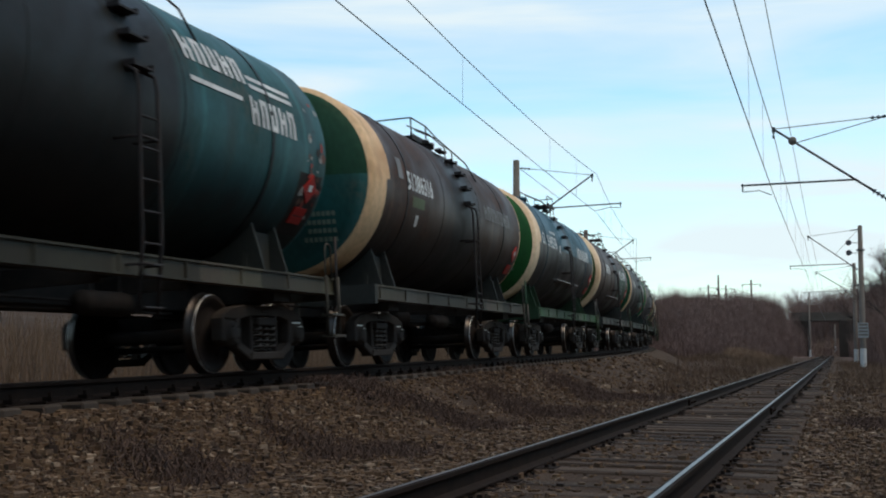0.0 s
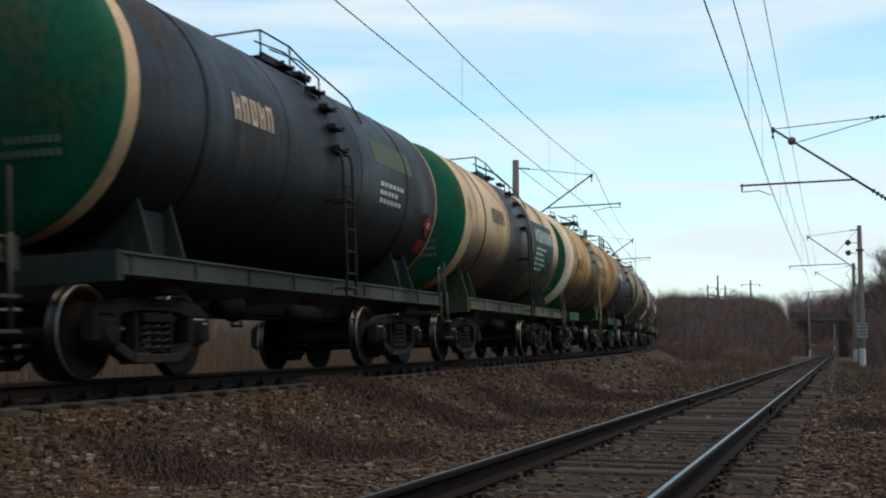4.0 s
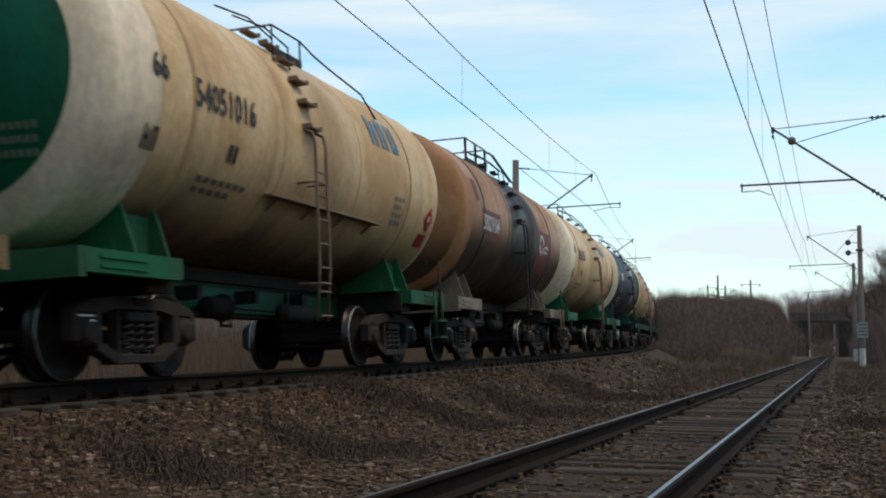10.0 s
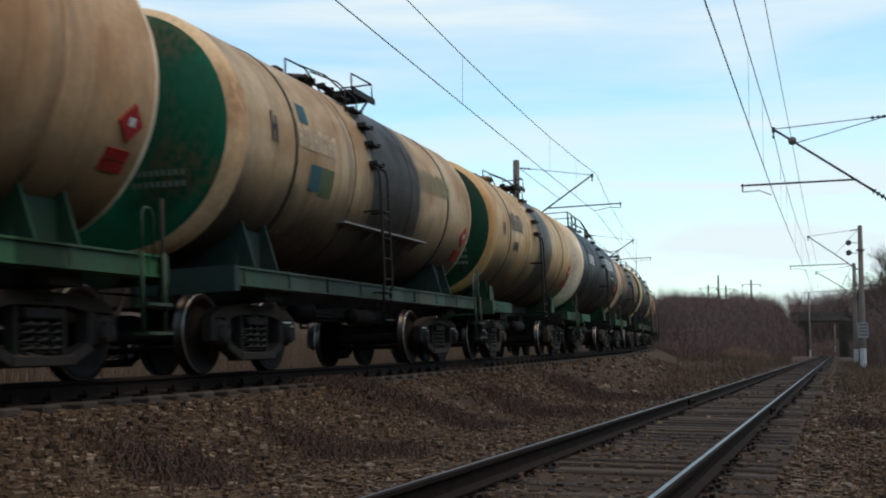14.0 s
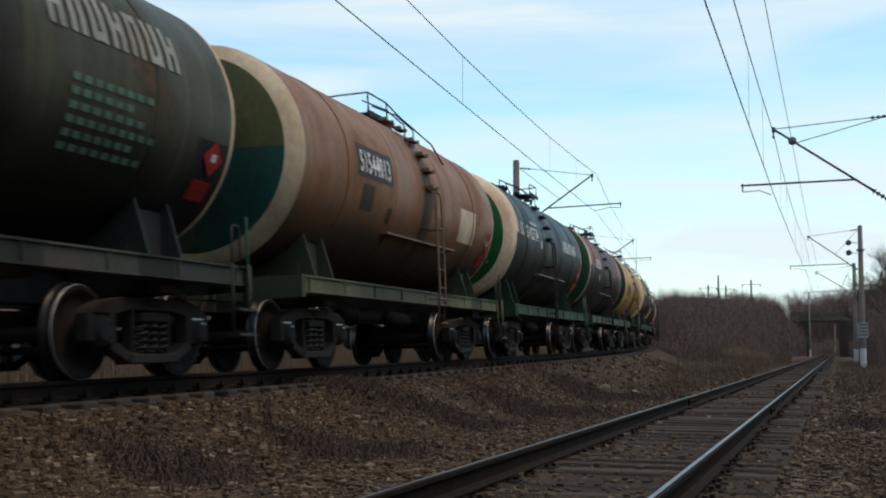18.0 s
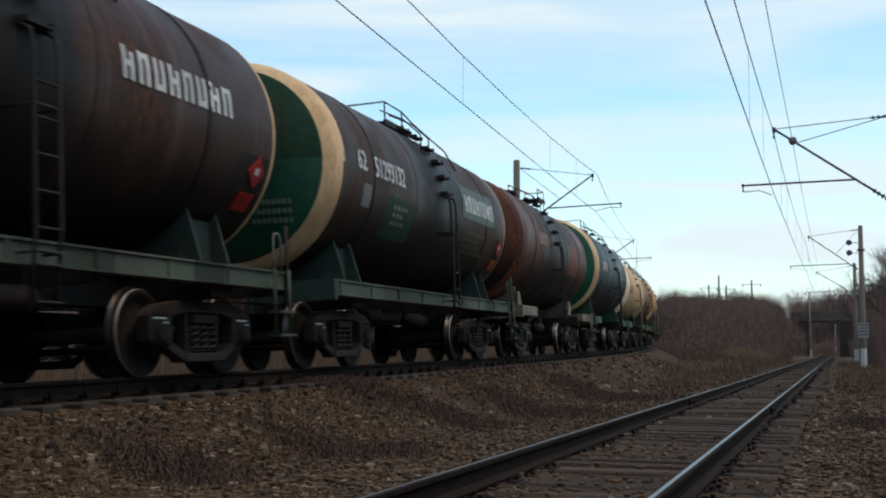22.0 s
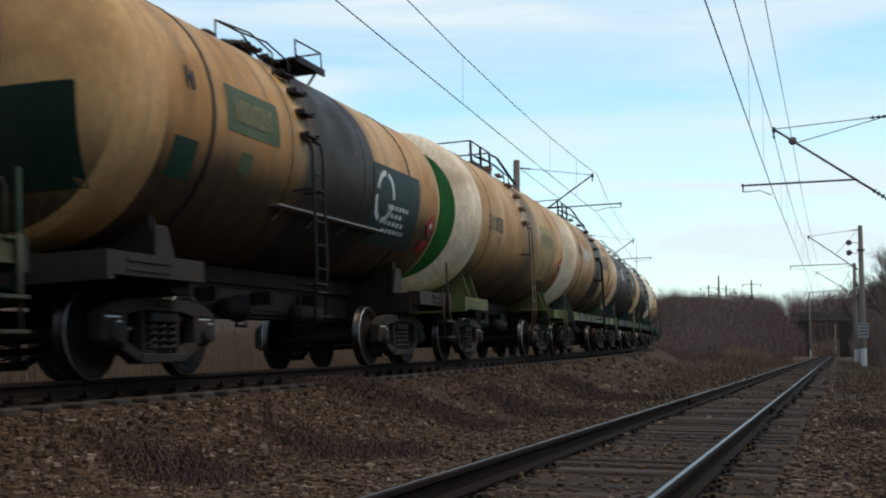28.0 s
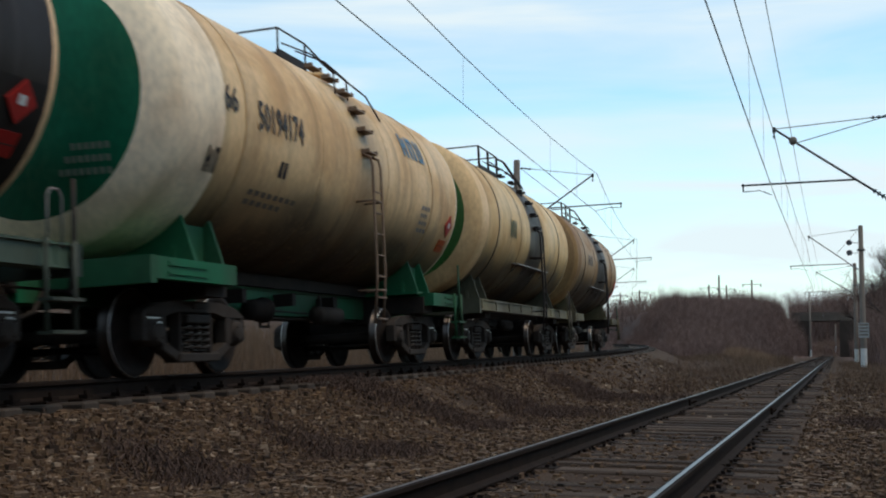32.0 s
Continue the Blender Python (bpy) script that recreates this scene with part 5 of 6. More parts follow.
def glyphs(text, x, z, height, length):
    """Flat mesh of a text in the built-in font, lower left corner at x, z, drawn to a height and a length."""
    if text not in FONTS:
        cu = bpy.data.curves.new("lettering", "FONT")
        cu.body, cu.size, cu.resolution_u, cu.offset = text, 1.0, 2, 0.018
        tmp = bpy.data.objects.new("lettering", cu)
        me = bpy.data.meshes.new_from_object(tmp)
        FONTS[text] = ([(v.co.x, v.co.y) for v in me.vertices], [tuple(p.vertices) for p in me.polygons])
        bpy.data.objects.remove(tmp)
    vs, fs = FONTS[text]
    x0, x1 = min(a for a, c in vs), max(a for a, c in vs)
    z0, z1 = min(c for a, c in vs), max(c for a, c in vs)
    bm = bmesh.new()
    vv = [bm.verts.new((x + (a - x0) / (x1 - x0) * length, 0, z + (c - z0) / (z1 - z0) * height)) for a, c in vs]
    for f in fs:
        try:
            bm.faces.new([vv[i] for i in f])
        except ValueError:
            pass
    for k in range(1, 4):
        bmesh.ops.bisect_plane(bm, geom=bm.verts[:] + bm.edges[:] + bm.faces[:], plane_co=(0, 0, z + height * k / 4), plane_no=(0, 0, 1))
    return bm


def words(bm, x, z, length, height, blocks):
    """A line of writing as plain letter-size blocks."""
    w = length / blocks
    for i in range(blocks):
        a = x + i * w
        if height < 0.25:
            patch(bm, a, a + w * 0.68, z, z + height)
            continue
        patch(bm, a, a + w * 0.24, z, z + height)
        patch(bm, a + w * 0.46, a + w * 0.70, z, z + height * (1.0 if i % 3 else 0.86))
        u = z + height * (0.40, 0.80, 0.02)[i % 3]
        patch(bm, a + w * 0.24, a + w * 0.46, u, u + height * 0.18)


def ring_logo(bm, x, z, r, width=0.09, n=24):
    """A painted ring broken into dashes."""
    for i in range(n):
        if i % 6 == 5:
            continue
        pts = [(math.cos(a), math.sin(a)) for a in (2 * math.pi * i / n, 2 * math.pi * (i + 1) / n)]
        (c0, s0), (c1, s1) = pts
        bm.faces.new([bm.verts.new((x + q * c, 0, z + q * s)) for q, c, s in ((r, c0, s0), (r, c1, s1), (r - width, c1, s1), (r - width, c0, s0))])


TEAL, SLATE, NAVY, BLACK, OLIVE = (0.018, 0.085, 0.098), (0.020, 0.076, 0.115), (0.012, 0.020, 0.042), (0.019, 0.0155, 0.014), (0.060, 0.062, 0.030)
BROWN, RUST, UMBER, YELLOW, CREAM = (0.042, 0.024, 0.016), (0.10, 0.036, 0.020), (0.24, 0.125, 0.066), (0.50, 0.29, 0.085), (0.62, 0.465, 0.285)
BEIGE, WHITE, GREEN, JADE, TAN = (0.44, 0.30, 0.19), (0.77, 0.70, 0.60), (0.014, 0.085, 0.022), (0.006, 0.115, 0.062), (0.32, 0.20, 0.095)
OIL, RING, PEACH, GREY, INK = (0.014, 0.011, 0.0095), (0.70, 0.58, 0.45), (0.65, 0.48, 0.32), (0.20, 0.19, 0.18), (0.035, 0.03, 0.028)
PINE, APRICOT, CHALK, RED, BRICK, SKY = (0.010, 0.048, 0.024), (0.56, 0.37, 0.19), (0.66, 0.65, 0.62), (0.36, 0.018, 0.014), (0.16, 0.042, 0.028), (0.10, 0.21, 0.30)
MOSS, MUD, SAND, BARK = (0.085, 0.105, 0.045), (0.032, 0.026, 0.021), (0.26, 0.215, 0.105), (0.19, 0.125, 0.085)


def t_(text, x=-3.25, z=0.05, h=0.33, n=1.42, c=CHALK):
    return ("text", text, x, z, h, n, c)


def b_(x, z, n, h, k, c=CHALK):
    return ("blocks", x, z, n, h, k, c)


def p_(x0, x1, z0, z1, c):
    return ("panel", x0, x1, z0, z1, c)


def l_(x, z, n, rows, c=CHALK):
    return ("lines", x, z, n, rows, c)


def o_(x, z, r, c):
    return ("ring", x, z, r, c)


SMALL, BIG, SLIM = (1.54, 2.92, 5.03), (1.65, 2.99, 5.05), (1.475, 2.86, 4.95)
BRAND = b_(1.9, 0.08, 2.3, 0.34, 8)
MARK62 = t_("62", -4.0, 0.08, 0.32, 0.36)

# index: size, barrel, lower half, disc, ring, wide ring, oil half width and shift, sill kind and colour, guard, ledge, dirt, rust, ladder, marks, label
WAGONS = {
    -11: (SMALL, TEAL, 0, TEAL, TEAL, 0, (1.9, -0.6), "full", (0.05, 0.055, 0.04), "low", 0, 0.6, 0.2, INK, [b_(1.7, 0.62, 1.5, 0.36, 5), b_(3.1, 0.12, 1.3, 0.36, 5), p_(3.2, 4.4, 0.72, 0.78, CHALK), p_(3.2, 4.4, 0.60, 0.66, CHALK), p_(1.7, 2.9, 0.36, 0.42, CHALK)], "teal tank wagon with a broad dark oil stain and white lettering"),
    -10: (SMALL, BROWN, 0, PINE, PEACH, 1, (0.9, 0.2), "full", (0.05, 0.055, 0.045), "low", 0, 0.5, 0.25, INK, [t_("51386316"), b_(-2.7, -0.52, 0.2, 0.2, 1), p_(-2.95, -2.3, -0.2, -0.02, MOSS), b_(1.9, 0.08, 2.3, 0.30, 8, GREY), p_(-3.7, -3.45, 0.2, 0.55, GREY)], "dark brown tank wagon with a green end and peach ring"),
    -9: (SMALL, SLATE, BLACK, GREEN, RING, 1, (0.3, 0.4), "full", GREEN, "loop", 1, 0.35, 0.05, INK, [t_("51455376"), MARK62, BRAND, l_(-2.6, 0.46, 0.9, 1), b_(-1.4, 0.02, 0.25, 0.2, 2)], "blue-grey over black tank wagon with a green end and cream ring"),
    -8: (SMALL, BROWN, 0, (0.030, 0.060, 0.022), RING, 1, (0.8, 0.6), "full", (0.045, 0.05, 0.042), "loop", 1, 0.5, 0.35, INK, [b_(-2.97, 0.06, 1.3, 0.33, 8), p_(-3.75, -3.5, -0.1, 0.4, GREY), p_(1.9, 4.2, -0.75, 0.5, PINE), BRAND, l_(2.3, -0.65, 1.2, 5, GREY)], "dark brown tank wagon with green panels and white lettering"),
    -7: (SMALL, (0.045, 0.050, 0.048), 0, PINE, PEACH, 1, (1.5, 0.2), "full", (0.05, 0.075, 0.06), "low", 0, 0.6, 0.3, INK, [t_("51690956"), p_(-3.05, -1.6, 0.0, 0.44, BROWN), t_("72", -3.8, 0.1, 0.3, 0.3), p_(1.8, 4.3, -0.85, 0.55, PINE), BRAND, l_(3.0, -0.7, 0.9, 6)], "grey-green tank wagon with a wide black oil stain"),
    -6: (SMALL, (0.030, 0.036, 0.042), 0, JADE, PEACH, 0, (0.7, 0.5), "full", (0.04, 0.07, 0.055), "low", 0, 0.6, 0.35, INK, [b_(-2.7, 0.1, 1.1, 0.33, 5, PEACH), p_(2.0, 3.8, 0.3, 0.7, MOSS), l_(2.2, -0.3, 1.2, 3)], "dark slate tank wagon with a green end and thin peach ring"),
    -5: (SMALL, CREAM, 0, JADE, CREAM, 0, (1.3, 0.3), "full", MOSS, "low", 0, 0.9, 0.6, INK, [b_(-2.8, 0.1, 1.2, 0.33, 8, INK), p_(1.6, 4.3, -0.75, 0.6, PINE), BRAND, l_(2.0, -0.65, 1.4, 5)], "cream tank wagon with a dark green panel and oil stain"),
    -4: (SMALL, YELLOW, 0, JADE, WHITE, 1, (0.85, 0.5, 0.85), "ends", GREEN, "loop", 0, 0.5, 0.25, SAND, [t_("54683172", -3.65, -0.25, 0.36, 1.43, INK), b_(-2.9, -0.75, 0.3, 0.2, 2, INK), b_(1.8, 0.35, 1.5, 0.34, 5, INK), b_(1.7, -0.15, 2.1, 0.3, 9, INK), b_(-4.0, 0.1, 0.25, 0.22, 2, INK)], "yellow tank wagon with a green end and white ring"),
    -3: (SMALL, TAN, (0.030, 0.022, 0.018), PINE, TAN, 1, (1.5, 0.4, 0.85), "ends", MUD, "tall", 0, 0.5, 0.2, INK, [t_("53908802"), p_(-3.05, -1.5, 0.0, 0.5, PINE), p_(-2.3, -1.7, 0.42, 0.62, SAND), p_(-2.4, -2.05, -0.75, -0.35, TAN), b_(-2.3, -0.28, 0.3, 0.2, 2)], "tan over dark brown tank wagon with a tall platform guard"),
    -2: (SMALL, (0.26, 0.15, 0.08), 0, JADE, CREAM, 0, (1.4, 0.7), "ends", MOSS, "loop", 0, 0.7, 0.4, INK, [t_("50058617", -3.1, 0.1, 0.35, 1.35, (0.35, 0.5, 0.42)), p_(-2.55, -2.25, -0.5, -0.2, BRICK), p_(-2.7, -1.9, -0.8, -0.6, PINE), b_(3.0, -0.3, 0.3, 0.9, 1, UMBER)], "dirty brown tank wagon with a green end bearing a red panel"),
    -1: (SMALL, TEAL, 0, (0.055, 0.075, 0.02), PEACH, 1, (0.9, 0.9), "full", SAND, "low", 0, 0.5, 0.15, INK, [p_(-3.3, -1.85, -0.02, 0.46, BLACK), t_("50934645", -3.2, 0.05, 0.34, 1.3), p_(-2.75, -2.5, -0.42, -0.2, GREY), b_(2.3, -0.05, 1.45, 0.42, 4), l_(2.6, -0.25, 0.9, 1)], "teal tank wagon with an olive end and peach ring"),
    0: (SMALL, (0.009, 0.050, 0.060), 0, (0.105, 0.100, 0.024), PEACH, 0, (1.3, 1.3), "ends", SAND, "loop", 1, 0.6, 0.55, INK, [t_("51337210", -3.14, -0.26, 0.33, 1.15, (0.55, 0.5, 0.38)), p_(-2.75, -2.5, -0.62, -0.4, SAND), b_(-3.8, 0.1, 0.28, 0.26, 2), b_(2.1, 0.1, 1.9, 0.34, 8, MOSS), l_(2.4, -0.4, 1.0, 2, GREY), p_(-2.9, -2.6, 0.45, 0.62, SAND)], "dark teal tank wagon with an olive end and short cream sills"),
    1: (BIG, CREAM, 0, JADE, WHITE, 1, (0.5, 0.3, 0.3), "ends", JADE, "low", 1, 0.4, 0.1, BARK, [t_("54051016", c=INK), t_("66", -4.1, 0.2, 0.28, 0.3, INK), b_(-2.4, -0.42, 0.25, 0.2, 2, INK), l_(-2.9, -0.85, 1.3, 2, INK), b_(2.25, 0.56, 1.35, 0.50, 3, SKY), l_(3.2, -0.6, 0.5, 4, GREY), b_(-4.15, -0.55, 0.3, 0.26, 2, INK)], "cream tank wagon with a green end, white ring and green frame"),
    2: (BIG, (0.36, 0.205, 0.115), 0, (0.36, 0.205, 0.115), (0.36, 0.205, 0.115), 1, (1.5, 0.5), "ends", GREY, "tall", 0, 0.6, 0.3, INK, [p_(-3.45, -1.85, -0.26, 0.28, BRICK), t_("50029164", -3.33, -0.16, 0.34, 1.35), p_(-3.9, -3.6, 0.4, 0.85, BRICK), p_(2.3, 4.0, -0.75, 0.35, BRICK), o_(2.75, 0.0, 0.26, CHALK), l_(3.1, -0.2, 0.6, 2)], "tan tank wagon blackened by oil, with red number panel"),
    3: (BIG, CREAM, 0, JADE, WHITE, 1, (0.5, 0.3, 0.3), "ends", JADE, "low", 0, 0.45, 0.12, BARK, [t_("54051008", c=INK), t_("66", -4.1, 0.2, 0.28, 0.3, INK), b_(-2.4, -0.42, 0.25, 0.2, 2, INK), l_(-2.9, -0.85, 1.3, 2, INK), b_(2.25, 0.56, 1.35, 0.50, 3, SKY), l_(3.2, -0.6, 0.5, 4, GREY), b_(-4.15, -0.55, 0.3, 0.3, 2, INK)], "cream tank wagon with a green end, white ring and green frame"),
    4: (BIG, NAVY, 0, (0.008, 0.088, 0.072), WHITE, 1, (0, 0), "ends", (0.012, 0.085, 0.085), "low", 0, 0.3, 0.05, INK, [t_("54030556", -3.0, 0.05, 0.32, 1.4), t_("66", -3.85, 0.12, 0.28, 0.3), b_(-2.4, -0.45, 0.25, 0.2, 2), l_(-2.9, -0.85, 1.2, 2), b_(1.7, 0.5, 2.1, 0.36, 8), l_(3.0, 0.1, 0.7, 1), l_(3.0, -0.75, 0.8, 5)], "dark navy tank wagon with a teal end and white ring"),
    5: (BIG, BEIGE, 0, GREEN, WHITE, 0, (0, 0), "full", (0.010, 0.10, 0.040), "low", 0, 0.55, 0.12, BARK, [t_("57173254", -2.3, 0.1, 0.34, 1.2, INK), t_("106", -4.0, 0.55, 0.36, 0.5, INK), b_(-4.0, 0.15, 0.5, 0.2, 2, INK), b_(-1.9, -0.25, 0.25, 0.2, 1, INK)], "beige tank wagon with a green end, white ring and green frame"),
    6: (SMALL, (0.42, 0.32, 0.21), 0, JADE, PEACH, 1, (1.2, 0.6), "full", (0.02, 0.075, 0.055), "loop", 1, 0.75, 0.5, INK, [b_(-3.0, 0.08, 1.3, 0.3, 8, PEACH), p_(-2.9, -2.6, 0.42, 0.7, TEAL), p_(-2.6, -2.2, -0.45, -0.1, TEAL), p_(-2.25, -1.8, -0.5, -0.1, MOSS), b_(2.1, 0.15, 1.9, 0.4, 7, SAND), b_(-3.85, 0.0, 0.25, 0.4, 1, INK)], "grimy cream tank wagon with rust patches and oil stain"),
    7: (SMALL, (0.50, 0.36, 0.20), 0, PINE, APRICOT, 1, (0.9, 0.7), "ends", (0.02, 0.07, 0.045), "loop", 0, 0.8, 0.4, INK, [b_(-3.0, 0.1, 1.3, 0.42, 7, INK), b_(-2.7, -0.35, 0.5, 0.2, 3, INK), b_(-3.9, -0.1, 0.3, 0.3, 2, INK)], "stained apricot tank wagon with a dark green end"),
    8: (SMALL, (0.024, 0.032, 0.042), BLACK, WHITE, WHITE, 1, (0.5, 0.4), "ends", (0.02, 0.085, 0.045), "tall", 0, 0.4, 0.1, INK, [b_(-2.9, 0.1, 1.3, 0.33, 8), b_(1.9, 0.2, 2.3, 0.42, 8), l_(3.3, -0.1, 0.8, 1)], "slate over black tank wagon with a white end"),
    9: (SLIM, (0.29, 0.185, 0.085), 0, PINE, (0.58, 0.46, 0.36), 1, (1.9, 0.7), "ends", (0.035, 0.065, 0.030), "loop", 0, 0.6, 0.35, INK, [b_(-2.6, 0.05, 1.3, 0.34, 8, INK), p_(-3.85, -3.6, -0.5, -0.1, CHALK), p_(-3.0, -2.6, -0.9, -0.45, PINE)], "ochre tank wagon with a dark green disc and black oil stain"),
    10: (SMALL, (0.055, 0.056, 0.030), 0, PINE, (0.58, 0.47, 0.36), 1, (0.5, 0.6), "full", (0.032, 0.045, 0.038), "low", 0, 0.5, 0.25, INK, [t_("51427045", -2.1, 0.05, 0.32, 1.2, (0.5, 0.42, 0.38)), b_(-1.8, -0.35, 0.2, 0.2, 1, GREY), b_(1.9, 0.35, 2.3, 0.5, 7, (0.32, 0.30, 0.24)), l_(2.2, -0.75, 1.5, 6, (0.10, 0.17, 0.12)), b_(-3.8, 0.1, 0.25, 0.4, 1, GREY)], "olive tank wagon with a dark green end and flaking peach ring"),
    11: (SMALL, UMBER, 0, (0.07, 0.08, 0.03), (0.52, 0.44, 0.35), 1, (0.2, 0.4), "full", (0.10, 0.115, 0.055), "low", 1, 0.6, 0.45, BARK, [p_(-2.85, -1.25, 0.0, 0.5, BROWN), t_("51544013", -2.75, 0.06, 0.34, 1.35), p_(-2.6, -2.1, -0.5, -0.1, BROWN), p_(2.7, 3.8, -0.55, 0.1, PEACH), p_(-1.4, -1.2, -0.6, -0.35, BROWN)], "rusty brown tank wagon with a pale ring and patched sills"),
    12: (SMALL, (0.024, 0.046, 0.060), BLACK, GREEN, (0.64, 0.52, 0.42), 1, (0.3, 0.4), "full", (0.010, 0.075, 0.024), "loop", 1, 0.3, 0.03, INK, [t_("51425734"), MARK62, BRAND, l_(-2.6, 0.46, 0.9, 1), b_(-1.5, -0.08, 0.25, 0.2, 2)], "slate over black tank wagon with green end and pale ring"),
    13: (SMALL, BRICK, BLACK, PINE, PEACH, 0, (1.35, 0.3), "full", (0.075, 0.09, 0.06), "loop", 1, 0.55, 0.4, INK, [t_("51377786"), t_("62", -3.75, 0.1, 0.28, 0.3, GREY), b_(-2.2, -0.32, 0.22, 0.2, 2), p_(1.9, 3.3, 0.0, 0.9, (0.10, 0.065, 0.06))], "red-brown over black tank wagon with a dark green end"),
    14: (SMALL, YELLOW, 0, (0.008, 0.040, 0.036), YELLOW, 0, (0.8, 0.5, 0.85), "ends", (0.03, 0.065, 0.055), "loop", 0, 0.5, 0.3, BARK, [p_(-3.5, -1.8, -0.43, 0.07, MUD), p_(-3.44, -1.86, -0.38, 0.02, SAND), t_("51885903", -3.35, -0.33, 0.3, 1.4, INK), b_(-2.85, -0.80, 0.35, 0.2, 2, INK), o_(2.4, 0.0, 0.55, MUD), l_(2.3, -0.35, 1.3, 3, MUD)], "yellow tank wagon with a dark green end and lettered plate"),
    15: (SMALL, (0.050, 0.028, 0.022), 0, GREEN, PEACH, 1, (0.6, 0.5), "full", (0.055, 0.095, 0.075), "low", 0, 0.5, 0.35, INK, [t_("51396414"), MARK62, BRAND, b_(-1.3, -0.05, 0.25, 0.22, 2, GREY), p_(-2.5, -2.0, -0.6, -0.15, GREY)], "dark brown tank wagon with a green end and peach ring"),
    16: (SMALL, BROWN, 0, PINE, PEACH, 1, (1.3, 0.3), "full", (0.055, 0.10, 0.08), "low", 0, 0.5, 0.3, INK, [t_("51293132"), MARK62, p_(-2.6, -1.2, -0.85, -0.15, PINE), l_(-2.3, -0.6, 0.8, 3, GREY), p_(1.7, 4.2, -0.05, 0.6, (0.10, 0.14, 0.12)), BRAND, l_(2.0, -0.75, 1.6, 4, MOSS), p_(-3.75, -3.4, -0.45, -0.1, GREY)], "black-brown tank wagon with dark green end and panels"),
    17: (SMALL, (0.085, 0.032, 0.020), 0, (0.075, 0.028, 0.018), (0.075, 0.028, 0.018), 1, (2.6, 0.2, 0.85), "ends", GREY, "loop", 0, 0.7, 0.6, INK, [b_(-2.9, 0.05, 1.3, 0.33, 8, (0.36, 0.21, 0.15)), p_(1.9, 3.2, -0.5, 0.4, BRICK), b_(-3.7, 0.2, 0.2, 0.3, 1, UMBER)], "rust-red tank wagon darkened by oil on grey frame"),
    18: (BIG, (0.036, 0.068, 0.082), 0, (0.010, 0.095, 0.058), PEACH, 1, (0, 0), "ends", (0.030, 0.085, 0.070), "low", 0, 0.5, 0.2, INK, [t_("53890778", -3.49, 0.05, 0.34, 1.47, (0.5, 0.42, 0.32)), b_(-2.5, -0.4, 0.25, 0.2, 2, UMBER), l_(-3.0, -0.85, 1.1, 2, MOSS), b_(1.8, 0.45, 2.1, 0.38, 7, (0.3, 0.3, 0.28)), l_(3.0, 0.05, 0.6, 1), l_(2.9, -0.7, 0.8, 4, GREY)], "blue-grey tank wagon with a teal-green end and cream ring"),
    19: (SMALL, (0.60, 0.43, 0.27), 0, PINE, WHITE, 1, (0.5, 0.5, 0.25), "ends", (0.012, 0.075, 0.04), "low", 0, 0.22, 0.10, BARK, [t_("50381599", -3.62, -0.30, 0.36, 1.35, INK), l_(-2.6, -0.75, 1.1, 3, TAN), o_(2.2, 0.15, 0.42, (0.45, 0.12, 0.07)), l_(2.5, 0.05, 0.9, 3, TAN), p_(2.3, 2.8, -1.15, -0.85, INK), t_("62", -3.8, 0.5, 0.26, 0.26, INK)], "pale peach tank wagon with a dark green end and white ring"),
    20: (SMALL, (0.19, 0.095, 0.055), 0, (0.07, 0.075, 0.03), (0.46, 0.36, 0.27), 1, (0.5, 0.2), "full", (0.09, 0.10, 0.05), "low", 1, 0.6, 0.45, INK, [b_(-2.6, 0.08, 1.2, 0.3, 7, (0.42, 0.37, 0.15)), p_(-3.1, -2.2, -0.95, -0.5, (0.34, 0.27, 0.10)), p_(2.6, 3.6, -0.6, 0.0, TAN)], "rusty brown tank wagon with an olive end and worn pale ring"),
    21: (BIG, (0.44, 0.27, 0.14), 0, APRICOT, APRICOT, 1, (0.5, 0.6), "ends", (0.06, 0.09, 0.05), "tall", 1, 0.7, 0.5, INK, [b_(-2.8, 0.0, 1.2, 0.33, 8, INK), p_(-4.1, -3.5, -0.8, -0.2, GREEN)], "patchy orange-tan tank wagon with a boxed platform"),
    22: (SMALL, (0.23, 0.11, 0.048), 0, UMBER, UMBER, 1, (1.2, 0.3), "full", (0.06, 0.09, 0.05), "low", 1, 0.65, 0.55, SAND, [b_(-2.6, 0.1, 1.2, 0.34, 8, INK), b_(2.3, 0.3, 1.3, 0.36, 5, UMBER), p_(2.4, 3.5, -0.7, -0.2, YELLOW)], "orange-brown tank wagon with a dark oil stain"),
    23: (SMALL, (0.50, 0.31, 0.14), 0, APRICOT, APRICOT, 1, (1.25, 0.5), "ends", MUD, "loop", 1, 0.6, 0.35, INK, [p_(-3.1, -1.7, -0.05, 0.5, MOSS), b_(-2.9, 0.08, 1.0, 0.28, 8, SAND), p_(-4.2, -3.7, -0.75, -0.3, PINE), p_(-2.7, -2.4, -0.5, -0.25, MOSS), p_(1.7, 3.9, -1.0, 0.3, (0.014, 0.036, 0.031)), o_(2.2, -0.2, 0.42, CHALK), l_(2.4, -0.75, 1.1, 4), b_(-4.0, 0.25, 0.25, 0.25, 1, INK)], "apricot tank wagon with green panels and an oil stain"),
    24: (BIG, (0.50, 0.325, 0.16), 0, (0.02, 0.11, 0.028), WHITE, 1, (0.6, 0.7, 0.7), "ends", (0.10, 0.13, 0.05), "tall", 0, 0.5, 0.25, BARK, [t_("51118735", -3.58, -0.12, 0.33, 1.29, INK), b_(-2.6, -0.4, 0.3, 0.2, 2, TAN), p_(1.9, 3.9, -0.9, 0.5, (0.40, 0.275, 0.105)), b_(2.1, 0.0, 1.5, 0.3, 7, SAND)], "tan tank wagon with a green end, white ring and tall guard"),
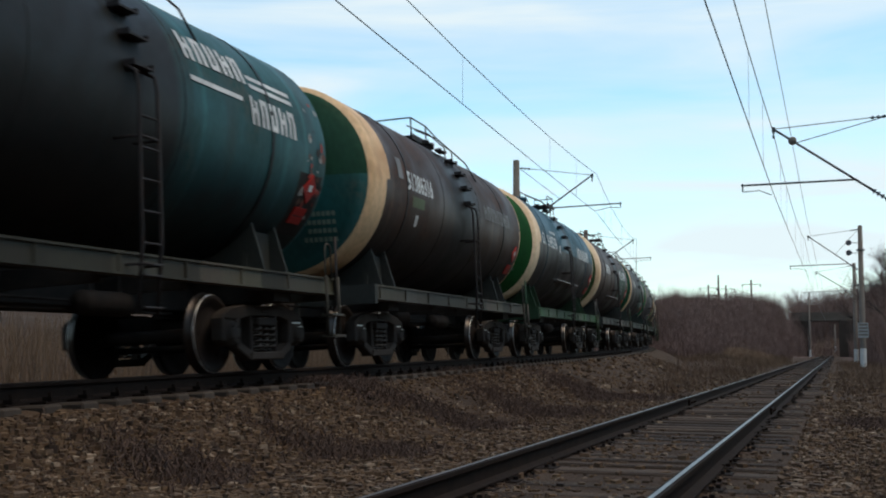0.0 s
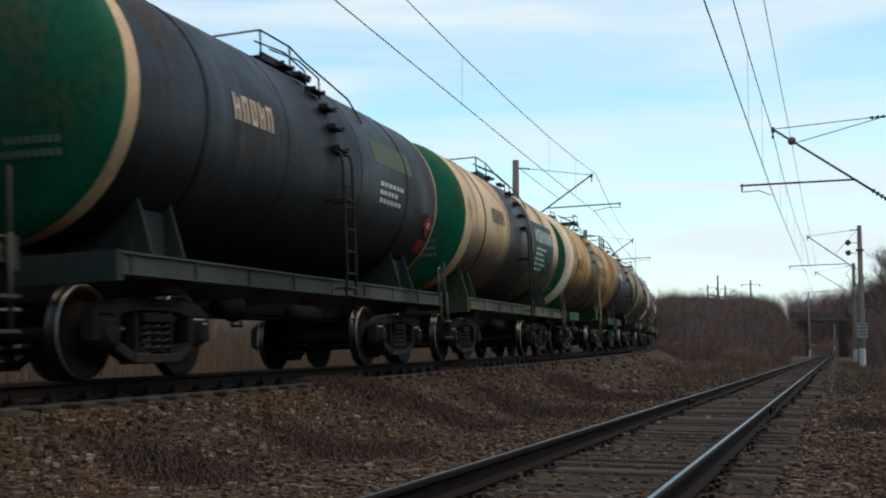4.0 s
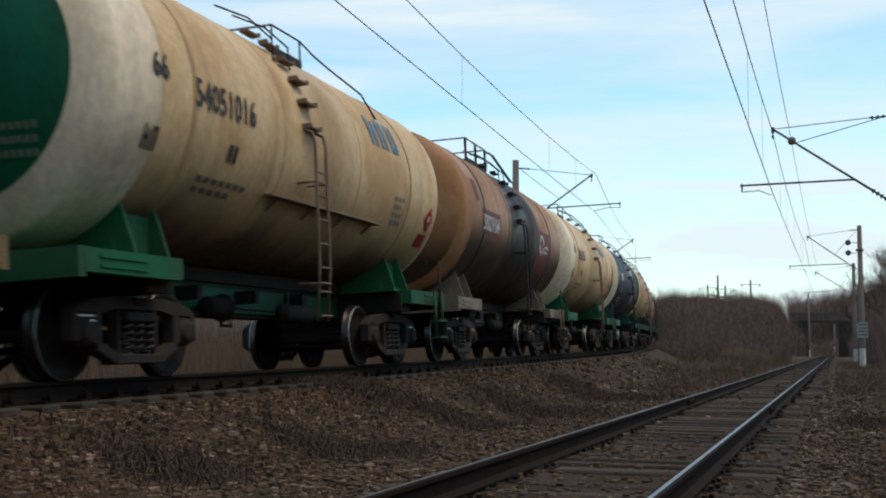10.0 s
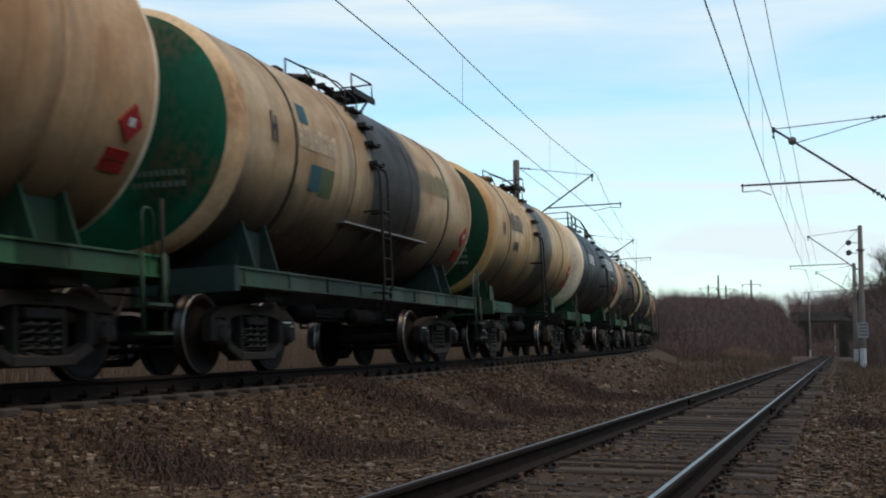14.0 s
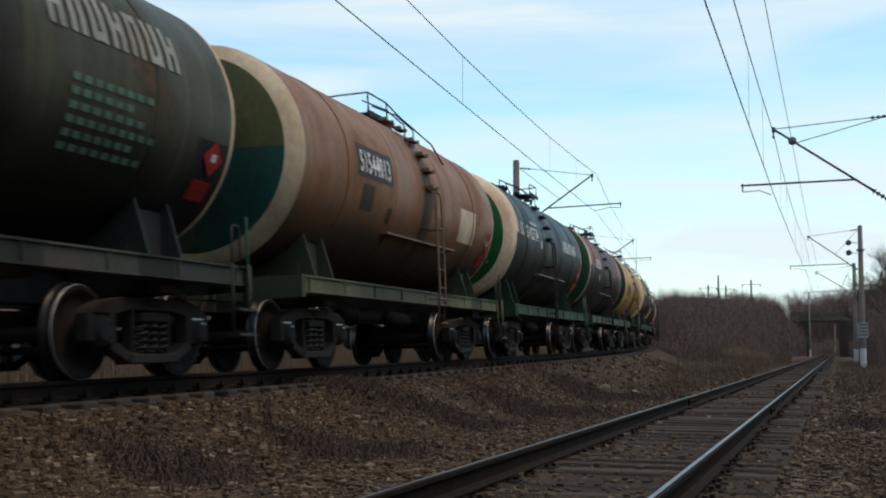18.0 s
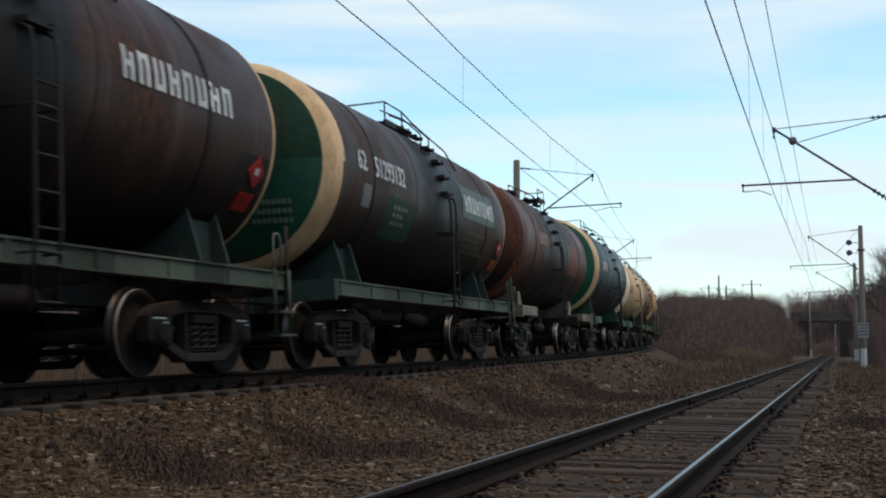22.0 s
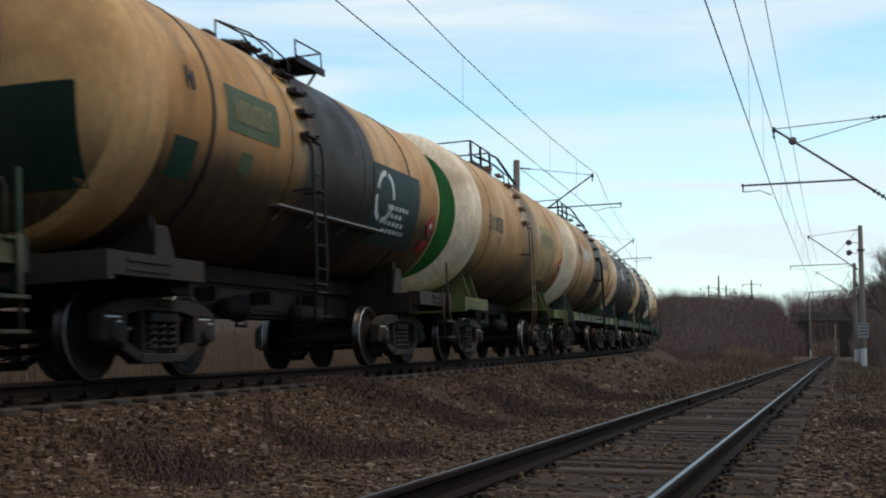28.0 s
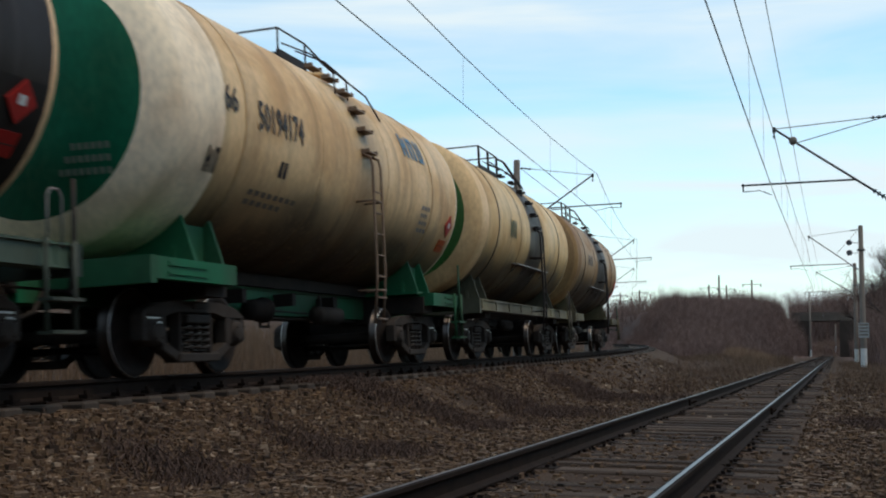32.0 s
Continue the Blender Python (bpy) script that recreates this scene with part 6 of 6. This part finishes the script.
    25: (BIG, (0.50, 0.335, 0.18), 0, (0.02, 0.12, 0.032), WHITE, 1, (1.0, 0.4), "full", (0.12, 0.17, 0.075), "tall", 0, 0.5, 0.2, INK, [t_("51469005", -3.1, 0.12, 0.36, 1.4), t_("66", -3.95, 0.2, 0.34, 0.4, INK), b_(-2.5, -0.7, 0.25, 0.4, 1, INK), b_(1.9, 0.1, 1.5, 0.5, 5, INK), b_(1.8, 0.75, 1.7, 0.22, 8, TAN), p_(2.6, 3.3, -1.0, -0.6, INK), p_(-1.85, -1.7, -1.1, 0.9, INK)], "tan tank wagon with a black oil stain and pale green frame"),
    26: (SMALL, BROWN, 0, PINE, (0.60, 0.49, 0.36), 1, (0.5, 0.2), "full", (0.06, 0.10, 0.085), "low", 0, 0.4, 0.25, SAND, [t_("51350940"), MARK62, b_(-1.4, 0.02, 0.25, 0.22, 2), p_(1.6, 3.9, -0.1, 0.55, (0.075, 0.10, 0.085)), l_(2.4, 0.15, 1.0, 1), l_(-2.6, 0.46, 0.9, 1), p_(-2.6, -2.1, -0.65, -0.2, MUD)], "black-brown tank wagon with a dark green end and peach ring"),
    27: (SMALL, BLACK, 0, (0.035, 0.045, 0.018), PEACH, 1, (0.4, 0.2), "full", (0.045, 0.10, 0.085), "low", 0, 0.4, 0.2, INK, [t_("50780550", c=(0.55, 0.42, 0.10)), MARK62, b_(-1.45, 0.0, 0.25, 0.24, 2), p_(-2.8, -1.7, -0.85, -0.2, PINE), l_(-2.5, -0.6, 0.7, 3, MOSS), b_(1.9, 0.1, 2.3, 0.34, 8, (0.6, 0.5, 0.28)), l_(2.7, -0.6, 0.9, 4)], "black tank wagon with yellow numbers and a peach ring"),
    28: (BIG, CREAM, 0, JADE, WHITE, 1, (0.4, 0.5, 0.5), "ends", JADE, "low", 0, 0.45, 0.1, BARK, [t_("50194174", -3.1, 0.06, 0.36, 1.3, INK), t_("66", -3.95, 0.15, 0.3, 0.32, INK), b_(-2.4, -0.42, 0.25, 0.2, 2, INK), l_(-3.0, -0.85, 1.5, 2, INK), b_(2.4, 0.6, 1.2, 0.42, 3, SKY), l_(3.2, -0.6, 0.5, 4, GREY), b_(-4.2, -0.6, 0.3, 0.3, 2, INK)], "cream tank wagon with a green end, white ring and green frame"),
    29: (BIG, (0.56, 0.42, 0.22), 0, (0.03, 0.11, 0.025), CREAM, 1, (0.75, 0.6), "full", (0.14, 0.14, 0.08), "tall", 1, 0.5, 0.2, INK, [b_(-2.3, -0.1, 0.7, 0.4, 3, MOSS)], "cream tank wagon with a green end and a black oil band"),
    30: (BIG, (0.30, 0.205, 0.11), 0, (0.25, 0.17, 0.09), (0.25, 0.17, 0.09), 1, (1.2, 0.8), "ends", (0.10, 0.10, 0.07), "tall", 1, 0.7, 0.4, INK, [b_(-2.8, 0.0, 1.2, 0.33, 8, INK)], "dirty ochre tank wagon at the tail of the train"),
}
# how high mud and painted shade reach on the tanks, from their middle
MUD_SHADE = {-5: -0.45, -4: -0.55, -2: -0.5, 1: -1.1, 2: -0.3, 3: -1.05, 5: -1.1, 6: -0.7, 7: -0.7, 9: -0.2, 18: -0.5, 10: -0.6, 11: -0.8, 14: -1.15, 19: -1.1, 20: -0.7, 21: -0.9, 22: -0.7,
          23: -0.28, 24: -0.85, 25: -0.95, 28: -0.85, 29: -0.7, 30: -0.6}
# the end's painted disc (radius) and how far from the middle its ring ends on the upper and lower barrel
RINGS = {-10: (1.42, 4.14, 4.30), -9: (1.42, 4.12, 4.35), -8: (1.36, 4.52, 4.58), -7: (1.497, 4.24, 4.24), -6: (1.497, 4.72, 4.72), -3: (1.24, 4.9, 4.9), -2: (1.497, 4.40, 4.40),
         -1: (1.22, 4.66, 4.66), 0: (1.38, 4.62, 4.62), 1: (1.18, 4.10, 4.10), 3: (1.18, 4.06, 4.06), 4: (1.36, 4.42, 4.42), 5: (1.48, 4.56, 4.56), 6: (1.40, 4.50, 4.50), 8: (1.40, 4.3, 4.3),
         10: (1.44, 4.20, 4.20), 11: (1.30, 4.92, 4.92), 12: (1.30, 4.16, 4.42), 13: (1.497, 4.30, 4.60, 4.72), 15: (1.36, 4.26, 4.32), 16: (1.36, 4.52, 4.60), 18: (1.42, 4.56, 4.56),
         19: (1.30, 4.2, 4.2), 20: (1.12, 4.99, 4.99), 24: (1.22, 4.35, 4.35), 25: (1.18, 4.6, 4.6), 26: (1.22, 4.78, 4.86), 27: (1.28, 4.62, 4.72), 28: (1.18, 4.10, 4.10), 29: (1.2, 4.5, 4.5)}
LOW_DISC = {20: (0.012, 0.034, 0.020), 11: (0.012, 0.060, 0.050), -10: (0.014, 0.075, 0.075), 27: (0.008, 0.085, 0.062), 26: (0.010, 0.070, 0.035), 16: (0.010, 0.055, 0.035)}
# painted shapes on the dished ends: across, up, colour
DOME = {0: [(-0.45, 0.75, -0.95, -0.05, PINE)], -2: [(-0.75, -0.05, -0.25, 0.2, BRICK), (-0.65, -0.15, -0.17, 0.12, MOSS)], 23: [(-1.05, 0.0, -1.05, 0.0, (0.008, 0.030, 0.018))], 9: [(-0.9, 0.9, -0.2, 0.12, MOSS)]}
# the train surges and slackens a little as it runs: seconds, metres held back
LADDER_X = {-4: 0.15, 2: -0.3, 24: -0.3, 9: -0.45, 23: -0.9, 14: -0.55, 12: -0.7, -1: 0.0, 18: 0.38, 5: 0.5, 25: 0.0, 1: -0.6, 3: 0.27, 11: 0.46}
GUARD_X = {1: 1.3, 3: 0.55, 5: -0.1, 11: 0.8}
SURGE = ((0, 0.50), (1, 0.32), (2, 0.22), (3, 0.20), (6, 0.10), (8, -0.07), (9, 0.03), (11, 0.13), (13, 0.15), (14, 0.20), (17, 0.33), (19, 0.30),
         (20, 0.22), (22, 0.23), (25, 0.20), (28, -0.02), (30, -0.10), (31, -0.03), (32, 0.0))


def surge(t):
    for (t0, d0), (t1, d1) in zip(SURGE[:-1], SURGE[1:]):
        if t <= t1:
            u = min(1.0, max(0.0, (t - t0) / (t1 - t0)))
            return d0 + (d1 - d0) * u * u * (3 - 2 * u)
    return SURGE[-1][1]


TRAIN = {}
# bare steel of the wheel edges, also used for painted bearing cover glints
bare_glint_steel = grain("bare_steel_and_glint", (0.55, 0.53, 0.50), (0.2, 0.18, 0.16), rough=0.45, metal=0.6, scale=14, fine=90, bump=0.05, depth=0.001)
red_paint, orange_paint = plain_paint(RED, 0.45), plain_paint((0.42, 0.075, 0.015), 0.45)


def marking(name, kind, args, top, layer=0, ahead=0.0):
    """One painted mark, laid on the tank's side."""
    bm, lift = bmesh.new(), 0.012
    c = args[-1]
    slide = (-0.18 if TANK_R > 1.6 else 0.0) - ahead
    if kind == "text":
        bm.free()
        bm, lift = glyphs(*args[:-1]), 0.014
    elif kind == "blocks":
        words(bm, *args[:-1])
    elif kind == "panel":
        patch(bm, *args[:-1])
        lift = 0.003 + 0.0015 * min(layer, 5)
    elif kind == "lines":
        x, z, n, rows = args[:-1]
        for i in range(rows):
            k = 0.7 + 0.3 * ((i * 7 + 3) % 5) / 4
            words(bm, x, z + (rows - 1 - i) * 0.13, n * k, 0.07, max(3, int(n * k / 0.16)))
    elif kind == "ring":
        ring_logo(bm, *args[:-1])
    bmesh.ops.translate(bm, vec=(slide, 0, 0), verts=bm.verts)
    if kind == "panel":
        bmesh.ops.remove_doubles(bm, verts=bm.verts, dist=0.001)
    wrap(bm, TANK_R + lift)
    for f in bm.faces:
        f.smooth = True
    if kind == "lines" and c is INK:
        c = (0.15, 0.115, 0.085)
    ob = part(name, bm, plain_paint(c, 0.55), top)
    if kind in ("lines", "blocks"):
        tagged(ob, kind="stuff")


def tank_wagon(w, size, body, lower, disc, ring, wide, oil, kind, sill, guard, ledge, dirt, rust, steps_paint, marks, label):
    global TANK_R, TANK_Z, TANK_E
    TANK_R, TANK_Z, TANK_E = size
    tag = "b" if size is BIG else ("s" if size is SMALL else "t")
    top = new("tank_wagon")
    # tanks without their own height get the painted low shade at -0.75
    paint = tank_paint(body, OIL, oil[0], dirt, rust, w + 12, shift=oil[1], cover=oil[2] if len(oil) > 2 else 0.96, mud_shade=MUD_SHADE.get(w, -0.75))
    end_paint = tank_paint(disc, OIL, 0, dirt, 0.85 if w == 0 else rust * 0.8, w + 110, gloss=0.5, mud_shade=-0.7 if w in (2, 9, 17, 20, 22, 23) else None)
    ring_paint = tank_paint(ring, OIL, 0, 0.08 + dirt * 0.45, min(0.8, rust * 1.2), w + 160, gloss=0.5)
    below = tank_paint(lower, OIL, 0, dirt * 0.5, rust * 0.5, w + 60) if lower else paint
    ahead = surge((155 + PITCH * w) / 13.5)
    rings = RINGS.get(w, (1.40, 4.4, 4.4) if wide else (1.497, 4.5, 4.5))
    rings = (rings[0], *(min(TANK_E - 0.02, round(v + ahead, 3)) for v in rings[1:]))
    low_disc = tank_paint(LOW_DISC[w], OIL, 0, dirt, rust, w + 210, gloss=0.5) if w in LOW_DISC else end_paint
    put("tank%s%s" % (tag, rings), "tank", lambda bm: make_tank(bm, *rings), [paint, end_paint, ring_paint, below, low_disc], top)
    strap = 3.42 if size is SMALL else 3.57
    for x in (-strap, strap):
        put("strap" + tag, "strap", make_strap, paint, top, m=pose(x, 0, 0))
    for x in (-1.3, 1.3):
        put("seam" + tag, "weld_seam", make_seam, paint, top, m=pose(x, 0, 0))
    sp = sill_paint(tuple(c * (0.8 if kind == "full" else 0.95) for c in sill), kind == "full")
    dp = plain_paint(tuple(0.012 + c * 0.35 for c in sill), 0.7) if kind == "full" or max(sill) < 0.07 else sp
    lp = plain_paint(steps_paint, 0.6) if steps_paint is not INK else steel_ladder
    for x, r in ((-3.9, 0), (3.9, 180)):
        if kind == "full" or size is BIG:
            put("saddle" + tag, "saddle", make_saddle, dp, top, m=pose(x, 0, 0, 0, 0, r))
        else:
            put("slim" + tag, "saddle", make_slim_saddle, sp, top, m=pose(x, 0, 0, 0, 0, r))
    put("centre_sill", "centre_sill", make_centre_sill, sp if kind == "ends" else steel_dark, top)
    put("tank_support" + tag, "tank_support", make_tank_support, steel_dark, top)
    for x in (-3.9, 3.9):
        put("bolster_beam", "bolster_beam", make_bolster_beam, steel_dark, top, m=pose(x, 0, 0))
    for x in (-1.6, 0.0, 1.6):
        put("cross_beam", "cross_beam", make_cross_beam, steel_dark, top, m=pose(x, 0, 0) @ Matrix.Diagonal((1, 0.42 if kind == "ends" else 1, 1, 1)))
    if kind == "ends":
        put("end_frame", "end_frame", make_end_frame, sp, top, m=pose(-3.42, 0, 0))
        put("end_frame", "end_frame", make_end_frame, sp, top, m=pose(3.42, 0, 0, 0, 0, 180))
    else:
        put("side_sill", "side_sill", make_side_sill, sp, top, m=pose(0, -1.46, 0))
        put("side_sill", "side_sill", make_side_sill, sp, top, m=pose(0, 1.46, 0, 0, 0, 180))
        put("end_beam", "end_beam", make_end_beam, dp, top, m=pose(-5.26, 0, 0))
        put("end_beam", "end_beam", make_end_beam, dp, top, m=pose(5.26, 0, 0, 0, 0, 180))
    put("coupler", "coupler", make_coupler, steel_dark, top, m=pose(-5.42, 0, 0))
    put("coupler", "coupler", make_coupler, steel_dark, top, m=pose(5.42, 0, 0, 0, 0, 180))
    sets = []
    for bx in (-3.9, 3.9):
        put("bolster", "bolster", make_bolster, steel_dark, top, m=pose(bx, 0, 0))
        for y, r in ((-1.0, 0), (1.0, 180)):
            fr = put("side_frame", "side_frame", make_side_frame, steel_cast, top, m=pose(bx, y, 0, 0, 0, r))
            for x in (-0.19, 0.0, 0.19):
                put("spring", "spring", make_spring, steel_spring, fr, m=pose(x, -0.06, 0))
            for x in (-0.925, 0.925):
                put("axle_box", "axle_box", make_axle_box, steel_cast, fr, m=pose(x, 0, 0.475))
                if y < 0 and (w * 5 + int(x + 2) + int(bx > 0)) % 3 != 1:
                    put("bright_edge", "bright_edge", make_edge_glint, bare_glint_steel, fr, "pale painted glint on the edge of the bearing cover", m=pose(x, 0, 0.475))
        for x in (-0.925, 0.925):
            ws = put("axle", "wheelset", make_axle, steel_wheel, top, m=pose(bx + x, 0, 0.475))
            put("wheel", "wheel", make_wheel, [steel_wheel, steel_tread, bare_glint_steel], ws, m=pose(0, -0.795, 0))
            put("wheel", "wheel", make_wheel, [steel_wheel, steel_tread, bare_glint_steel], ws, m=pose(0, 0.795, 0, 0, 0, 180))
            sets.append(ws)
    lx = LADDER_X.get(w, -0.55 if guard == "loop" else 0.3)
    for x, r in ((lx, 0), (-lx, 180)):
        put_ladder(tag, lp, top, pose(x, 0, 0, 0, 0, r))
    if guard == "loop":
        put("side_platform" + tag, "platform", make_side_platform, steel_ladder, top, m=pose(0.6, 0, 0))
        put("side_guard" + tag, "guard_rail", make_side_guard, steel_ladder, top, m=pose(0.6, 0, 0))
        for x, y in ((-0.2, -0.42), (0.1, 0.42)):
            put("hoop" + tag, "hand_hoop", make_hoop, steel_ladder, top, m=pose(x, y, 0))
        for x in (-0.9, -0.35, 0.15):
            put("valve" + tag, "valve", make_valve, steel_ladder, top, m=pose(x, -0.1, 0))
    else:
        if guard == "low":
            gx = GUARD_X.get(w, 0.6 if size is SMALL else 0.3)
            put("short_platform" + tag, "platform", make_short_platform, steel_ladder, top, m=pose(gx, 0, 0))
            for y in (-0.52, 0.52):
                put("guard_hoop" + tag, "guard_rail", make_guard_hoop, steel_ladder, top, m=pose(gx, y, 0))
            put("guard_bar" + tag, "guard_bar", make_guard_bar, steel_ladder, top, m=pose(gx - 0.5, 0, 0))
            put("long_rail" + tag, "hand_rail", make_long_rail, steel_ladder, top, m=pose(gx, 0, 0))
        else:
            put("platform" + tag, "platform", make_platform, steel_ladder, top, m=pose(0.42, 0, 0))
            for y in (-0.52, 0.52):
                put("tall_side" + tag, "guard_rail", make_tall_side, steel_ladder, top, m=pose(0.42, y, 0))
            for x in (-0.95, 0.95):
                put("tall_bar" + tag, "guard_bar", make_tall_bar, steel_ladder, top, m=pose(0.42 + x, 0, 0))
            put("tall_steps" + tag, "guard_steps", make_tall_steps, steel_ladder, top, m=pose(0.42, 0, 0))
        put("valve" + tag, "valve", make_valve, steel_ladder, top, m=pose(1.75, 0, 0))
    for x in (lx - 0.25, lx + 0.25):
        put("hand_rail" + tag, "hand_rail", make_hand_rail, steel_ladder, top, m=pose(x, 0, 0))
    put("hatch" + tag, "hatch", make_hatch, paint, top, m=pose(0.0 if guard == "loop" else 2.1, 0, 0))
    if ledge:
        put("ledge" + tag, "ledge", make_shelf, lp if steps_paint is not INK else plain_paint(GREY, 0.6), top)
    for x, r in ((4.95, 0), (-4.95, 180)):
        put("steps", "steps", make_steps, sp, top, m=pose(x, 0, 0, 0, 0, r))
        if kind == "full":
            put("grab", "grab_rail", make_grab, sp if w % 3 else plain_paint(GREY, 0.6), top, m=pose(x - 0.12, 0, 0, 0, 0, r))
        put("lever_post", "lever_post", make_lever_post, steel_ladder if w % 2 else plain_paint(PINE, 0.6), top, m=pose(5.2 if r == 0 else -5.2, 0, 0, 0, 0, r))
    if w not in (-5, -4, 2, 17, 21, 22, 29):
        if max(body) < 0.13 or w in (-2, 20):
            marking("soot_patch", "panel", (TANK_E - 0.85 + 0.1 * (w % 3), TANK_E - 0.06, -1.15, -0.25, OIL), top)
        x = TANK_E - 0.38
        a = -0.55 / TANK_R
        turn = pose(x, -(TANK_R + 0.012) * math.cos(a), TANK_Z + TANK_R * math.sin(a), math.degrees(-a))
        put("placard", "hazard_sign", make_placard, [red_paint, plain_paint(CHALK, 0.5)], top, "red hazard diamond", turn)
        a = -0.94 / TANK_R
        turn = pose(x - 0.05, -(TANK_R + 0.012) * math.cos(a), TANK_Z + TANK_R * math.sin(a), math.degrees(-a))
        put("plate", "hazard_plate", make_plate, [red_paint if w % 4 else orange_paint, plain_paint(INK, 0.5)], top, "faded red hazard plate", turn)
    if w in (-11, -3, -1, 4, 11):
        # torn stickers and flaked paint at the trailing rim
        r = random.Random(w + 40)
        bm = bmesh.new()
        for i in range(46):
            x, z, a = r.uniform(TANK_E - 0.62, TANK_E - 0.05), r.gauss(-0.35, 0.36), r.uniform(0.02, 0.07)
            n = r.randint(4, 6)
            f = bm.faces.new([bm.verts.new((x + a * r.uniform(0.5, 1.4) * math.cos(6.283 * k / n), 0, z + a * r.uniform(0.5, 1.6) * math.sin(6.283 * k / n))) for k in range(n)])
            f.material_index = i % 4
        wrap(bm, TANK_R + 0.010)
        tagged(part("flaked_paint", bm, [plain_paint(c, 0.6) for c in ((0.30, 0.05, 0.035), (0.34, 0.32, 0.29), (0.03, 0.022, 0.018), (0.13, 0.06, 0.04))], top, "torn red and white stickers and flaked paint"), kind="stuff")
    put("reservoir", "air_reservoir", make_reservoir, steel_dark, top, m=pose(1.2, -0.55, 0.80) @ Matrix.Diagonal((0.9, 0.85, 0.85, 1)))
    put("brake_cylinder", "brake_cylinder", make_brake_cylinder, steel_dark, top, m=pose(-1.0, -0.45, 0.84) @ Matrix.Diagonal((0.9, 0.8, 0.8, 1)))
    put("brake_pipe", "brake_pipe", make_brake_pipe, steel_dark, top)
    put("drain", "drain_valve", make_drain, steel_dark, top)
    for y0, y1, z0, z1, c in DOME.get(w, ()):
        bm = bmesh.new()
        dome_patch(bm, y0, y1, z0, z1, 0.004 if c is not MOSS else 0.007)
        part("painted_panel", bm, plain_paint(c, 0.5), top)
    if disc in (GREEN, PINE, JADE):
        bm = bmesh.new()
        for j in range(2 + w % 3):
            for i in range(6 + (j * 5 + w) % 4):
                dome_patch(bm, -0.95 + i * 0.075, -0.95 + i * 0.075 + 0.055, -0.62 - j * 0.13, -0.55 - j * 0.13)
        tagged(part("small_print", bm, plain_paint((0.15, 0.18, 0.13), 0.6), top), kind="stuff")
    for layer, (kind_, *args) in enumerate(marks):
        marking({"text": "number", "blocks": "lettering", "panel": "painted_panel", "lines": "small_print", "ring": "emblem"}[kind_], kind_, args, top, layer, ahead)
    TRAIN[w] = (top, sets)
    return tagged(top, label, "tank wagon", "wagons of the train")


for w, row in WAGONS.items():
    tank_wagon(w, *row)


def way_of_train(t):
    """Metres along the curve of the reference wagon's leading coupler."""
    return 5.95153503e-04 * t ** 3 - 5.00352693e-02 * t ** 2 - 13.4531446 * t + 137.657312 + surge(t)


def motions():
    for w, (top, sets) in TRAIN.items():
        walk(top, [(t, on_curve(way_of_train(t) + PITCH * (w + 0.5))) for t in range(33)])
    first = TRAIN[-11][1]
    for ws in first:
        x = ws.matrix_basis.translation.copy()
        walk(ws, [(k / FPS, pose(*x, 0, math.degrees((way_of_train(k / FPS) - 137.66) / 0.475) % 360, 0)) for k in range(32 * FPS + 1)])
    for w, (top, sets) in TRAIN.items():
        if sets is first:
            continue
        for ws, f in zip(sets, first):
            ws.rotation_mode = "QUATERNION"
            ws.animation_data_create()
            ws.animation_data.action = f.animation_data.action
            ws.animation_data.action_slot = f.animation_data.action_slot

motions()
